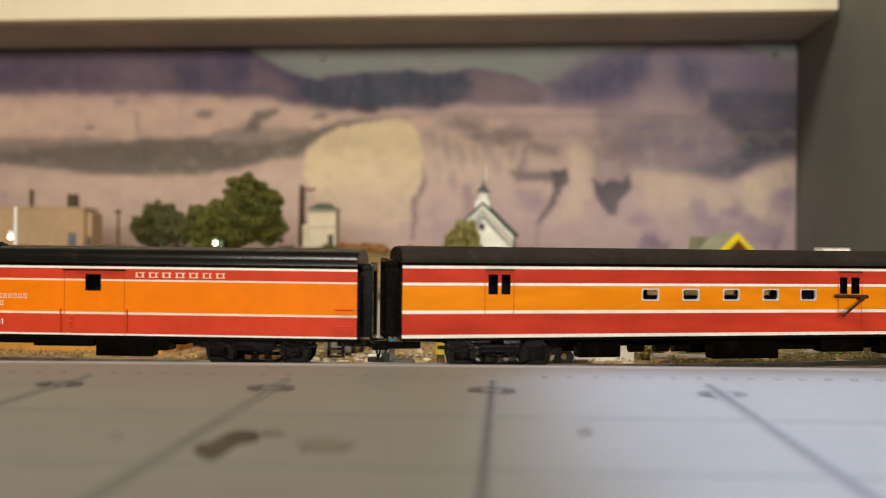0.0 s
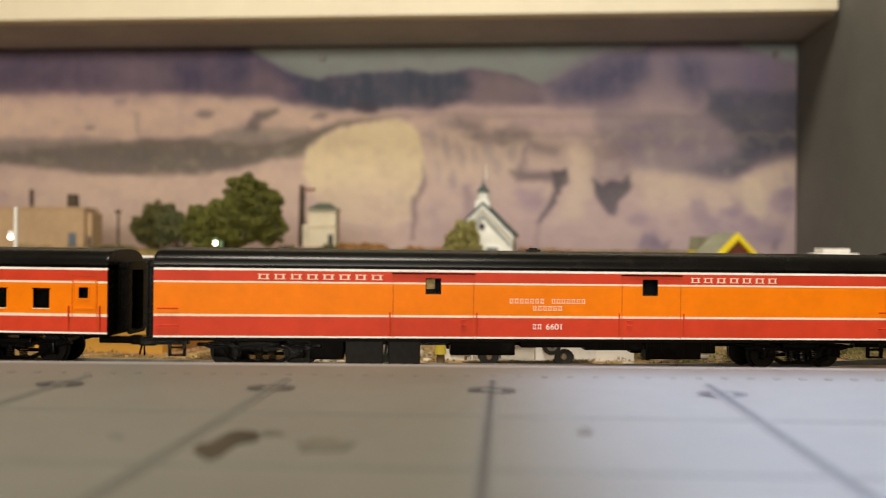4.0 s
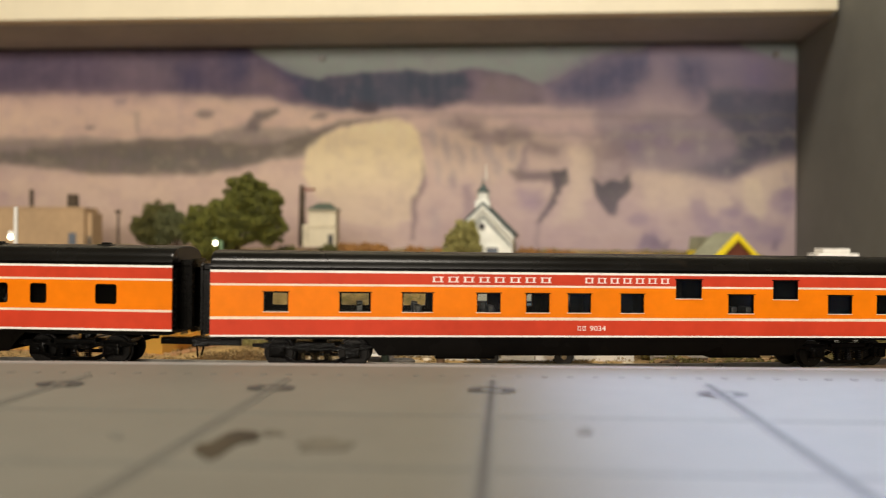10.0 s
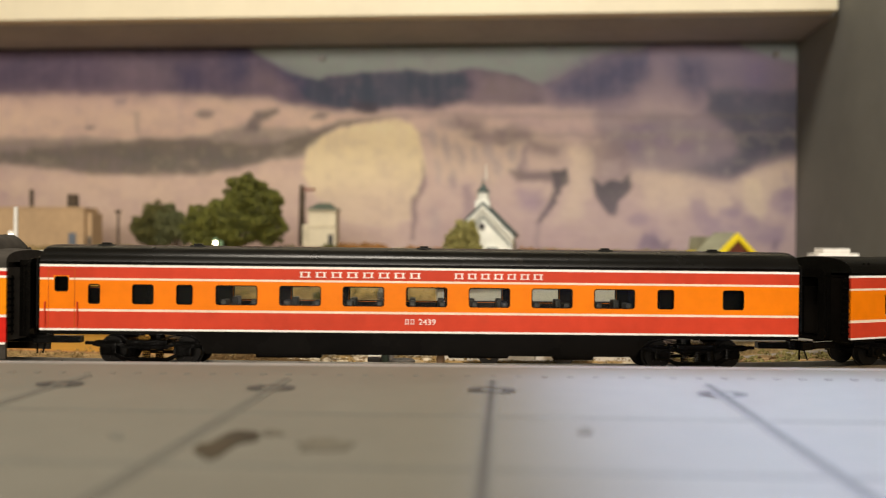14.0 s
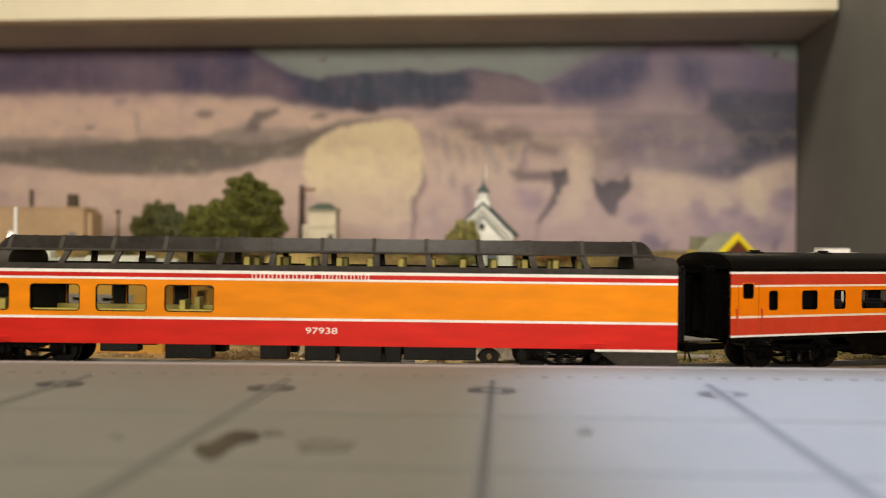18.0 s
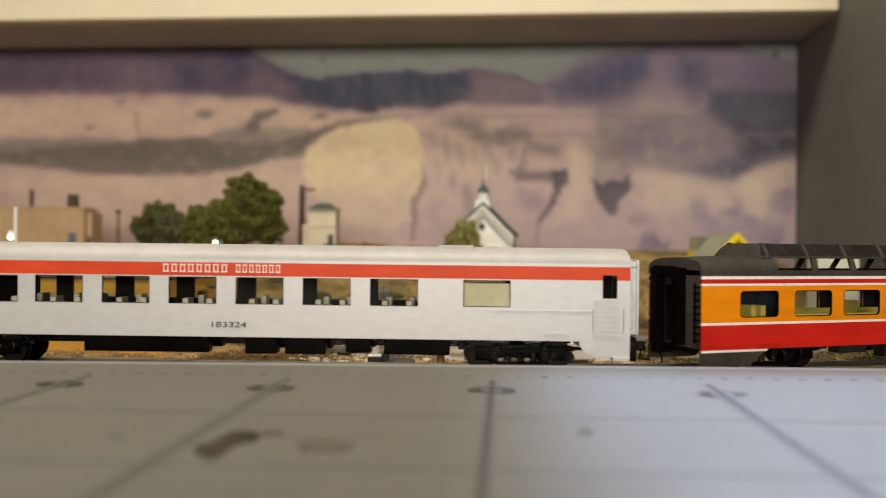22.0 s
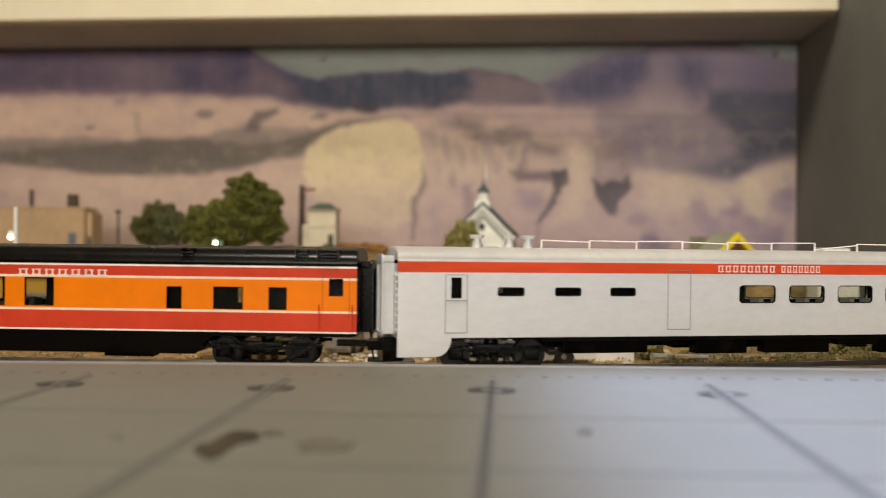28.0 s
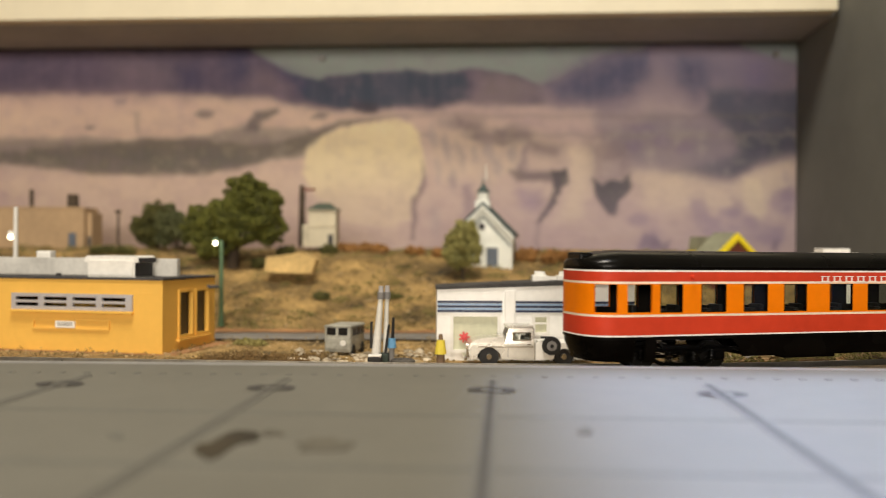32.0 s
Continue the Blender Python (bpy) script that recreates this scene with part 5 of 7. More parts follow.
def silver_car(name, label, where, hl, holes, mats, z, skirts, roof_top):
    car = base_car(name, label, where, 0, hl)
    sill, s0, s1, eave = z
    strips = [(sill, s0, 0), (s0, s1, 1), (s1, eave, 0)]
    for s in (-1, 1):
        held("side_wall", shell(strips, holes, straight(-hl, hl, s), 0.0012, 2), [*mats, INSIDE], car)
        for h in holes:
            window_at(car, *h[:4], s, mats[0] if len(h) > 4 else INSIDE, min(0.0016, 0.22 * (h[3] - h[2])) if len(h) > 4 else 0.0003, lip=0.0003 if len(h) > 4 else 0.0001, gasket=h[4] if len(h) > 4 else None)
        for pts in skirts:
            y0, y1 = sorted((s * HALF, s * (HALF - 0.0012)))
            part("end_skirt", prism(bmesh.new(), pts, y0, y1), mats[0], car)
    roof_shell(car, -hl, hl, eave - 0.0004, roof_top, SILVER_SMOOTH, soft=0.0016, drop=0.0007)
    for s in (-1, 1):
        end_wall(car, s * hl, s, 0.0120, eave - 0.002, GREY_END, GREY_END)
        part("buffer_box", boxed(*sorted((s * (hl - 0.004), s * (hl + 0.0044))), -0.0090, 0.0090, 0.0024, 0.0119, 0.0005), PLASTIC, car, "black box below the gangway")
    part("interior_floor", boxed(-hl + 0.004, hl - 0.004, -HALF + 0.0014, HALF - 0.0014, 0.0150, 0.0160), INSIDE, car)
    part("interior_ceiling", boxed(-hl + 0.004, hl - 0.004, -HALF + 0.0014, HALF - 0.0014, eave - 0.001, eave - 0.0005), INSIDE, car)
    return car


def end_skirts(hl, a, b, z):
    """The deep ends of a silver car, curved up towards the trucks."""
    left = [(-hl, z), (a, z)] + [(a - (a - b) * (1 - math.cos(q)) - 0, z - (z - 0.0050) * math.sin(q)) for q in [math.pi / 2 * k / 6 for k in range(1, 7)]] + [(-hl, 0.0050)]
    return [left, [(-x, q) for x, q in left]]


def silver_coach():
    hl = 0.1506
    holes = [(-0.1389, -0.1323, 0.0236, 0.0340), (-0.1255, -0.1189, 0.0253, 0.0340), (-0.1104, -0.1042, 0.0255, 0.0340), (-0.0957, -0.0881, 0.0239, 0.0341)]
    holes += [(-0.0811 + 0.02618 * k, -0.0626 + 0.02618 * k, 0.0240, 0.0343) for k in range(6)]
    holes += [(0.0860, 0.1042, 0.0241, 0.0343), (0.1400, 0.1454, 0.0279, 0.0367)]
    car = silver_car("silver_coach", "silver model coach with one orange-red stripe under the roof", -1.1046, hl, holes, [SILVER, STRIPE_RED], (0.0111, 0.0348, 0.0400, 0.0412), end_skirts(hl, -0.131, -0.139, 0.0112), 0.0472)
    marks(car, "lettering_band", [(-0.0316, -0.0055, 8), (-0.0030, 0.0151, 7)], 0.0360, 0.0396, WHITE, 41)
    digits(car, "183324", -0.0118, 0.0017, 0.0148, 0.0170, SKIRT)
    seats(car, [-0.0811 + 0.02618 * k + q for k in range(6) for q in (0.0055, 0.0150)] + [-0.091], 0.0160, 0.0258, SEAT_CREAM, rows=(-0.0110, 0.0110), wide=0.0075)
    part("screen", boxed(0.0845, 0.1055, -0.0150, -0.0142, 0.016, 0.0330), paint("pale_cream_card", (0.80, 0.75, 0.50), 0.6), car, "cream inner screen")
    inner_walls(car, (-0.128, -0.114, -0.099, 0.080, 0.108), 0.016, 0.040)
    door_lines(car, 0.1375, 0.1468, 0.0140, 0.0278, hand=True, mat=SILVER)
    bm = bmesh.new()
    for k in range(8):
        inset = 0.0 if k in (0, 7) else 0.0007
        box(bm, 0.1366 + inset, 0.1470 - inset, -HALF - 0.0006, -HALF + 0.0002, 0.0135 + 0.0019 * k, 0.0139 + 0.0019 * k)
    part("door_slats", bm, SILVER, car)
    for z in (0.0134, 0.0140):
        part("belt_moulding", boxed(0.1170, 0.1266, -HALF - 0.00035, -HALF + 0.0002, z, z + 0.0002), SILVER, car)
    part("belt_moulding", boxed(0.095, 0.138, -HALF - 0.00035, -HALF + 0.0002, 0.0226, 0.0230), SILVER, car)
    part("belt_moulding", boxed(-0.1495, -0.125, -HALF - 0.00035, -HALF + 0.0002, 0.0222, 0.0226), SILVER, car)
    bm = bmesh.new()
    for k in range(7):
        x = 0.0800 + 0.0016 * k
        rod(bm, (x, -0.0152, 0.0436 + 0.0003 * (k % 2)), (x + 0.0016, -0.0152, 0.0436 + 0.0003 * ((k + 1) % 2)), 0.00022, seg=5)
    part("roof_grab", bm, SKIRT, car, "thin bent wire grab on the roof")
    for x, w in ((0.0830, 0.014), (0.1100, 0.009), (-0.135, 0.006)):
        part("roof_hatch", boxed(x - w / 2, x + w / 2, -0.0120, -0.006, 0.0425, 0.0478 if x < 0.1 and x > 0 else 0.0452, 0.0004), SILVER_SMOOTH, car)
    underboxes(car, [(-0.0635, -0.0140, 0.0044, 0.0108), (0.0002, 0.0130, 0.0042, 0.0108), (0.0160, 0.0320, 0.0042, 0.0108), (0.0400, 0.0500, 0.0050, 0.0108), (0.0550, 0.0810, 0.0045, 0.0108)], SKIRT)
    for x in (-0.1465, 0.1475):
        part("end_step", boxed(x - 0.0035, x + 0.0030, -HALF - 0.0008, -HALF + 0.004, 0.0035, 0.0052, 0.0003), SILVER, car)


def dining_car():
    hl = 0.1490
    holes = [(-0.1282, -0.1243, 0.0275, 0.0353)]
    holes += [(a, a + 0.0115, 0.0279, 0.0320, BLACK) for a in (-0.1103, -0.0871, -0.0642)]
    holes += [(-0.0084 + 0.02245 * k, 0.0087 + 0.02245 * k, 0.0251, 0.0331, BLACK) for k in range(6)]
    car = silver_car("dining_car", "silver model dining car with orange-red stripe and white roof railing", -1.41643, hl, holes, [SILVER_BRIGHT, STRIPE_RED], (0.0122, 0.0373, 0.0415, 0.0424), end_skirts(hl, -0.128, -0.134, 0.0123), 0.0472)
    marks(car, "lettering_band", [(-0.0180, 0.0083, 8), (0.0104, 0.0288, 7)], 0.0379, 0.0410, WHITE, 51)
    door_lines(car, -0.0393, -0.0295, 0.0148, 0.0388, hand=False, mat=GREY_SEAM)
    door_lines(car, -0.1305, -0.1220, 0.0140, 0.0365, hand=False, mat=GREY_SEAM)
    part("belt_moulding", boxed(-0.1305, -0.1220, -HALF - 0.0004, -HALF + 0.0002, 0.0264, 0.0267), GREY_SEAM, car)
    seats(car, [-0.0098 + 0.02245 * k + q for k in range(6) for q in (0.004, 0.014)], 0.0160, 0.0258, SEAT_CREAM, rows=(0.0110,), wide=0.0075)
    inner_walls(car, (-0.122, -0.112, -0.012), 0.016, 0.041)
    rail = bmesh.new()
    xs = [-0.0895 + 0.0203 * k for k in range(10)]
    for k, x in enumerate(xs):
        box(rail, x - 0.0003, x + 0.0003, -0.0083, -0.0077, 0.0455, 0.0502)
        if k + 1 < len(xs):
            sag = 0.0004 * ((k * 7) % 3 - 1)
            rod(rail, (x, -0.0080, 0.0502 + (0 if k != 6 else -0.0025)), (xs[k + 1], -0.0080, 0.0500 + sag), 0.00025, seg=6)
    part("roof_railing", rail, WHITE, car, "white roof-top railing")
    for x, y in ((-0.1157, -0.006), (-0.0992, 0.006), (-0.0945, -0.006)):
        bm = rod(bmesh.new(), (x, y, 0.0440), (x, y, 0.0462), 0.0028, 0.0026, 14)
        rod(bm, (x, y, 0.0462), (x, y, 0.0496), 0.0024, 0.0017, 14)
        rod(bm, (x, y, 0.0496), (x, y, 0.0506), 0.0014, 0.0014, 12)
        rod(bm, (x, y, 0.0506), (x, y, 0.0521), 0.0026, 0.0030, 14)
        part("roof_fan", bm, SILVER_BRIGHT, car, "silver round roof fan")
    for x in (-0.128, -0.02, 0.112):
        part("roof_hatch", boxed(x - 0.004, x + 0.004, -0.0105, -0.006, 0.0435, 0.0464, 0.0004), SILVER_SMOOTH, car)
    underboxes(car, [(-0.082, -0.046, 0.0052, 0.0120), (-0.0250, -0.0020, 0.0045, 0.0120), (0.0060, 0.0360, 0.0045, 0.0120), (0.040, 0.0600, 0.0075, 0.0120), (0.0605, 0.0700, 0.0040, 0.0120)], SKIRT)
    part("sill", boxed(-0.092, 0.086, -HALF + 0.0008, HALF - 0.0008, 0.0104, 0.0122), PLASTIC, car)


def observation_car():
    lo, hi = 0.0225, 0.0334
    holes = [(a, b, lo, hi) for a, b in ((-0.1506, -0.1388), (-0.1352, -0.1264), (-0.1229, -0.1130), (-0.1044, -0.0930), (-0.0846, -0.0733), (-0.0652, -0.0541), (-0.0424, -0.0308), (-0.0228, -0.0114), (-0.0031, 0.0079), (0.0159, 0.0274))]
    holes += [(0.0721, 0.0779, 0.0221, 0.0305), (0.0905, 0.1019, 0.0221, 0.0306), (0.1121, 0.1190, 0.0221, 0.0306), (0.1356, 0.1409, 0.0277, 0.0342)]
    hl = 0.1463
    car = painted_car("observation_car", "orange and red model observation car with a rounded tail", -1.72346, hl,
                      (0.0120, 0.0131, 0.0137, 0.0208, 0.0217, 0.0336, 0.0345, 0.0383, 0.0390), holes, True, (BLACK, 0.0465), tail=True)
    marks(car, "lettering_band", [(-0.0479, 0.0010, 8), (0.0127, 0.0492, 7)], 0.0343, 0.0369, WHITE, 61)
    marks(car, "lettering_band", [(-0.0071, -0.0030, 2), (-0.0012, 0.0051, 4)], 0.0163, 0.0186, WHITE, 62)
    door_lines(car, 0.1330, 0.1435, 0.0140, 0.0365, mat=ORANGE)
    inner_walls(car, (0.034, 0.068, 0.086, 0.107, 0.125), 0.016, 0.0380)
    for x, wide in ((0.0801, 0.0020), (0.1247, 0.0020), (0.1352, 0.0040)):
        bm = bmesh.new()
        for q in range(4):
            z = 0.0412 + 0.0012 * q
            lift = min(1.0, (z - 0.0400) / 0.0065) ** (1 / 0.82)
            y = -HALF * (1 - lift * lift) ** 0.36
            box(bm, x - wide, x + wide, y - 0.0011, y + 0.0020, z, z + 0.0006)
        box(bm, x - wide - 0.0003, x - wide + 0.0003, -HALF - 0.0006, -0.0128, 0.0408, 0.0456)
        box(bm, x + wide - 0.0003, x + wide + 0.0003, -HALF - 0.0006, -0.0128, 0.0408, 0.0456)
        part("roof_louvre", bm, PLASTIC, car)
    part("tail_lamp", rod(bmesh.new(), (-0.1085, -HALF, 0.0362), (-0.1085, -HALF - 0.0018, 0.0362), 0.0010, 0.0008, 10), RED, car, "red marker lamp")
    skirt(car, [(-0.1290, 0.0122), (-0.1290, 0.0032), (-0.1245, 0.0032), (-0.1245, 0.0122)], SKIRT)
    bm = bmesh.new()
    loops = []
    for z, q in ((0.0121, 1.0), (0.0095, 0.98), (0.0032, 0.86)):
        loops.append([bm.verts.new((-0.1335 - 0.0186 * q * math.sin(a) ** 0.667, -HALF * q * math.copysign(abs(math.cos(a)) ** 0.667, math.cos(a)), z)) for a in [math.pi * k / 18 for k in range(19)]])
    for a, b in zip(loops, loops[1:]):
        for i in range(18):
            bm.faces.new((a[i], a[i + 1], b[i + 1], b[i]))
    bm.faces.new(loops[0]), bm.faces.new(loops[-1])
    part("tail_skirt", bm, SKIRT, car, smooth=True)
    part("tail_hood", boxed(-0.1518, -0.1460, -0.006, 0.006, 0.0415, 0.0456, 0.001), BLACK, car)
    seats(car, [-0.120 + 0.021 * k for k in range(7)], 0.0160, 0.0236, SEAT_DARK, rows=(-0.0115, 0.0110), wide=0.0075)
    underboxes(car, [(-0.062, -0.036, 0.0026, 0.0048), (0.046, 0.066, 0.0026, 0.0048)], SKIRT)


for build in (mail_car, baggage_car, sleeping_car, coach_car, dome_car, silver_coach, dining_car, observation_car):
    build()

# ---------------------------------------------------------------- materials of the village
YELLOW_SIDING = paint("yellow_orange_siding", (0.82, 0.475, 0.085), 0.6, grain=0.02, scale=30, bump=0.0001)
OFFWHITE = paint("off_white_plastic", (0.82, 0.80, 0.74), 0.55, grain=0.05, scale=40)
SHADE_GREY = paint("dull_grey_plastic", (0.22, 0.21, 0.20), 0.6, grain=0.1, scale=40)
VENT_GREY = paint("light_grey_frame", (0.42, 0.40, 0.40), 0.55, grain=0.06, scale=40)
TARPAPER = paint("dark_tar_roofing", (0.055, 0.052, 0.05), 0.85, grain=0.2, scale=40, bump=0.0004)
BEIGE = paint("tan_plaster", (0.40, 0.275, 0.155), 0.8, grain=0.07, scale=20, bump=0.0003)
BLUEGREY = paint("blue_grey_door_paint", (0.10, 0.12, 0.15), 0.6, grain=0.1, scale=40)
SLATE = paint("green_slate_roofing", (0.055, 0.085, 0.080), 0.7, grain=0.15, scale=40)
CHURCH = paint("white_clapboard_paint", (0.76, 0.77, 0.70), 0.6, grain=0.05, scale=40)
TOWER_CREAM = paint("cream_tower_boards", (0.56, 0.50, 0.36), 0.65, grain=0.06, scale=40)
TOWER_GREEN = paint("grey_green_tower_roof", (0.085, 0.105, 0.075), 0.75, grain=0.1, scale=40)
BRIGHT_YELLOW = paint("bright_yellow_paint", (0.78, 0.62, 0.02), 0.5, grain=0.06, scale=40)
MAROON = paint("maroon_board", (0.16, 0.045, 0.025), 0.7, grain=0.1, scale=40)
ROOF_GREEN = paint("grey_green_shingles", (0.25, 0.25, 0.17), 0.8, grain=0.12, scale=40)
NAVY = paint("navy_stripe", (0.012, 0.020, 0.060), 0.5, grain=0.1, scale=40)
PALE_BLUE = paint("pale_blue_stripe", (0.32, 0.46, 0.66), 0.5, grain=0.06, scale=40)
DINER_WHITE = paint("white_diner_wall", (0.88, 0.87, 0.83), 0.5, grain=0.03, scale=40)
PALE_GREEN = paint("pale_green_panel", (0.60, 0.60, 0.43), 0.5, grain=0.06, scale=40)
SIGN_RED = paint("red_sign_paint", (0.62, 0.06, 0.06), 0.5, grain=0.1, scale=40)
GOLDSILVER = paint("silver_gold_car_paint", (0.70, 0.67, 0.60), 0.27, metal=0.70, grain=0.06, scale=40, coat=0.3)
CHROME = paint("chrome", (0.72, 0.70, 0.66), 0.14, metal=1.0, grain=0.04)
DUSTY = paint("dusty_black_rubber", (0.075, 0.068, 0.058), 0.8, grain=0.25, scale=80)
TYRE = paint("black_tyre", (0.008, 0.0075, 0.007), 0.65, grain=0.15, scale=80)
VAN_GREY = paint("faded_grey_van_paint", (0.33, 0.32, 0.265), 0.6, grain=0.2, scale=50, dirt=0.3)
DARK_GLASS = paint("dark_window", (0.012, 0.012, 0.012), 0.15, grain=0.1)
POST_WHITE = paint("chalky_white_paint", (0.70, 0.68, 0.62), 0.5, grain=0.06, scale=60)
POST_GREEN = paint("dark_green_paint", (0.090, 0.165, 0.085), 0.45, grain=0.15, scale=60)
DEEP_GREEN = paint("black_green_paint", (0.012, 0.028, 0.018), 0.5, grain=0.2, scale=60)
CYAN_BLUE = paint("sky_blue_plastic", (0.13, 0.33, 0.55), 0.5, grain=0.1, scale=60)
EARTH = paint("brown_earth_clods", (0.20, 0.125, 0.050), 0.95, grain=0.3, scale=60, bump=0.0008, second=(0.11, 0.070, 0.028))
ROCK = paint("tan_rock", (0.40, 0.29, 0.145), 0.9, grain=0.2, scale=30, bump=0.001)
STONE = paint("pale_rubble", (0.46, 0.39, 0.28), 0.9, grain=0.25, scale=60, bump=0.0006, second=(0.30, 0.24, 0.15))
BALLAST = paint("grey_tan_ballast", (0.33, 0.265, 0.155), 0.95, grain=0.35, scale=160, bump=0.0008)
ASPHALT = paint("worn_road_grey", (0.20, 0.185, 0.16), 0.9, grain=0.12, scale=30, bump=0.0003)
DIRT_RED = paint("red_brown_dirt", (0.34, 0.175, 0.07), 0.95, grain=0.2, scale=30, bump=0.0006)
BARK = paint("brown_bark", (0.060, 0.042, 0.026), 0.9, grain=0.2, scale=60, bump=0.0006)
DRIFT = paint("grey_driftwood", (0.26, 0.235, 0.20), 0.85, grain=0.15, scale=40, bump=0.0005)
LAMPGLOW = glow("lamp_globe_glow", (1.0, 0.90, 0.62), 5.0)
SKIN_BROWN = paint("brown_figure_paint", (0.20, 0.13, 0.075), 0.7, grain=0.1, scale=80)
FIG_YELLOW = paint("yellow_figure_paint", (0.75, 0.60, 0.06), 0.6, grain=0.06, scale=80)
SLEEPER = paint("brown_tie_plastic", (0.060, 0.042, 0.030), 0.7, grain=0.15, scale=80)
RAILMETAL = paint("nickel_rail", (0.50, 0.47, 0.42), 0.3, metal=0.95, grain=0.08, scale=80)


def leaves(name, dark, light, rough=0.85):
    """Foliage whose tone differs from clump to clump."""
    m, t, b = tree_of(name)
    n, l = t.nodes, t.links
    geo, no, co, ramp, mix = n.new("ShaderNodeNewGeometry"), n.new("ShaderNodeTexNoise"), n.new("ShaderNodeTexCoord"), n.new("ShaderNodeValToRGB"), n.new("ShaderNodeMath")
    no.inputs["Scale"].default_value = 60
    l.new(co.outputs["Object"], no.inputs["Vector"])
    mix.operation = "MULTIPLY_ADD"
    mix.inputs[1].default_value = 0.6
    l.new(geo.outputs["Random Per Island"], mix.inputs[0]), l.new(no.outputs["Fac"], mix.inputs[2])
    ramp.color_ramp.elements[0].position, ramp.color_ramp.elements[1].position = 0.35, 1.05
    ramp.color_ramp.elements[0].color, ramp.color_ramp.elements[1].color = (*dark, 1), (*light, 1)
    l.new(mix.outputs[0], ramp.inputs[0]), l.new(ramp.outputs[0], b.inputs["Base Color"])
    b.inputs["Roughness"].default_value = rough
    return m


LEAF = leaves("green_foam_foliage", (0.017, 0.021, 0.003), (0.135, 0.138, 0.016))
LEAF_DARK = leaves("dark_foam_foliage", (0.018, 0.020, 0.004), (0.092, 0.086, 0.016))
LEAF_GREY = leaves("grey_green_foam_foliage", (0.040, 0.045, 0.014), (0.120, 0.125, 0.045))
LEAF_OLIVE = leaves("olive_foam_foliage", (0.080, 0.072, 0.016), (0.260, 0.225, 0.070))
LEAF_SAGE = leaves("sage_foam_foliage", (0.070, 0.070, 0.014), (0.300, 0.270, 0.085))
LEAF_RUST = leaves("rust_foam_foliage", (0.100, 0.050, 0.012), (0.340, 0.165, 0.045))
LEAF_EARTH = leaves("brown_earth_flock", (0.070, 0.042, 0.014), (0.230, 0.140, 0.048))
LEAF_STRAW = leaves("dry_grass_foliage", (0.115, 0.078, 0.028), (0.310, 0.220, 0.085))


def foliage(lumps, count, size, seed, clumpy=0):
    """Many small leaf clumps on the skin of several lumps: four-sided flakes, each its own island."""
    r = np.random.RandomState(seed)
    if clumpy:
        grown = []
        for x, y, z, a, b in lumps:
            grown.append((x, y, z, a * 0.72, b * 0.72))
            for _ in range(clumpy):
                d = r.normal(size=3)
                d /= np.linalg.norm(d)
                k = r.uniform(0.62, 0.95)
                grown.append((x + d[0] * a * k, y + d[1] * a * k, z + d[2] * b * k, a * r.uniform(0.14, 0.28), b * r.uniform(0.14, 0.28)))
        lumps = grown
    lumps = np.array(lumps, float)
    weight = (lumps[:, 3] * lumps[:, 4]) ** 1.0
    pick = r.choice(len(lumps), count, p=weight / weight.sum())
    d = r.normal(size=(count, 3))
    d /= np.linalg.norm(d, axis=1)[:, None]
    rad = lumps[pick][:, [3, 3, 4]] * (r.rand(count) ** 0.35 * 0.30 + 0.74)[:, None]
    c = lumps[pick][:, :3] + d * rad
    u = r.normal(size=(count, 3))
    u /= np.linalg.norm(u, axis=1)[:, None]
    v = np.cross(u, r.normal(size=(count, 3)))
    v /= np.linalg.norm(v, axis=1)[:, None]
    w = np.cross(u, v)
    s = size * (0.6 + 0.8 * r.rand(count))[:, None]
    p = np.stack([c + u * s, c + (-0.5 * u + 0.8 * v) * s, c + (-0.5 * u - 0.8 * v) * s, c + w * s * 0.9], 1).reshape(-1, 3)
    k = np.arange(count)[:, None] * 4
    f = np.concatenate([k + q for q in ([0, 1, 3], [1, 2, 3], [2, 0, 3], [0, 2, 1])], 0)
    me = bpy.data.meshes.new("crown")
    me.from_pydata(p.tolist(), [], f.tolist())
    me.update()
    return me


def tree(name, label, place, lumps, height, mat, seed, count=3200, size=0.0022, trunk=0.0032):
    t = thing(name, label, "tree", "village trees", m=pose(*place))
    bm = bmesh.new()
    r = random.Random(seed)
    top = Vector((0.002, 0, height * 0.55))
    rod(bm, (0, 0, -0.004), top * 0.5, trunk, trunk * 0.75, 9)
    rod(bm, top * 0.5, top, trunk * 0.75, trunk * 0.5, 9)
    for l in lumps:
        a = top * r.uniform(0.45, 0.95)
        rod(bm, a, Vector(l[:3]) * 0.9 + a * 0.1, trunk * 0.4, trunk * 0.12, 6)
    part("trunk", bm, BARK, t, "brown trunk with bare limbs")
    held("crown", foliage(lumps, count, size, seed, 30), mat, t)


def shrub(label, place, rx, rz, mat, seed, count=500, size=0.0016):
    t = thing("shrub", label, "shrub", "shrubs", m=pose(place[0], place[1], ground_height(place[0], place[1]) - 0.001))
    r = random.Random(seed)
    lumps = [(r.uniform(-0.55, 0.55) * rx, r.uniform(-0.3, 0.3) * rx, rz * r.uniform(0.35, 0.65), rx * r.uniform(0.4, 0.62), rz * r.uniform(0.35, 0.5)) for _ in range(6)]
    held("crown", foliage(lumps, count, size, seed, 7), mat, t)
    part("stem", rod(bmesh.new(), (0, 0, -0.003), (0, 0, rz * 0.5), 0.0012, 0.0008, 6), BARK, t)


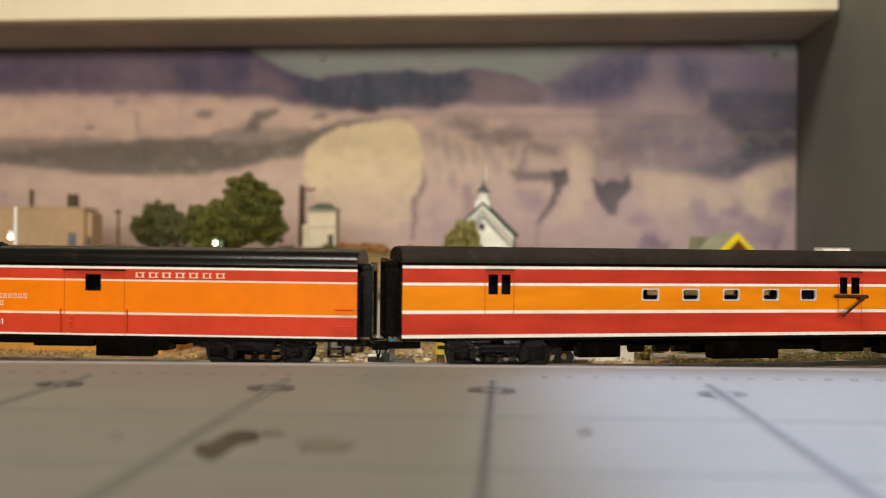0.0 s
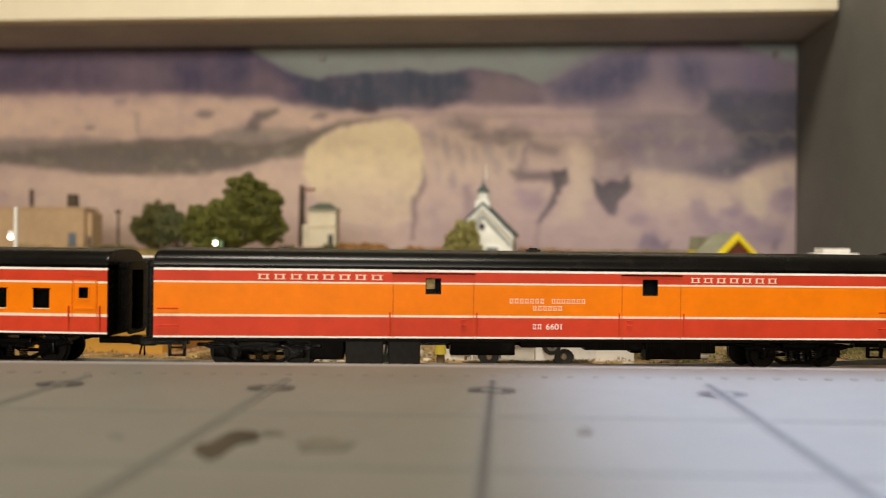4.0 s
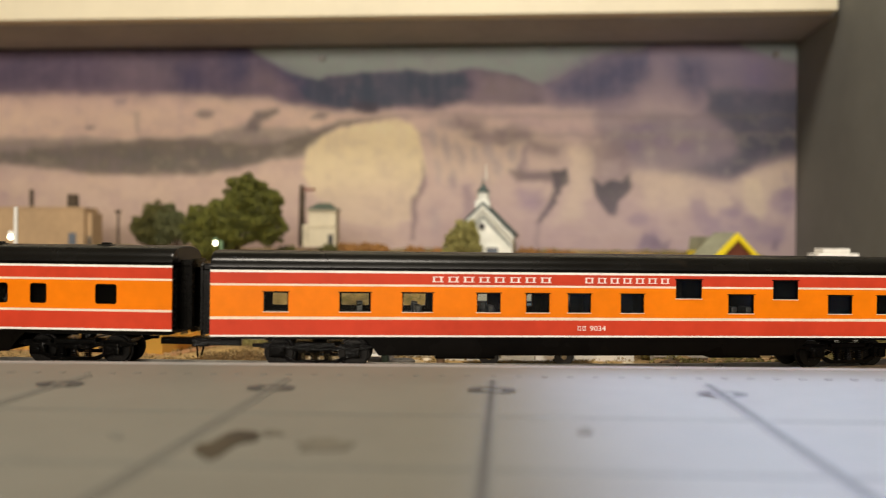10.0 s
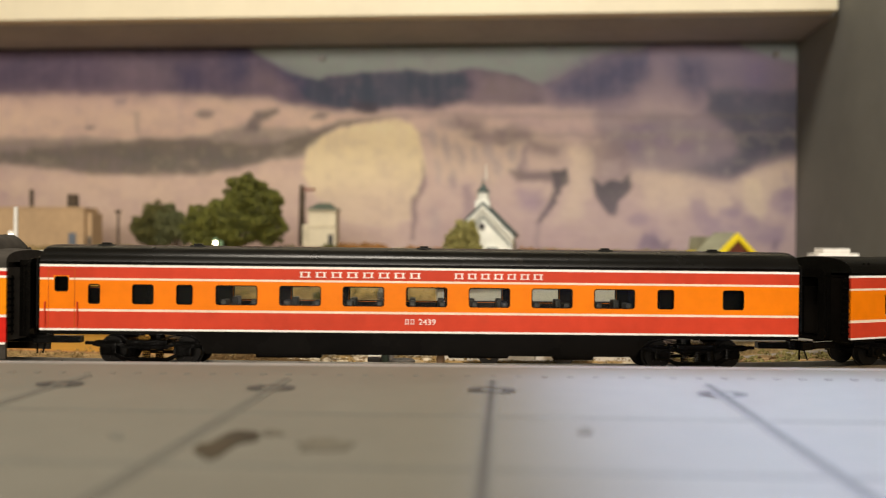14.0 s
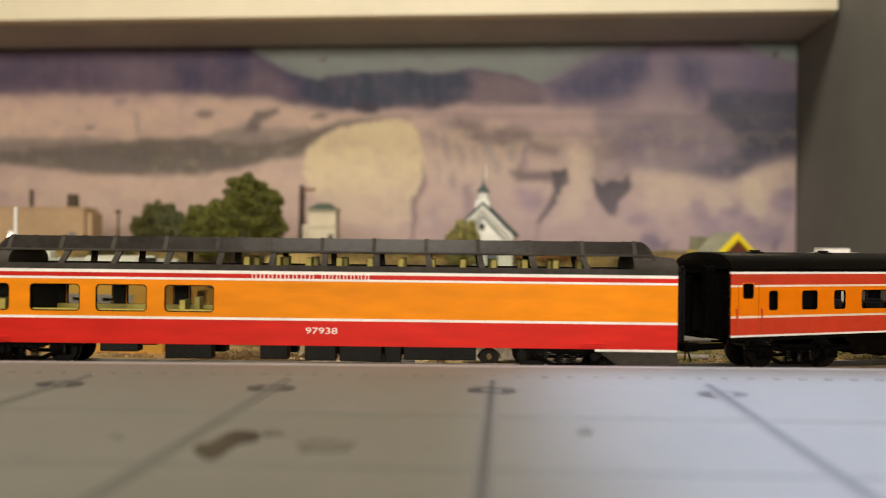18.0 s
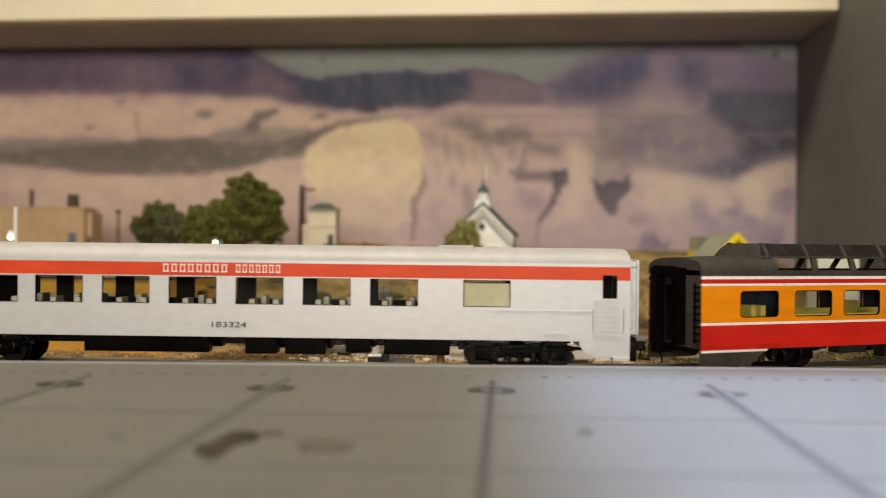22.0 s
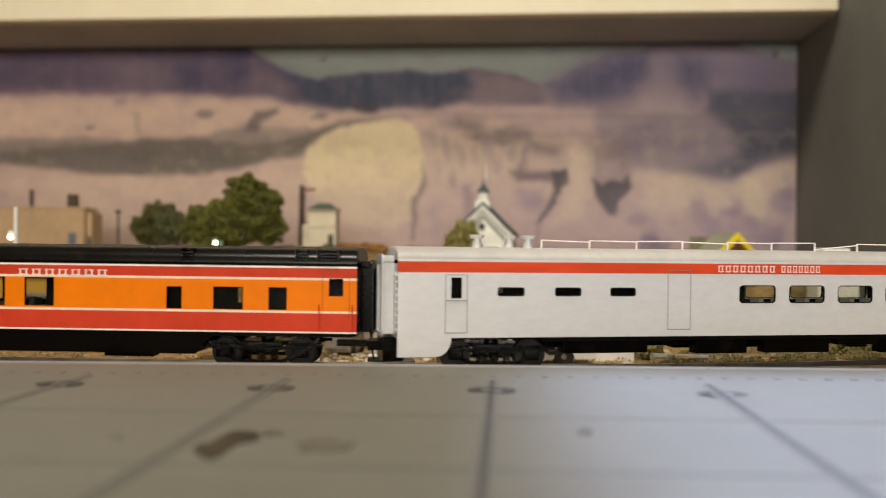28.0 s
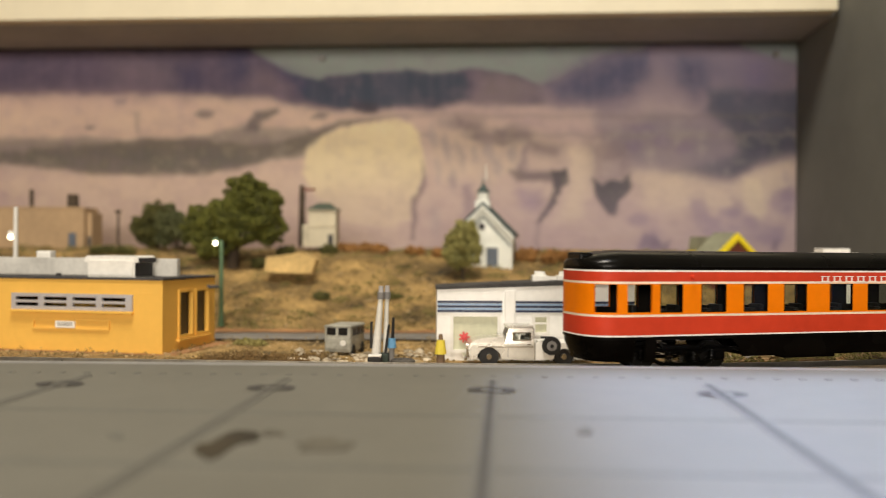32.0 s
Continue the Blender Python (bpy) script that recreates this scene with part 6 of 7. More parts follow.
def clapboards(bm, x0, x1, y, z0, z1, step, out=-1):
    """Lapped boards on a wall that faces the view."""
    n = int((z1 - z0) / step)
    for k in range(n):
        a = z0 + step * k
        v = [bm.verts.new(p) for p in ((x0, y, a), (x1, y, a), (x1, y + out * 0.00008, a), (x0, y + out * 0.00008, a), (x0, y, a + step), (x1, y, a + step))]
        bm.faces.new((v[3], v[2], v[5], v[4])), bm.faces.new((v[0], v[1], v[2], v[3])), bm.faces.new((v[0], v[3], v[4])), bm.faces.new((v[1], v[5], v[2]))


def wall_with(x0, x1, z0, z1, holes, y0, thick):
    """A wall along x with real openings."""
    def path(u, z):
        return [x0, x1] if u is None else ((u, y0), (0, -1))
    return shell([(z0, z1, 0)], holes, path, thick)


# ---------------------------------------------------------------- the village
def station_building():
    b = thing("station_building", "yellow-orange model building with lapped siding and a flat roof", "building", m=pose(-0.1581, 0.5100, GROUND_Z, 0, 0, -12))
    H, L, D = 0.0418, 0.30, 0.065
    front = held("front_wall", wall_with(-L, 0, 0, H, [(-0.0955, -0.0188, 0.0246, 0.0328)], 0, 0.002), YELLOW_SIDING, b)
    bm = bmesh.new()
    for z0, z1 in ((0.0008, 0.0232), (0.0338, H - 0.001)):
        clapboards(bm, -L, -0.0006, 0, z0, z1, 0.0021)
    part("siding", bm, YELLOW_SIDING, b)
    part("back_wall", boxed(-L, 0, D - 0.002, D, 0, H), YELLOW_SIDING, b)
    part("left_wall", boxed(-L, -L + 0.002, 0.002, D - 0.002, 0, H), YELLOW_SIDING, b)
    me = wall_with(0.002, D - 0.002, 0, H, [(0.0190, 0.0345, 0.0085, 0.0345), (0.0395, 0.0550, 0.0085, 0.0345)], 0, 0.002)
    side = held("side_wall", me, YELLOW_SIDING, b)
    side.matrix_basis = pose(0, 0, 0, 0, 0, 90)
    bm = bmesh.new()
    clapboards(bm, 0.001, D - 0.001, 0, 0.0008, 0.0080, 0.0021)
    clapboards(bm, 0.001, D - 0.001, 0, 0.0352, H - 0.001, 0.0021)
    sd = part("siding", bm, YELLOW_SIDING, b)
    sd.matrix_basis = pose(0, 0, 0, 0, 0, 90)
    for y0, y1 in ((0.0190, 0.0345), (0.0395, 0.0550)):
        w = part("window", ring(bmesh.new(), rounded(y0 - 0.0012, y1 + 0.0012, 0.0074, 0.0356, 0.0003), rounded(y0 + 0.0004, y1 - 0.0004, 0.0089, 0.0341, 0.0002), -0.0009, 0.0012), YELLOW_SIDING, b)
        w.matrix_basis = pose(0, 0, 0, 0, 0, 90)
        part("curtain", boxed(y0, y1, 0.0026, 0.0032, 0.0085, 0.0345), paint("dark_brown_blind", (0.085, 0.066, 0.035), 0.6, grain=0.2, scale=90), w, "dark brown blind behind the window")
    sill = part("window_sill", boxed(0.0160, 0.0580, -0.0022, 0.001, 0.0056, 0.0070), YELLOW_SIDING, b)
    sill.matrix_basis = pose(0, 0, 0, 0, 0, 90)
    # the grey slotted vent window
    v = held("vent_window", wall_with(-0.0962, -0.0182, 0.0240, 0.0334, [(-0.0934 + 0.0187 * k, -0.0785 + 0.0187 * k, z, z + 0.0020) for k in range(4) for z in (0.0260, 0.0295)], -0.0012, 0.0020), VENT_GREY, b, "light grey slotted window frame")
    part("vent_sill", boxed(-0.0968, -0.0176, -0.0028, 0.0004, 0.0224, 0.0239, 0.0003), YELLOW_SIDING, b)
    s = part("name_board", ring(bmesh.new(), rounded(-0.0823, -0.0328, 0.0128, 0.0186, 0.0002), rounded(-0.0815, -0.0336, 0.0136, 0.0178, 0.0002), -0.0011, 0.0002), YELLOW_SIDING, b)
    p = part("notice", boxed(-0.0670, -0.0546, -0.0014, 0.0002, 0.0138, 0.0176), OFFWHITE, s, "small white notice")
    bm = bmesh.new()
    for z in (0.0152, 0.0164):
        box(bm, -0.0656, -0.0560, -0.0016, -0.0012, z, z + 0.0005)
    part("notice_bars", bm, SHADE_GREY, p)
    part("roof", boxed(-L, 0.0008, -0.0008, D, H, H + 0.0012), TARPAPER, b)
    part("parapet", boxed(-L, -0.0075, 0.030, 0.034, H + 0.0012, H + 0.0118, 0.0004), paint("worn_white_board", (0.56, 0.545, 0.50), 0.6, grain=0.08, scale=50), b, "white parapet board")
    u = part("roof_unit", prism(bmesh.new(), [(-0.0445, 0), (-0.0145, 0), (-0.0145, 0.0082), (-0.0120, 0.0090), (-0.0125, 0.0114), (-0.0145, 0.0124), (-0.0450, 0.0124), (-0.0465, 0.0114), (-0.0470, 0.0090), (-0.0445, 0.0085)], 0.006, 0.026), OFFWHITE, b, "white rooftop cooling unit")
    u.location = (-0.0065, 0, H + 0.0012)
    part("unit_lid", boxed(-0.0438, -0.0152, 0.0052, 0.0061, H + 0.0022, H + 0.0112, 0.0003), OFFWHITE, u).matrix_basis = pose(0, 0, -H - 0.0012)
    # dark sheets on the white unit's right side and lip stand in for shade
    part("unit_shade_side", boxed(-0.0146, -0.0141, 0.0066, 0.0254, 0.0004, 0.0080), TARPAPER, u, "dark sheet standing in for shade on the unit's side")
    part("unit_shade_rim", boxed(-0.0126, -0.0117, 0.0066, 0.0254, 0.0086, 0.0114, 0.0003), TARPAPER, u)
    part("wall_lamp", rod(bmesh.new(), (0.0, D - 0.010, 0.0360), (0.0075, D - 0.010, 0.0360), 0.0012, 0.0009, 8), TARPAPER, b, "small dark wall lamp")
    c = part("vent_cowl", boxed(-0.1115, -0.1015, 0.042, 0.048, H + 0.0012, H + 0.0158, 0.0008), OFFWHITE, b, "small white roof cowl")
    part("roof_pipe", rod(bmesh.new(), (-0.073, 0.01, H), (-0.073, 0.01, H + 0.003), 0.0016, seg=10), TARPAPER, b)
    part("base", boxed(-L - 0.004, 0.010, -0.004, D + 0.004, -0.004, 0.0003), DIRT_RED, b, "thin brown base")


def plaster_building():
    x, y, z = (-0.3575, 0.9000, 0.0418)
    b = thing("plaster_building", "tan plaster model building with flat roof and chimneys", "building", m=pose(x, y, z - 0.004, 0, 0, -6))
    part("wall", boxed(-0.15, 0, 0, 0.030, 0, 0.0452, 0.0004), BEIGE, b)
    part("roof", boxed(-0.148, -0.002, 0.002, 0.028, 0.0450, 0.0456), TARPAPER, b)
    part("side_porch", boxed(0.0, 0.0052, 0.006, 0.028, 0, 0.040, 0.0004), BEIGE, b)
    part("door", boxed(-0.0160, -0.0082, -0.0010, 0.0005, 0.002, 0.0200, 0.0003), BLUEGREY, b, "blue-grey door")
    part("dark_door", boxed(0.0012, 0.0046, 0.0050, 0.0062, 0.004, 0.0165), TARPAPER, b)
    part("coping", boxed(-0.15, 0.0004, -0.0006, 0.0008, 0.0440, 0.0458), BEIGE, b)
    part("chimney", rod(bmesh.new(), (-0.0640, 0.015, 0.045), (-0.0640, 0.015, 0.064), 0.0022, 0.0020, 10), BARK, b, "dark chimney pipe")
    part("roof_tank", rod(bmesh.new(), (-0.0195, 0.015, 0.045), (-0.0195, 0.015, 0.0590), 0.0058, 0.0054, 14), BARK, b, "dark brown roof tank")


def street_lamp(place, tall, arm, pole_mat, over=0.0):
    t = thing("street_lamp", "model street lamp with a glowing white globe", "street lamp", "street lamps", m=pose(*place))
    part("pole", rod(rod(bmesh.new(), (0, 0, 0), (0, 0, tall + over), 0.0017, 0.0014, 10), (0, 0, 0), (0, 0, 0.008), 0.0024, 0.0018, 10), pole_mat, t)
    part("arm", rod(bmesh.new(), (0, 0, tall - 0.001), (arm, 0, tall + 0.0016), 0.0006, 0.0006, 8), pole_mat, t)
    bm = bmesh.new()
    bmesh.ops.create_uvsphere(bm, u_segments=14, v_segments=9, radius=0.0019, matrix=pose(arm, 0, tall - 0.0018))
    part("globe", bm, LAMPGLOW, t, "glowing warm white globe", smooth=True)
    part("shade", rod(bmesh.new(), (arm, 0, tall + 0.0002), (arm, 0, tall + 0.0022), 0.0024, 0.0010, 12), pole_mat, t)


def water_tower():
    x, y, z = (-0.1150, 0.8600, 0.0494)
    t = thing("white_tower_house", "small white square tower house with a green hipped roof", "building", m=pose(x, y, z - 0.004))
    part("wall", boxed(-0.0134, 0.0130, 0, 0.028, 0, 0.0356, 0.0003), TOWER_CREAM, t)
    bm = bmesh.new()
    v = [bm.verts.new(p) for p in ((-0.0152, -0.002, 0.0355), (0.0148, -0.002, 0.0355), (0.0148, 0.030, 0.0355), (-0.0152, 0.030, 0.0355), (-0.006, 0.012, 0.0424), (0.006, 0.012, 0.0424))]
    for q in ((0, 1, 5, 4), (1, 2, 5), (2, 3, 4, 5), (3, 0, 4), (3, 2, 1, 0)):
        bm.faces.new([v[i] for i in q])
    part("roof", bm, TOWER_GREEN, t)
    part("cornice", boxed(-0.0142, 0.0138, -0.0010, 0.029, 0.0338, 0.0354), TOWER_CREAM, t)
    part("door", boxed(0.0055, 0.0105, -0.0008, 0.0004, 0.001, 0.012), TARPAPER, t)
    part("lean_to", boxed(-0.0190, -0.0139, 0.002, 0.020, 0, 0.0215, 0.0003), TOWER_CREAM, t)
    part("belt_course", boxed(-0.0140, 0.0136, -0.0008, 0.0004, 0.0195, 0.0208), TOWER_CREAM, t)
    x, y, z = (-0.1375, 0.8800, 0.0493)
    s = thing("signal_post", "dark semaphore post with a dull red arm", "signal", m=pose(x, y, z - 0.004))
    part("post", rod(bmesh.new(), (0, 0, 0), (0, 0, 0.0600), 0.0036, 0.0024, 8), BARK, s)
    part("signal_arm", boxed(0.0005, 0.0130, -0.0012, -0.0006, 0.0545, 0.0570, 0.0002), MAROON, s, "dull red signal arm")
    part("signal_case", boxed(-0.0025, 0.0030, -0.002, 0.002, 0.045, 0.053, 0.0004), BARK, s)
    x, y, z = (-0.3306, 0.9200, 0.0470)
    p = thing("telegraph_post", "thin grey post with a small crossbar", "post", m=pose(x, y, z))
    part("post", rod(bmesh.new(), (0, 0, -0.004), (0, 0, 0.034), 0.0014, 0.0011, 8), BARK, p)
    part("crossbar", boxed(-0.0030, 0.0030, -0.0005, 0.0005, 0.031, 0.0345), BARK, p)


def church():
    x, y, z = (0.0611, 0.8000, 0.0283)
    c = thing("church", "small white clapboard church with green trim and steeple", "church", m=pose(x, y, z + 0.002, 0, 0, -8))
    W, E, R = 0.0520, 0.0285, 0.0545
    bm = bmesh.new()
    prism(bm, [(-W, -0.003), (0, -0.003), (0, E), (-W / 2, R), (-W, E)], 0, 0.060)
    part("wall", bm, CHURCH, c)
    first = part("board", boxed(-W + 0.001, -0.001, -0.0003, 0.0002, 0.001, 0.0024), CHURCH, c)
    for k in range(1, 14):
        again(first, c, pose(0, 0, 0.002 * k))
    for s in (-1, 1):
        m = -W / 2
        pts = [(m, R + 0.0022), (m, R - 0.0004), (m + s * (W / 2 + 0.0022), E - 0.0028), (m + s * (W / 2 + 0.0022), E - 0.0002)]
        part("roof_slope", prism(bmesh.new(), pts, -0.004, 0.062), SLATE, c, "dark green roof slope")
        pts = [(m, R - 0.0012), (m, R - 0.0042), (m + s * (W / 2 + 0.0018), E - 0.0066), (m + s * (W / 2 + 0.0018), E - 0.0036)]
        part("barge_board", prism(bmesh.new(), pts, -0.0046, -0.0006), CHURCH, c)
        pts = [(m, R - 0.0105), (m, R - 0.0120), (m + s * (W / 2 - 0.001), E - 0.0125), (m + s * (W / 2 - 0.001), E - 0.0110)]
        part("trim", prism(bmesh.new(), pts, -0.0012, 0.0004), SLATE, c, "dark green trim line")
    d = part("door", boxed(-0.0225, -0.0125, -0.0012, 0.0004, -0.001, 0.0155, 0.0003), BLUEGREY, c, "blue-grey church door")
    part("lintel", boxed(-0.0235, -0.0115, -0.0018, 0.0004, 0.0156, 0.0170), CHURCH, d)
    part("gable_vent", rod(bmesh.new(), (-W / 2 - 0.001, -0.0012, 0.0345), (-W / 2 - 0.001, 0.0004, 0.0345), 0.0030, seg=12), TARPAPER, c)
    st = part("belfry", rod(boxed(-W / 2 - 0.0075, -W / 2 + 0.0055, 0.004, 0.017, R - 0.005, R + 0.0030, 0.0003), (-W / 2 - 0.001, 0.0105, R + 0.003), (-W / 2 - 0.001, 0.0105, R + 0.0105), 0.0056, 0.0056, 8), CHURCH, c, "white belfry")
    part("spire", rod(rod(bmesh.new(), (-W / 2 - 0.001, 0.0105, R + 0.0105), (-W / 2 - 0.001, 0.0105, R + 0.0185), 0.0064, 0.0010, 8), (-W / 2 - 0.001, 0.0105, R + 0.018), (-W / 2 - 0.001, 0.0105, R + 0.023), 0.0008, 0.0005, 6), SLATE, st, "green spire")
    part("finial", rod(bmesh.new(), (-W / 2 + 0.0015, 0.0105, R + 0.022), (-W / 2 + 0.0015, 0.0105, R + 0.036), 0.0006, 0.0004, 6), CHURCH, st)


def yellow_house():
    x, y, z = (0.2466, 0.7600, 0.0410)
    h = thing("yellow_house", "yellow gabled house with a grey-green shingle roof", "house", m=pose(x, y, 0, 0, 0, 20))
    apex, eave, w = 0.0595, 0.0410, 0.0215
    part("wall", prism(bmesh.new(), [(-w, -0.008), (w, -0.008), (w, eave), (0, apex - 0.004), (-w, eave)], 0.001, 0.028), MAROON, h, "maroon gable boards")
    for s in (-1, 1):
        pts = [(0, apex), (0, apex - 0.0055), (s * (w + 0.003), eave - 0.0085), (s * (w + 0.003), eave - 0.003)]
        part("barge_board", prism(bmesh.new(), pts, -0.003, 0.0005), BRIGHT_YELLOW, h, "bright yellow barge board")
        pts = [(0, apex + 0.0008), (0, apex - 0.0010), (s * (w + 0.004), eave - 0.0050), (s * (w + 0.004), eave - 0.0032)]
        part("roof_slope", prism(bmesh.new(), pts, 0.0008, 0.030), ROOF_GREEN, h)
    part("front_board", boxed(-w, w, -0.0016, 0.0008, -0.006, 0.006), BRIGHT_YELLOW, h)
    x, y, z = (0.2420, 0.8000, 0.0415)
    s = thing("shed", "low house with a grey-green shingle roof and yellow edge", "house", m=pose(x, y, 0, 0, 0, 10))
    e = z
    part("wall", boxed(-0.010, 0.026, 0, 0.03, -0.008, e + 0.001), MAROON, s)
    part("roof_slope", prism(bmesh.new(), [(-0.012, e), (-0.010, e + 0.0155), (0.026, e + 0.0155), (0.028, e)], -0.002, 0.032), ROOF_GREEN, s)
    part("roof_edge", boxed(-0.0135, -0.0112, -0.0024, 0.030, e - 0.004, e + 0.003), BRIGHT_YELLOW, s)
    x, y, z = (0.2700, 0.6200, 0.0438)
    c = thing("white_trailer", "small cream-white trailer roof with a raised lid", "trailer", m=pose(x, y, GROUND_Z))
    part("body", boxed(-0.0125, 0.0160, 0, 0.020, 0.004, z - GROUND_Z, 0.0012), OFFWHITE, c)
    part("lid", boxed(-0.0085, 0.0105, 0.002, 0.018, z - GROUND_Z, z - GROUND_Z + 0.0034, 0.0010), OFFWHITE, c)
    for q in (-0.008, 0.010):
        part("wheel", rod(bmesh.new(), (q, -0.001, 0.004), (q, 0.002, 0.004), 0.004, seg=14), TYRE, c)


def diner():
    d = thing("diner", "white model diner with three navy stripes and a flat dark roof", "building", m=pose(-0.0031, 0.492, GROUND_Z, 0, 0, 1.2))
    H, L, D = 0.0386, 0.108, 0.034
    held("front_wall", wall_with(0, L, 0, H, [(0.0085, 0.0335, 0.0055, 0.0245), (0.0530, 0.0605, 0.0150, 0.0245), (0.0725, 0.0800, 0.0150, 0.0245)], 0, 0.002), DINER_WHITE, d)
    part("back_wall", boxed(0, L, D - 0.002, D, 0, H), DINER_WHITE, d)
    part("left_wall", boxed(0, 0.002, 0.002, D - 0.002, 0, H), DINER_WHITE, d)
    part("right_wall", boxed(L - 0.002, L, 0.002, D - 0.002, 0, H), DINER_WHITE, d)
    part("upper_wall", prism(bmesh.new(), [(0, H), (L, H), (L, 0.0427)], 0.0, D), DINER_WHITE, d)
    part("roof", prism(bmesh.new(), [(-0.0006, 0.0387), (L, 0.0428), (L, 0.0458), (-0.0006, 0.0402)], -0.0008, D), TARPAPER, d, "dark flat roof sloping to one side")
    part("pillar", boxed(0.0370, 0.0425, -0.0022, 0.0002, 0, H, 0.0004), DINER_WHITE, d)
    for k in range(3):
        z = 0.0264 + 0.0025 * k
        for a, b in ((0.0003, 0.0355), (0.0430, L)):
            part("stripe", boxed(a, b, -0.0006, 0.0002, z, z + 0.0012), NAVY, d, "navy blue stripe")
    for z in (0.0275, 0.0300):
        for a, b in ((0.0003, 0.0355), (0.0430, L)):
            part("stripe", boxed(a, b, -0.0004, 0.0002, z + 0.0002, z + 0.0012), PALE_BLUE, d, "pale blue stripe")
    w = part("window", ring(bmesh.new(), rounded(0.0073, 0.0347, 0.0043, 0.0256, 0.0003), rounded(0.0090, 0.0330, 0.0060, 0.0240, 0.0002), -0.0010, 0.0006), OFFWHITE, d)
    part("pane", boxed(0.0085, 0.0335, 0.0008, 0.0014, 0.0055, 0.0245), PALE_GREEN, w, "pale green window panel")
    bm = bmesh.new()
    for k in range(7):
        a = 2 * math.pi * k / 7
        rod(bm, (0.0150, -0.0006, 0.0128), (0.0150 + 0.0030 * math.cos(a), -0.0006, 0.0128 + 0.0030 * math.sin(a)), 0.0008, 0.0005, 6)
    part("red_emblem", bm, SIGN_RED, w, "red star-shaped emblem")
    for x in (0.0530, 0.0725):
        w = part("window", ring(bmesh.new(), rounded(x - 0.0010, x + 0.0085, 0.0140, 0.0254, 0.0002), rounded(x + 0.0006, x + 0.0069, 0.0156, 0.0239, 0.0002), -0.0010, 0.0006), OFFWHITE, d)
        part("pane", boxed(x, x + 0.0075, 0.0008, 0.0014, 0.0150, 0.0245), PALE_GREEN, w)
        part("meeting_rail", boxed(x + 0.0004, x + 0.0071, -0.0006, 0.0006, 0.0200, 0.0210), OFFWHITE, w)
    for x in (0.058, 0.072):
        v = part("roof_fan", rod(boxed(x - 0.0045, x + 0.0045, 0.012, 0.020, 0.0424, 0.0462, 0.0004), (x, 0.016, 0.0462), (x, 0.016, 0.0484), 0.0034, 0.0030, 12), OFFWHITE, d, "white roof fan")
    part("roof_duct", boxed(0.062, 0.068, 0.0145, 0.0175, 0.0424, 0.0456), OFFWHITE, d)


def pickup():
    t = thing("service_truck", "silver-gold model pickup with white service body and side spare wheel", "truck", m=pose(0.0135, 0.468, GROUND_Z + 0.0002, 0, 0, 3))
    y0, y1 = 0.0, 0.0195
    # lower body with wheel arches, bonnet and cab
    def arch(cx, r, n=8):
        return [(cx - r * math.cos(math.pi * k / n), 0.0035 + r * math.sin(math.pi * k / n)) for k in range(n + 1)]
    side = [(0.0008, 0.0035)] + arch(0.0108, 0.0064) + [(0.0345, 0.0030), (0.0345, 0.0118), (0.0010, 0.0118), (0.0, 0.0098)]
    bm = prism(bmesh.new(), side, y0, y1)
    bmesh.ops.bevel(bm, geom=[e for e in bm.edges if abs(e.verts[0].co.y - e.verts[1].co.y) < 1e-6 and min(v.co.z for v in e.verts) > 0.0095], offset=0.0009, segments=2, affect="EDGES")
    body = part("body", bm, GOLDSILVER, t, smooth=True)
    bm = prism(bmesh.new(), [(0.0015, 0.0116), (0.0190, 0.0116), (0.0190, 0.0150), (0.0080, 0.0145), (0.0040, 0.0136), (0.0018, 0.0124)], y0 + 0.0015, y1 - 0.0015)
    part("bonnet", bm, GOLDSILVER, t)
    cab = held("cab", shell([(0.0116, 0.0195, 0)], [(0.0235, 0.0262, 0.0135, 0.0172), (0.0268, 0.0322, 0.0135, 0.0172)], lambda u, z: [0.0190, 0.0340] if u is None else ((u + 0.0018 * max(0, (z - 0.0125) / 0.006) * (1 if u < 0.02 else 0), y0 + 0.0006 + 0.0012 * max(0, (z - 0.0120) / 0.007)), (0, -1)), 0.0008), GOLDSILVER, t)
    far = held("cab_far_side", shell([(0.0116, 0.0195, 0)], [(0.0235, 0.0262, 0.0135, 0.0172), (0.0268, 0.0322, 0.0135, 0.0172)], lambda u, z: [0.0190, 0.0340] if u is None else ((u + 0.0018 * max(0, (z - 0.0125) / 0.006) * (1 if u < 0.02 else 0), y1 - 0.0006 - 0.0012 * max(0, (z - 0.0120) / 0.007)), (0, 1)), 0.0008), GOLDSILVER, t)
    bm = boxed(0.0203, 0.0342, y0 + 0.0020, y1 - 0.0020, 0.0192, 0.0209, 0.0007)
    box(bm, 0.0335, 0.0345, y0 + 0.001, y1 - 0.001, 0.0116, 0.0196)
    part("cab_roof", bm, GOLDSILVER, t)
    part("window_trim", ring(bmesh.new(), rounded(0.0230, 0.0327, 0.0131, 0.0176, 0.0005), rounded(0.0238, 0.0319, 0.0138, 0.0170, 0.0003), y0 + 0.0002, y0 + 0.0012), CHROME, t)
    g = part("window_glass", boxed(0.0232, 0.0325, y0 + 0.0018, y0 + 0.0021, 0.0132, 0.0175), GLASS, t)
    part("cab_seat", boxed(0.0296, 0.0330, 0.003, 0.0165, 0.0110, 0.0148, 0.0004), SHADE_GREY, t)
    part("grille", boxed(-0.0009, 0.0006, y0 + 0.002, y1 - 0.002, 0.0045, 0.0105, 0.0004), CHROME, t)
    part("bumper", boxed(-0.0022, -0.0006, y0 - 0.0004, y1 + 0.0004, 0.0030, 0.0050, 0.0005), CHROME, t)
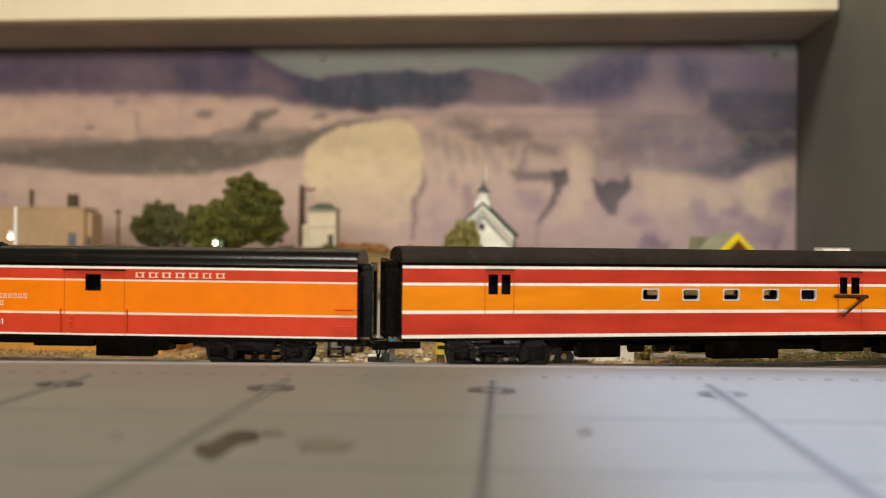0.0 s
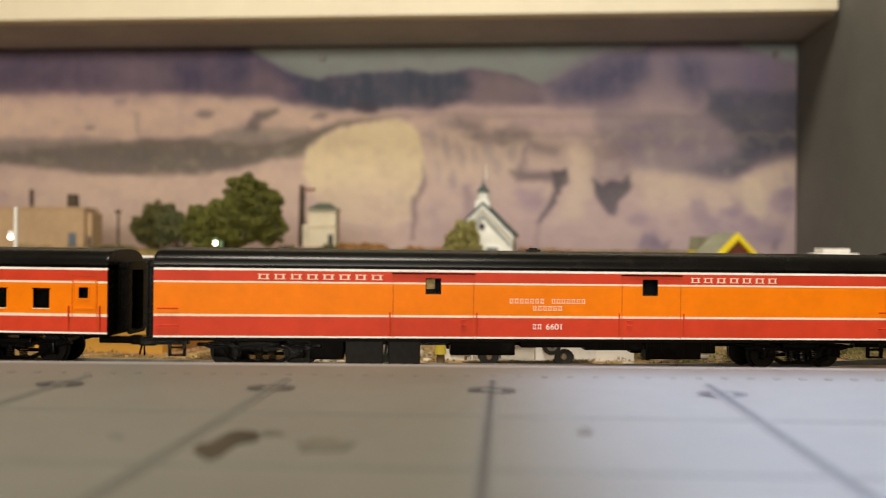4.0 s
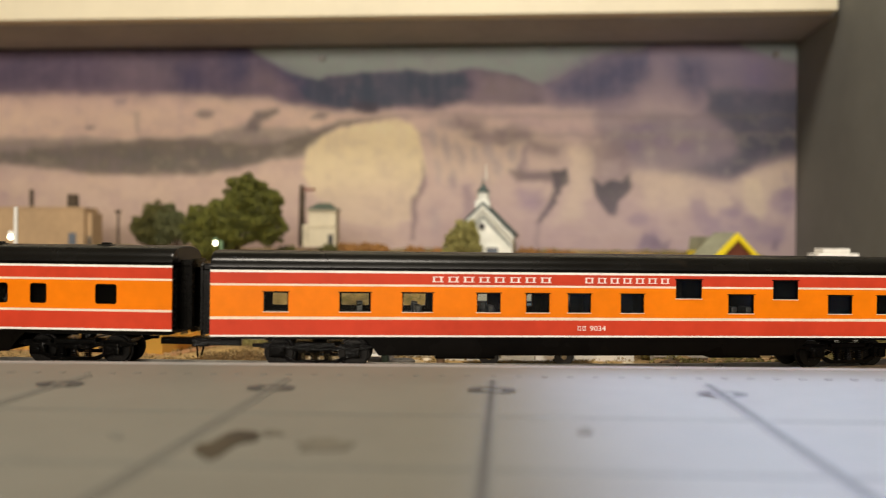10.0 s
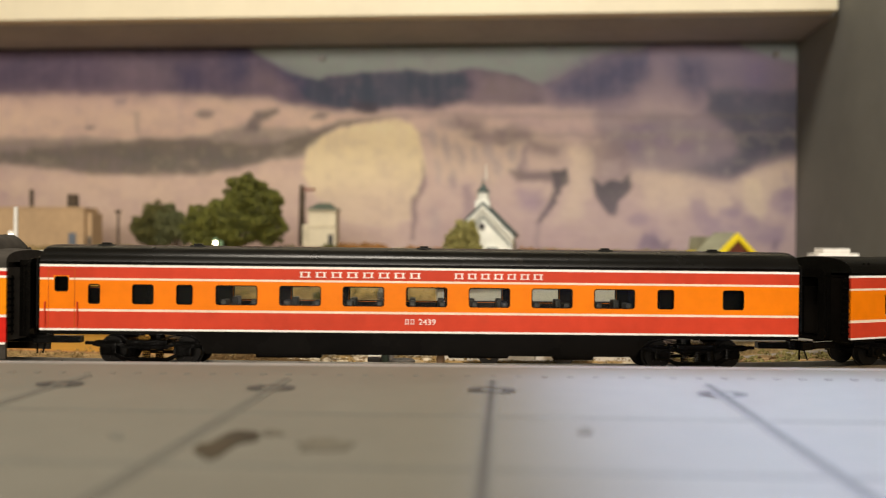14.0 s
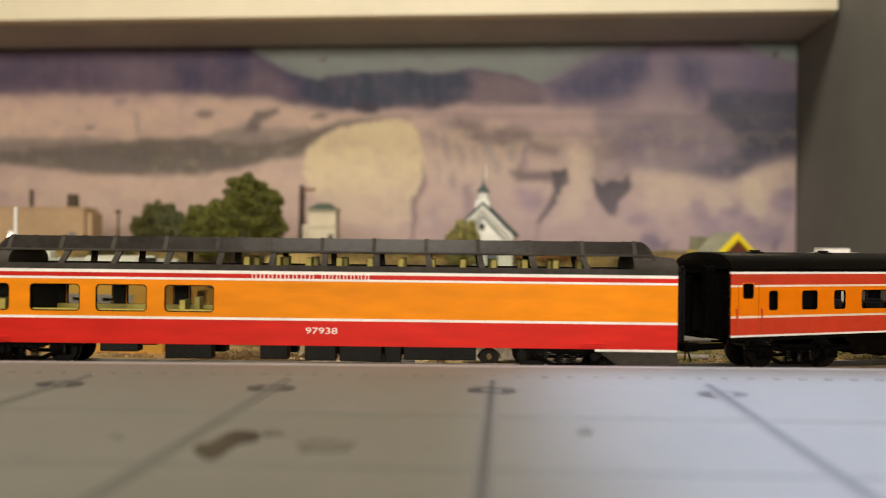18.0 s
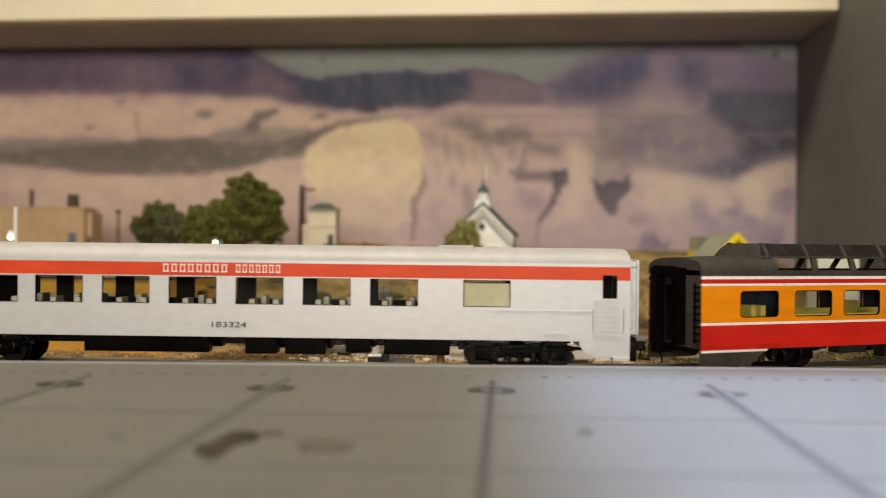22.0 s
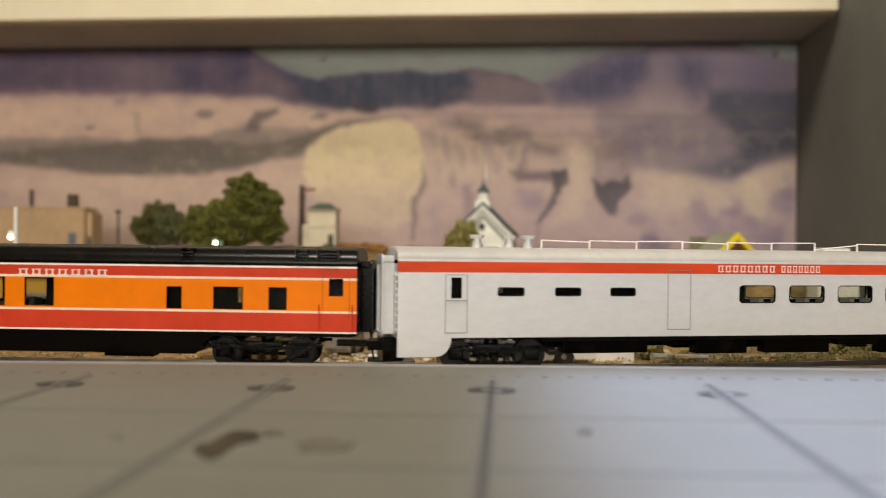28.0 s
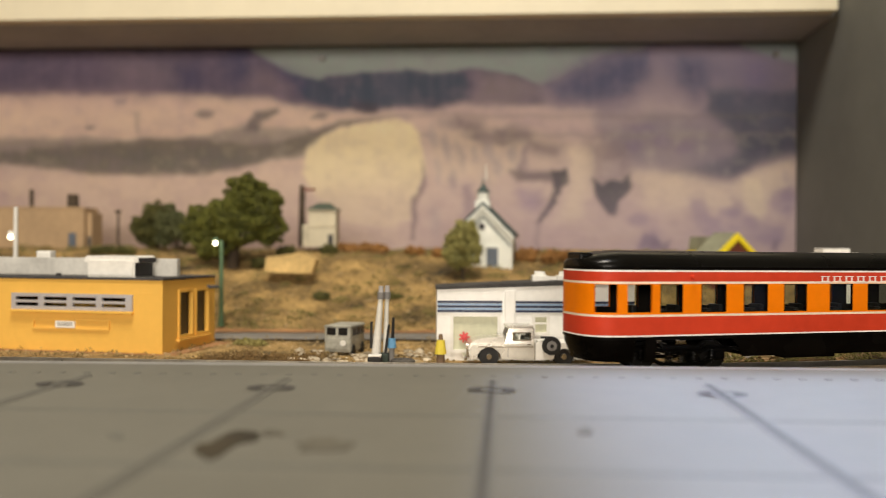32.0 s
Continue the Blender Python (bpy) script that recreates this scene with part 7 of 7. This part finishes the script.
    part("headlight", rod(bmesh.new(), (0.0006, y0 + 0.003, 0.0100), (-0.0014, y0 + 0.003, 0.0100), 0.0017, 0.0015, 12), CHROME, t, "chrome ringed headlight")
    part("side_trim", boxed(0.0045, 0.0340, y0 - 0.0003, y0 + 0.0004, 0.0098, 0.0103), CHROME, t)
    part("door_line", boxed(0.0205, 0.0207, y0 - 0.0001, y0 + 0.0004, 0.0045, 0.0132), SHADE_GREY, t)
    part("door_handle", boxed(0.0305, 0.0325, y0 - 0.0006, y0 + 0.0002, 0.0110, 0.0114), CHROME, t)
    # white service body behind the cab
    side = [(0.0350, 0.0030)] + arch(0.0500, 0.0056) + [(0.0665, 0.0040), (0.0668, 0.0120), (0.0350, 0.0120)]
    bm = prism(bmesh.new(), side, y0 - 0.0004, y1 + 0.0004)
    part("service_body", bm, OFFWHITE, t, "white service body")
    part("tool_bin", boxed(0.0360, 0.0480, y0, 0.006, 0.0118, 0.0134, 0.0004), OFFWHITE, t)
    sp = part("spare_wheel", rod(bmesh.new(), (0.0430, y0 - 0.0032, 0.0108), (0.0430, y0 - 0.0006, 0.0108), 0.0048, 0.0048, 24), TYRE, t, "black spare tyre")
    part("rim", rod(bmesh.new(), (0.0430, y0 - 0.0036, 0.0108), (0.0430, y0 - 0.0030, 0.0108), 0.0026, 0.0026, 18), SHADE_GREY, sp)
    part("hub", rod(bmesh.new(), (0.0430, y0 - 0.0042, 0.0108), (0.0430, y0 - 0.0034, 0.0108), 0.0010, 0.0009, 12), TYRE, sp)
    part("wheel_bracket", boxed(0.0375, 0.0425, y0 - 0.0014, y0 - 0.0002, 0.0146, 0.0156, 0.0002), TYRE, sp)
    part("wheel_clamp", boxed(0.0412, 0.0424, y0 - 0.0014, y0 + 0.0002, 0.0120, 0.0152), TYRE, sp)
    for x in (0.0108, 0.0500):
        for y in (y0 + 0.0004, y1 - 0.0034):
            w = part("wheel", rod(bmesh.new(), (x, y, 0.0048), (x, y + 0.0030, 0.0048), 0.0050, 0.0050, 22), TYRE, t)
            part("hub_cap", rod(bmesh.new(), (x, y - 0.0004, 0.0048), (x, y + 0.0002, 0.0048), 0.0014, 0.0019, 14), CHROME, w)


def old_van():
    v = thing("old_van", "faded grey model van with dark split windows", "van", m=pose(-0.0670, 0.512, GROUND_Z, 0, 0, -14) @ Matrix.Diagonal((1, 0.7, 0.9, 1)))
    bm = boxed(0, 0.0160, 0, 0.034, 0.002, 0.0192, 0.0016)
    body = part("body", bm, VAN_GREY, v, smooth=True)
    for a, b in ((0.0016, 0.0070), (0.0085, 0.0140)):
        part("window", boxed(a, b, -0.0003, 0.0006, 0.0128, 0.0176, 0.0004), DARK_GLASS, v, "dark front window")
    part("front_panel", boxed(0.001, 0.015, -0.0006, 0.0004, 0.0040, 0.0112, 0.0005), VAN_GREY, v)
    part("badge", rod(bmesh.new(), (0.0115, -0.0012, 0.0080), (0.0115, 0.0, 0.0080), 0.0018, 0.0018, 14), POST_WHITE, v, "pale round headlight")
    for a in (0.004, 0.014, 0.024):
        part("side_window", boxed(0.0154, 0.0163, a, a + 0.008, 0.0125, 0.0172), DARK_GLASS, v)
    part("roof_edge", boxed(-0.0004, 0.0164, -0.0004, 0.0344, 0.0180, 0.0186, 0.0002), VAN_GREY, v)
    for y in (0.006, 0.028):
        part("wheel", rod(bmesh.new(), (0.0150, y, 0.0035), (0.0164, y, 0.0035), 0.0036, seg=16), TYRE, v)


def junk_yard():
    x = -0.0332
    p = thing("twin_post_machine", "two chalky white posts with grey caps on a green base", "machine", m=pose(x, 0.475, GROUND_Z))
    part("base", boxed(-0.0040, 0.0050, -0.002, 0.006, 0, 0.0058, 0.0006), DEEP_GREEN, p, "dark green base")
    for a, b, y in ((-0.0016, 0.0008, 0.0), (0.0030, 0.0038, 0.004)):
        q = part("post", rod(bmesh.new(), (a, y, 0.0055), (b, y, 0.0372), 0.0025 if a < 0 else 0.0014, 0.0011, 12), POST_WHITE, p, "chalky white tapered post")
        part("collar", rod(bmesh.new(), (b - 0.0001, y, 0.0342), (b, y, 0.0378), 0.0019, 0.0019, 12), SHADE_GREY, q)
        part("cap", rod(bmesh.new(), (b, y, 0.0378), (b, y, 0.0412), 0.0014, 0.0012, 12), VENT_GREY, q)
    part("hose", rod(rod(bmesh.new(), (-0.0042, -0.001, 0.0085), (-0.0040, -0.001, 0.0225), 0.0007, 0.0007, 6), (0.0030, -0.001, 0.004), (0.0052, -0.001, 0.021), 0.0007, 0.0006, 6), TYRE, p)
    x = -0.0267
    b = thing("blue_canister", "sky-blue canister under a short dark pipe", "canister", m=pose(x, 0.477, GROUND_Z))
    part("body", rod(bmesh.new(), (0, 0, 0.0085), (0, 0, 0.0135), 0.0024, 0.0020, 12), CYAN_BLUE, b)
    part("stand", rod(bmesh.new(), (0, 0, 0), (0, 0, 0.0085), 0.0014, 0.0016, 10), SHADE_GREY, b)
    part("pipe", rod(bmesh.new(), (0.0004, 0, 0.0135), (0.0008, 0, 0.0245), 0.0009, 0.0007, 8), TYRE, b)
    x = -0.0347
    k = thing("black_drum", "short black drum with a cream lid", "drum", m=pose(x, 0.462, GROUND_Z))
    part("body", boxed(-0.0036, 0.0036, 0, 0.007, 0, 0.0052, 0.0008), TYRE, k)
    part("lid", boxed(-0.0034, 0.0034, 0.0004, 0.0066, 0.0053, 0.0062, 0.0003), OFFWHITE, k)
    x = -0.0202
    t = thing("loose_tyre", "dusty grey tyre lying on the ground", "tyre", m=pose(x, 0.464, GROUND_Z + 0.0005))
    bm = bmesh.new()
    n, r0, r1 = 24, 0.0046, 0.0018
    vs = [[bm.verts.new(((r0 + r1 * math.cos(b)) * math.cos(a), (r0 + r1 * math.cos(b)) * math.sin(a), r1 + 0.0003 + r1 * math.sin(b))) for b in [2 * math.pi * j / 10 for j in range(10)]] for a in [2 * math.pi * i / n for i in range(n)]]
    for i in range(n):
        for j in range(10):
            bm.faces.new((vs[i][j], vs[(i + 1) % n][j], vs[(i + 1) % n][(j + 1) % 10], vs[i][(j + 1) % 10]))
    part("rubber", bm, DUSTY, t, smooth=True)
    x = -0.0009
    f = bmesh.new()
    rod(f, (0, 0, 0), (0, 0, 0.0072), 0.0024, 0.0021, 12)
    rod(f, (0, 0, 0.0062), (0, 0, 0.0135), 0.0031, 0.0021, 12)
    rod(f, (0, 0, 0.0135), (0, 0, 0.0165), 0.0013, 0.0010, 10)
    for fc in f.faces:
        fc.material_index = 1 if 0.0065 < fc.calc_center_median().z < 0.0140 else 0
    g = part("figurine", f, [SKIN_BROWN, FIG_YELLOW])
    g.matrix_basis = pose(x, 0.470, GROUND_Z)
    tagged(g, "tiny plain figurine painted yellow over brown", "figurine")


def pebble(r, size):
    """A rough stone of a few facets."""
    base = [Vector(p).normalized() for p in ((1, 0, 0), (-1, 0, 0), (0, 1, 0), (0, -1, 0), (0, 0, 1), (0, 0, -1), (1, 1, 1), (-1, 1, 1), (1, -1, 1), (-1, -1, 1), (1, 1, -1), (-1, -1, -1))]
    bm = bmesh.new()
    for p in base:
        bm.verts.new(p * size * r.uniform(0.75, 1.2))
    bmesh.ops.convex_hull(bm, input=list(bm.verts))
    for v in bm.verts:
        v.co.z *= 0.65
    return bm


def strewn(name, label, spots, mat, seed, sizes, category):
    """Countless small stones as one piece of scenery."""
    r = random.Random(seed)
    kinds = []
    for k in range(6):
        bm = pebble(r, 1.0)
        bm.verts.index_update()
        kinds.append(([tuple(v.co) for v in bm.verts], [[v.index for v in f.verts] for f in bm.faces]))
        bm.free()
    verts, faces = [], []
    for x, y, z in spots:
        vs, fs = r.choice(kinds)
        s, a = r.uniform(*sizes), r.uniform(0, 6.28)
        n = len(verts)
        verts += [(x + s * (p[0] * math.cos(a) - p[1] * math.sin(a)), y + s * (p[0] * math.sin(a) + p[1] * math.cos(a)), z + s * (p[2] * 0.9 + 0.2)) for p in vs]
        faces += [[n + i for i in f] for f in fs]
    me = bpy.data.meshes.new(name)
    me.from_pydata(verts, [], faces)
    return tagged(held(name, me, mat), label, category, kind="stuff")


def boulder(place, size, stretch, seed, label="rough tan boulder set in the slope"):
    r = random.Random(seed)
    bm = pebble(r, size)
    bmesh.ops.subdivide_edges(bm, edges=list(bm.edges), cuts=2, use_grid_fill=True)
    for v in bm.verts:
        v.co *= 1 + 0.16 * noise.noise(v.co * (2.2 / size) + Vector((seed, 0, 0)))
        v.co = Vector((v.co.x * stretch[0], v.co.y * stretch[1], v.co.z * stretch[2]))
    b = part("boulder", bm, ROCK)
    b.matrix_basis = pose(*place)
    tagged(b, label, "boulder", "boulders")


def track():
    """Ballast bed, ties and two nickel rails along the whole line."""
    ss = [-2.45 + 0.01 * k for k in range(496)]
    def sweep(offsets):
        verts, faces = [], []
        w = len(offsets)
        for s in ss:
            x, y, z, a = on_line(s)
            verts += [(x - math.sin(a) * o, y + math.cos(a) * o, z + q) for o, q in offsets]
        for k in range(len(ss) - 1):
            for i in range(w):
                j = (i + 1) % w
                faces.append((k * w + i, k * w + j, (k + 1) * w + j, (k + 1) * w + i))
        faces += [tuple(range(w)), tuple(range(len(verts) - w, len(verts)))]
        me = bpy.data.meshes.new("track")
        me.from_pydata(verts, [], faces)
        bm = bmesh.new()
        bm.from_mesh(me)
        bmesh.ops.recalc_face_normals(bm, faces=bm.faces)
        bm.to_mesh(me), bm.free()
        return me
    t = thing("railway_track", "curved model track with nickel rails on brown ties and ballast", "track", kind="structure")
    held("ballast_bed", sweep([(-0.025, -0.0165), (-0.0185, -0.0050), (0.0185, -0.0050), (0.025, -0.0165)]), BALLAST, t)
    for o in (-0.0083, 0.0083):
        held("rail", sweep([(o - 0.0012, -0.0036), (o - 0.0004, -0.0030), (o - 0.0005, -0.0012), (o + 0.0005, -0.0012), (o + 0.0004, -0.0030), (o + 0.0012, -0.0036)]), RAILMETAL, t)
    me = bpy.data.meshes.new("tie")
    bm = boxed(-0.0013, 0.0013, -0.0150, 0.0150, -0.0058, -0.0036)
    bm.to_mesh(me), bm.free()
    me.materials.append(SLEEPER)
    for k in range(-45, 46):
        x, y, z, a = on_line(0.0068 * k)
        ob = new("tie", me)
        ob.parent, ob.matrix_basis = t, pose(x, y, z, 0, 0, math.degrees(a))


def greenery():
    tree("large_tree", "broad green model tree with a rounded crown", (-0.1859, 0.8000, 0.0277),
         [(0.016, 0, 0.050, 0.027, 0.023), (-0.014, 0.004, 0.038, 0.021, 0.020), (0.033, 0.004, 0.038, 0.015, 0.016), (-0.026, 0.002, 0.024, 0.014, 0.015), (0.008, -0.012, 0.032, 0.020, 0.016), (0.014, 0.004, 0.064, 0.019, 0.012), (-0.010, -0.006, 0.018, 0.014, 0.010), (0.002, 0.002, 0.056, 0.016, 0.014), (0.028, -0.002, 0.054, 0.016, 0.015), (0.000, -0.006, 0.044, 0.018, 0.015), (0.030, 0.0, 0.028, 0.014, 0.012), (0.010, 0.0, 0.071, 0.017, 0.011)], 0.062, LEAF, 11, 24000, 0.0014, 0.0058)
    tree("tree", "dark green rounded model tree", (-0.2794, 0.8800, 0.0473),
         [(0, 0, 0.026, 0.018, 0.015), (-0.012, 0.004, 0.016, 0.013, 0.014), (0.012, 0.003, 0.014, 0.015, 0.014), (0, -0.006, 0.008, 0.016, 0.010)], 0.034, LEAF_DARK, 12, 6500, 0.0016)
    tree("tree", "grey-green low model tree", (-0.2537, 0.8600, 0.0474),
         [(-0.002, 0, 0.020, 0.017, 0.016), (0.008, 0.003, 0.012, 0.015, 0.014), (-0.010, 0.003, 0.011, 0.013, 0.013)], 0.026, LEAF_GREY, 13, 3600, 0.0017)
    tree("tree", "olive green rounded model tree", (-0.2268, 0.8400, 0.0475),
         [(0, 0, 0.024, 0.013, 0.017), (-0.004, 0.003, 0.010, 0.014, 0.012), (0.008, 0.003, 0.012, 0.012, 0.014)], 0.034, LEAF, 14, 5200, 0.0015)
    bush = thing("shrub", "round olive shrub beside the church", "shrub", "shrubs", m=pose(0.0170, 0.7720, ground_height(0.0170, 0.7720)))
    lumps = [(0, 0, 0.034, 0.0125, 0.0120), (-0.005, 0, 0.022, 0.0120, 0.0120), (0.006, 0, 0.024, 0.0115, 0.0120), (0.001, 0, 0.044, 0.0095, 0.0085), (0.007, 0, 0.037, 0.0085, 0.0090), (-0.007, 0, 0.035, 0.0080, 0.0085)]
    held("crown", foliage(lumps, 6400, 0.0016, 21, 30), LEAF_SAGE, bush)
    part("stem", rod(bmesh.new(), (0, 0, -0.003), (0, 0, 0.026), 0.0016, 0.0010, 6), BARK, bush)


station_building(), plaster_building(), water_tower(), church(), yellow_house(), diner(), pickup(), old_van(), junk_yard(), track(), greenery()
street_lamp((-0.1617, 0.6600, -0.0125), 0.0625, -0.0045, POST_GREEN)
street_lamp((-0.2836, 0.6000, -0.0012), 0.0545, -0.0034, POST_WHITE, 0.018)
for place, rx, rz, seed in (((-0.0666, 0.8600, 0.0362),) + (0.016, 0.010, 31), ((-0.0259, 0.8500, 0.0329),) + (0.010, 0.009, 32), ((-0.0062, 0.8400, 0.0322),) + (0.010, 0.009, 33), ((0.0759, 0.8300, 0.0256),) + (0.015, 0.012, 34), ((0.1044, 0.8300, 0.0237),) + (0.018, 0.013, 35), ((-0.0946, 0.8700, 0.0397),) + (0.014, 0.010, 36)):
    shrub("rust-orange low shrub on the hill", place, rx, rz, LEAF_RUST, seed, 1100, 0.0017)
for place, rx, rz, seed in (((-0.0988, 0.7400, 0.0177),) + (0.008, 0.007, 41), ((-0.1464, 0.8400, 0.0397),) + (0.012, 0.012, 42), ((-0.1057, 0.8500, 0.0441),) + (0.010, 0.010, 43), ((-0.1569, 0.8000, 0.0289),) + (0.014, 0.010, 44), ((-0.3065, 0.8400, 0.0391),) + (0.022, 0.009, 45), ((-0.0433, 0.7400, 0.0208),) + (0.012, 0.004, 46)):
    shrub("dark green low shrub on the hill", place, rx, rz, LEAF_DARK, seed, 900, 0.0017)
for place, rx, rz, seed in (((0.1164, 0.5000, -0.0164),) + (0.009, 0.013, 51), ((0.2273, 0.5000, -0.0169),) + (0.016, 0.016, 52), ((0.2526, 0.5200, -0.0194),) + (0.014, 0.014, 53), ((-0.1200, 0.5600, -0.0166),) + (0.012, 0.005, 54), ((0.1458, 0.5100, -0.0188),) + (0.012, 0.006, 55), ((0.1929, 0.5000, -0.0178),) + (0.013, 0.008, 56)):
    shrub("olive scrub tuft by the track", place, rx, rz, LEAF_OLIVE, seed, 900, 0.0014)
bm = prism(bmesh.new(), [(-0.0215, -0.0105), (0.0180, -0.0120), (0.0215, 0.002), (0.0120, 0.0095), (-0.0060, 0.0062), (-0.0205, 0.0038)], 0, 0.018)
bmesh.ops.subdivide_edges(bm, edges=list(bm.edges), cuts=3, use_grid_fill=True)
bmesh.ops.triangulate(bm, faces=list(bm.faces))
for v in bm.verts:
    v.co += Vector((0.0011, 0.0014, 0.0010)) * noise.noise(v.co * 150)
slab = part("sandstone_block", bm, paint("yellow_sandstone", (0.60, 0.42, 0.17), 0.9, grain=0.14, scale=40, bump=0.0006))
slab.matrix_basis = pose(*(-0.1286, 0.7600, 0.0333), 0, 0, 0) @ Matrix.Diagonal((1, 1, 0.85, 1))
tagged(slab, "yellow sandstone block jutting out of the hill", "rock")


# ---------------------------------------------------------------- road, stones and scrub
def ribbon(name, label, y0, y1, x0, x1, mat, lift):
    """A strip laid on the scenery."""
    xs, ys = np.linspace(x0, x1, 60), np.linspace(y0, y1, 8)
    verts = [(x, y + 0.004 * math.sin(x * 11), ground_height(x, y + 0.004 * math.sin(x * 11)) + lift) for y in ys for x in xs]
    faces = [(j * 60 + i, j * 60 + i + 1, (j + 1) * 60 + i + 1, (j + 1) * 60 + i) for j in range(7) for i in range(59)]
    me = bpy.data.meshes.new(name)
    me.from_pydata(verts, [], faces)
    tagged(held(name, me, mat), label, "road", kind="structure")


ribbon("road", "worn grey village road below the hill", 0.588, 0.628, -0.55, 0.36, ASPHALT, 0.0014)
ribbon("verge", "red-brown dirt verge along the road", 0.630, 0.650, -0.55, 0.36, DIRT_RED, 0.0018)
rs = random.Random(77)


def scatter(n, x0, x1, y0, y1, keep=lambda x, y: True):
    out = []
    while len(out) < n:
        x, y = rs.uniform(x0, x1), rs.uniform(y0, y1)
        if keep(x, y):
            out.append((x, y, ground_height(x, y)))
    return out


strewn("rubble", "pale tan rubble and pebbles between track and road", scatter(170, -0.085, 0.0, 0.425, 0.53), STONE, 5, (0.0008, 0.0034), "rubble")
strewn("gravel", "fine tan gravel along the track", scatter(2200, -0.35, 0.32, 0.405, 0.585, lambda x, y: y > 0.41 + 0.9 * max(0, x) ** 2), ROCK, 6, (0.0004, 0.0012), "gravel")
strewn("trackside_stones", "rough tan stones beside the track", scatter(60, 0.07, 0.30, 0.43, 0.56, lambda x, y: y > 0.42 + 0.9 * x * x), STONE, 7, (0.0014, 0.0044), "stones")
bank = []
for k in range(520):
    s = rs.uniform(0.12, 0.40)
    x, y, z, a = on_line(s)
    o = rs.uniform(0.026, 0.060)
    bank.append((x - math.sin(a) * o, y + math.cos(a) * o, GROUND_Z + 0.006 - 0.10 * abs(o - 0.042) + rs.uniform(-0.002, 0.003)))
strewn("stone_bank", "low bank of tan stones behind the bend", bank, EARTH, 9, (0.0018, 0.0050), "stones")
tagged(held("bank_scrub", foliage([(x, y, z + 0.002, rs.uniform(0.002, 0.006), rs.uniform(0.0015, 0.004)) for x, y, z in bank[::4]], 13000, 0.0006, 63), LEAF_OLIVE), "olive scrub growing over the stone bank", "scrub", kind="stuff")
strewn("hill_stones", "small tan stones on the hillside", scatter(900, -0.40, 0.30, 0.655, 0.90), ROCK, 8, (0.0006, 0.0022), "stones")
for k, (x, y) in enumerate((x, y) for x, y in ((-0.070, 0.462), (-0.048, 0.470), (-0.028, 0.452), (-0.012, 0.476), (-0.0275, 0.480))):
    boulder((x, y, ground_height(x, y)), rs.uniform(0.004, 0.0062), (1.3, 0.9, 0.7), 20 + k, "pale rounded rock by the track")


def hill_grass():
    """Dry grass flock over slope and verge."""
    spots = scatter(2600, -0.42, 0.34, 0.640, 0.93) + scatter(900, -0.36, 0.33, 0.42, 0.60, lambda x, y: y > 0.42 + 0.9 * max(0, x) ** 2)
    lumps = [(x, y, z + 0.0006, rs.uniform(0.0012, 0.0042), rs.uniform(0.0008, 0.0022)) for x, y, z in spots]
    tagged(held("dry_grass", foliage(lumps, 40000, 0.0007, 61), LEAF_STRAW), "straw-coloured dry grass flock on the hill", "grass", kind="stuff")
    spots = scatter(150, -0.130, -0.068, 0.430, 0.505)
    lumps = [(x, y, z + 0.0006, rs.uniform(0.002, 0.006), rs.uniform(0.0010, 0.0030)) for x, y, z in spots]
    tagged(held("brown_earth", foliage(lumps, 10000, 0.0006, 64), LEAF_EARTH), "brown crumbled earth beside the yellow building", "earth", kind="stuff")
    spots = scatter(700, -0.42, 0.34, 0.655, 0.93)
    lumps = [(x, y, z + 0.0008, rs.uniform(0.002, 0.007), rs.uniform(0.0012, 0.0030)) for x, y, z in spots]
    tagged(held("green_grass", foliage(lumps, 20000, 0.0008, 62), LEAF_OLIVE), "olive green grass flock on the hill", "grass", kind="stuff")


hill_grass()
for a, b, r in (((0.105, 0.452, -0.0075), (0.190, 0.486, -0.0125), 0.0020), ((0.150, 0.470, -0.0118), (0.215, 0.500, -0.0095), 0.0024), ((0.118, 0.462, -0.0120), (0.160, 0.470, -0.0128), 0.0016)):
    log = thing("driftwood_log", "grey weathered log lying by the track", "log", "logs by the track")
    part("log", rod(bmesh.new(), a, b, r, r * 0.6, 9), DRIFT, log)


# ---------------------------------------------------------------- what moves
def motions():
    """The cars roll along the line; their trucks swivel to it and their wheels turn."""
    times = [0.5 * k for k in range(65)]
    spins, last = [], None
    t = 0.0
    while t <= 32.0001:
        s = travelled(t)
        if last is None or s - last > 0.0068 or t > 31.999:
            spins.append((round(t, 4), s))
            last = s
        t += 1 / 30
    if spins[-1][0] < 32.0:
        spins.append((32.0, travelled(32.0)))
    turning = [(t, pose(0, 0, 0, 0, math.degrees((s - spins[0][1]) / 0.0051) % 360, 0)) for t, s in spins]
    for car, where, bogies in CARS:
        rows, swivel = [], {x: [] for x, _, _ in bogies}
        for t in times:
            c = travelled(t) + where
            a, b = on_line(c - PIVOT), on_line(c + PIVOT)
            yaw = math.atan2(b[1] - a[1], b[0] - a[0])
            dip = math.atan2(b[2] - a[2], 2 * PIVOT)
            rows.append((t, Matrix.LocRotScale(((a[0] + b[0]) / 2, (a[1] + b[1]) / 2, (a[2] + b[2]) / 2), Euler((0, -dip, yaw)), None)))
            for x, _, _ in bogies:
                swivel[x].append((t, pose(x, 0, 0, 0, 0, math.degrees((a if x < 0 else b)[3] - yaw))))
        walk(car, rows)
        for x, root, sets in bogies:
            walk(root, swivel[x])
            for ob in sets:
                wx, wz = ob.location.x, ob.location.z
                walk(ob, [(t, Matrix.Translation((wx, 0, wz)) @ m) for t, m in turning])


motions()
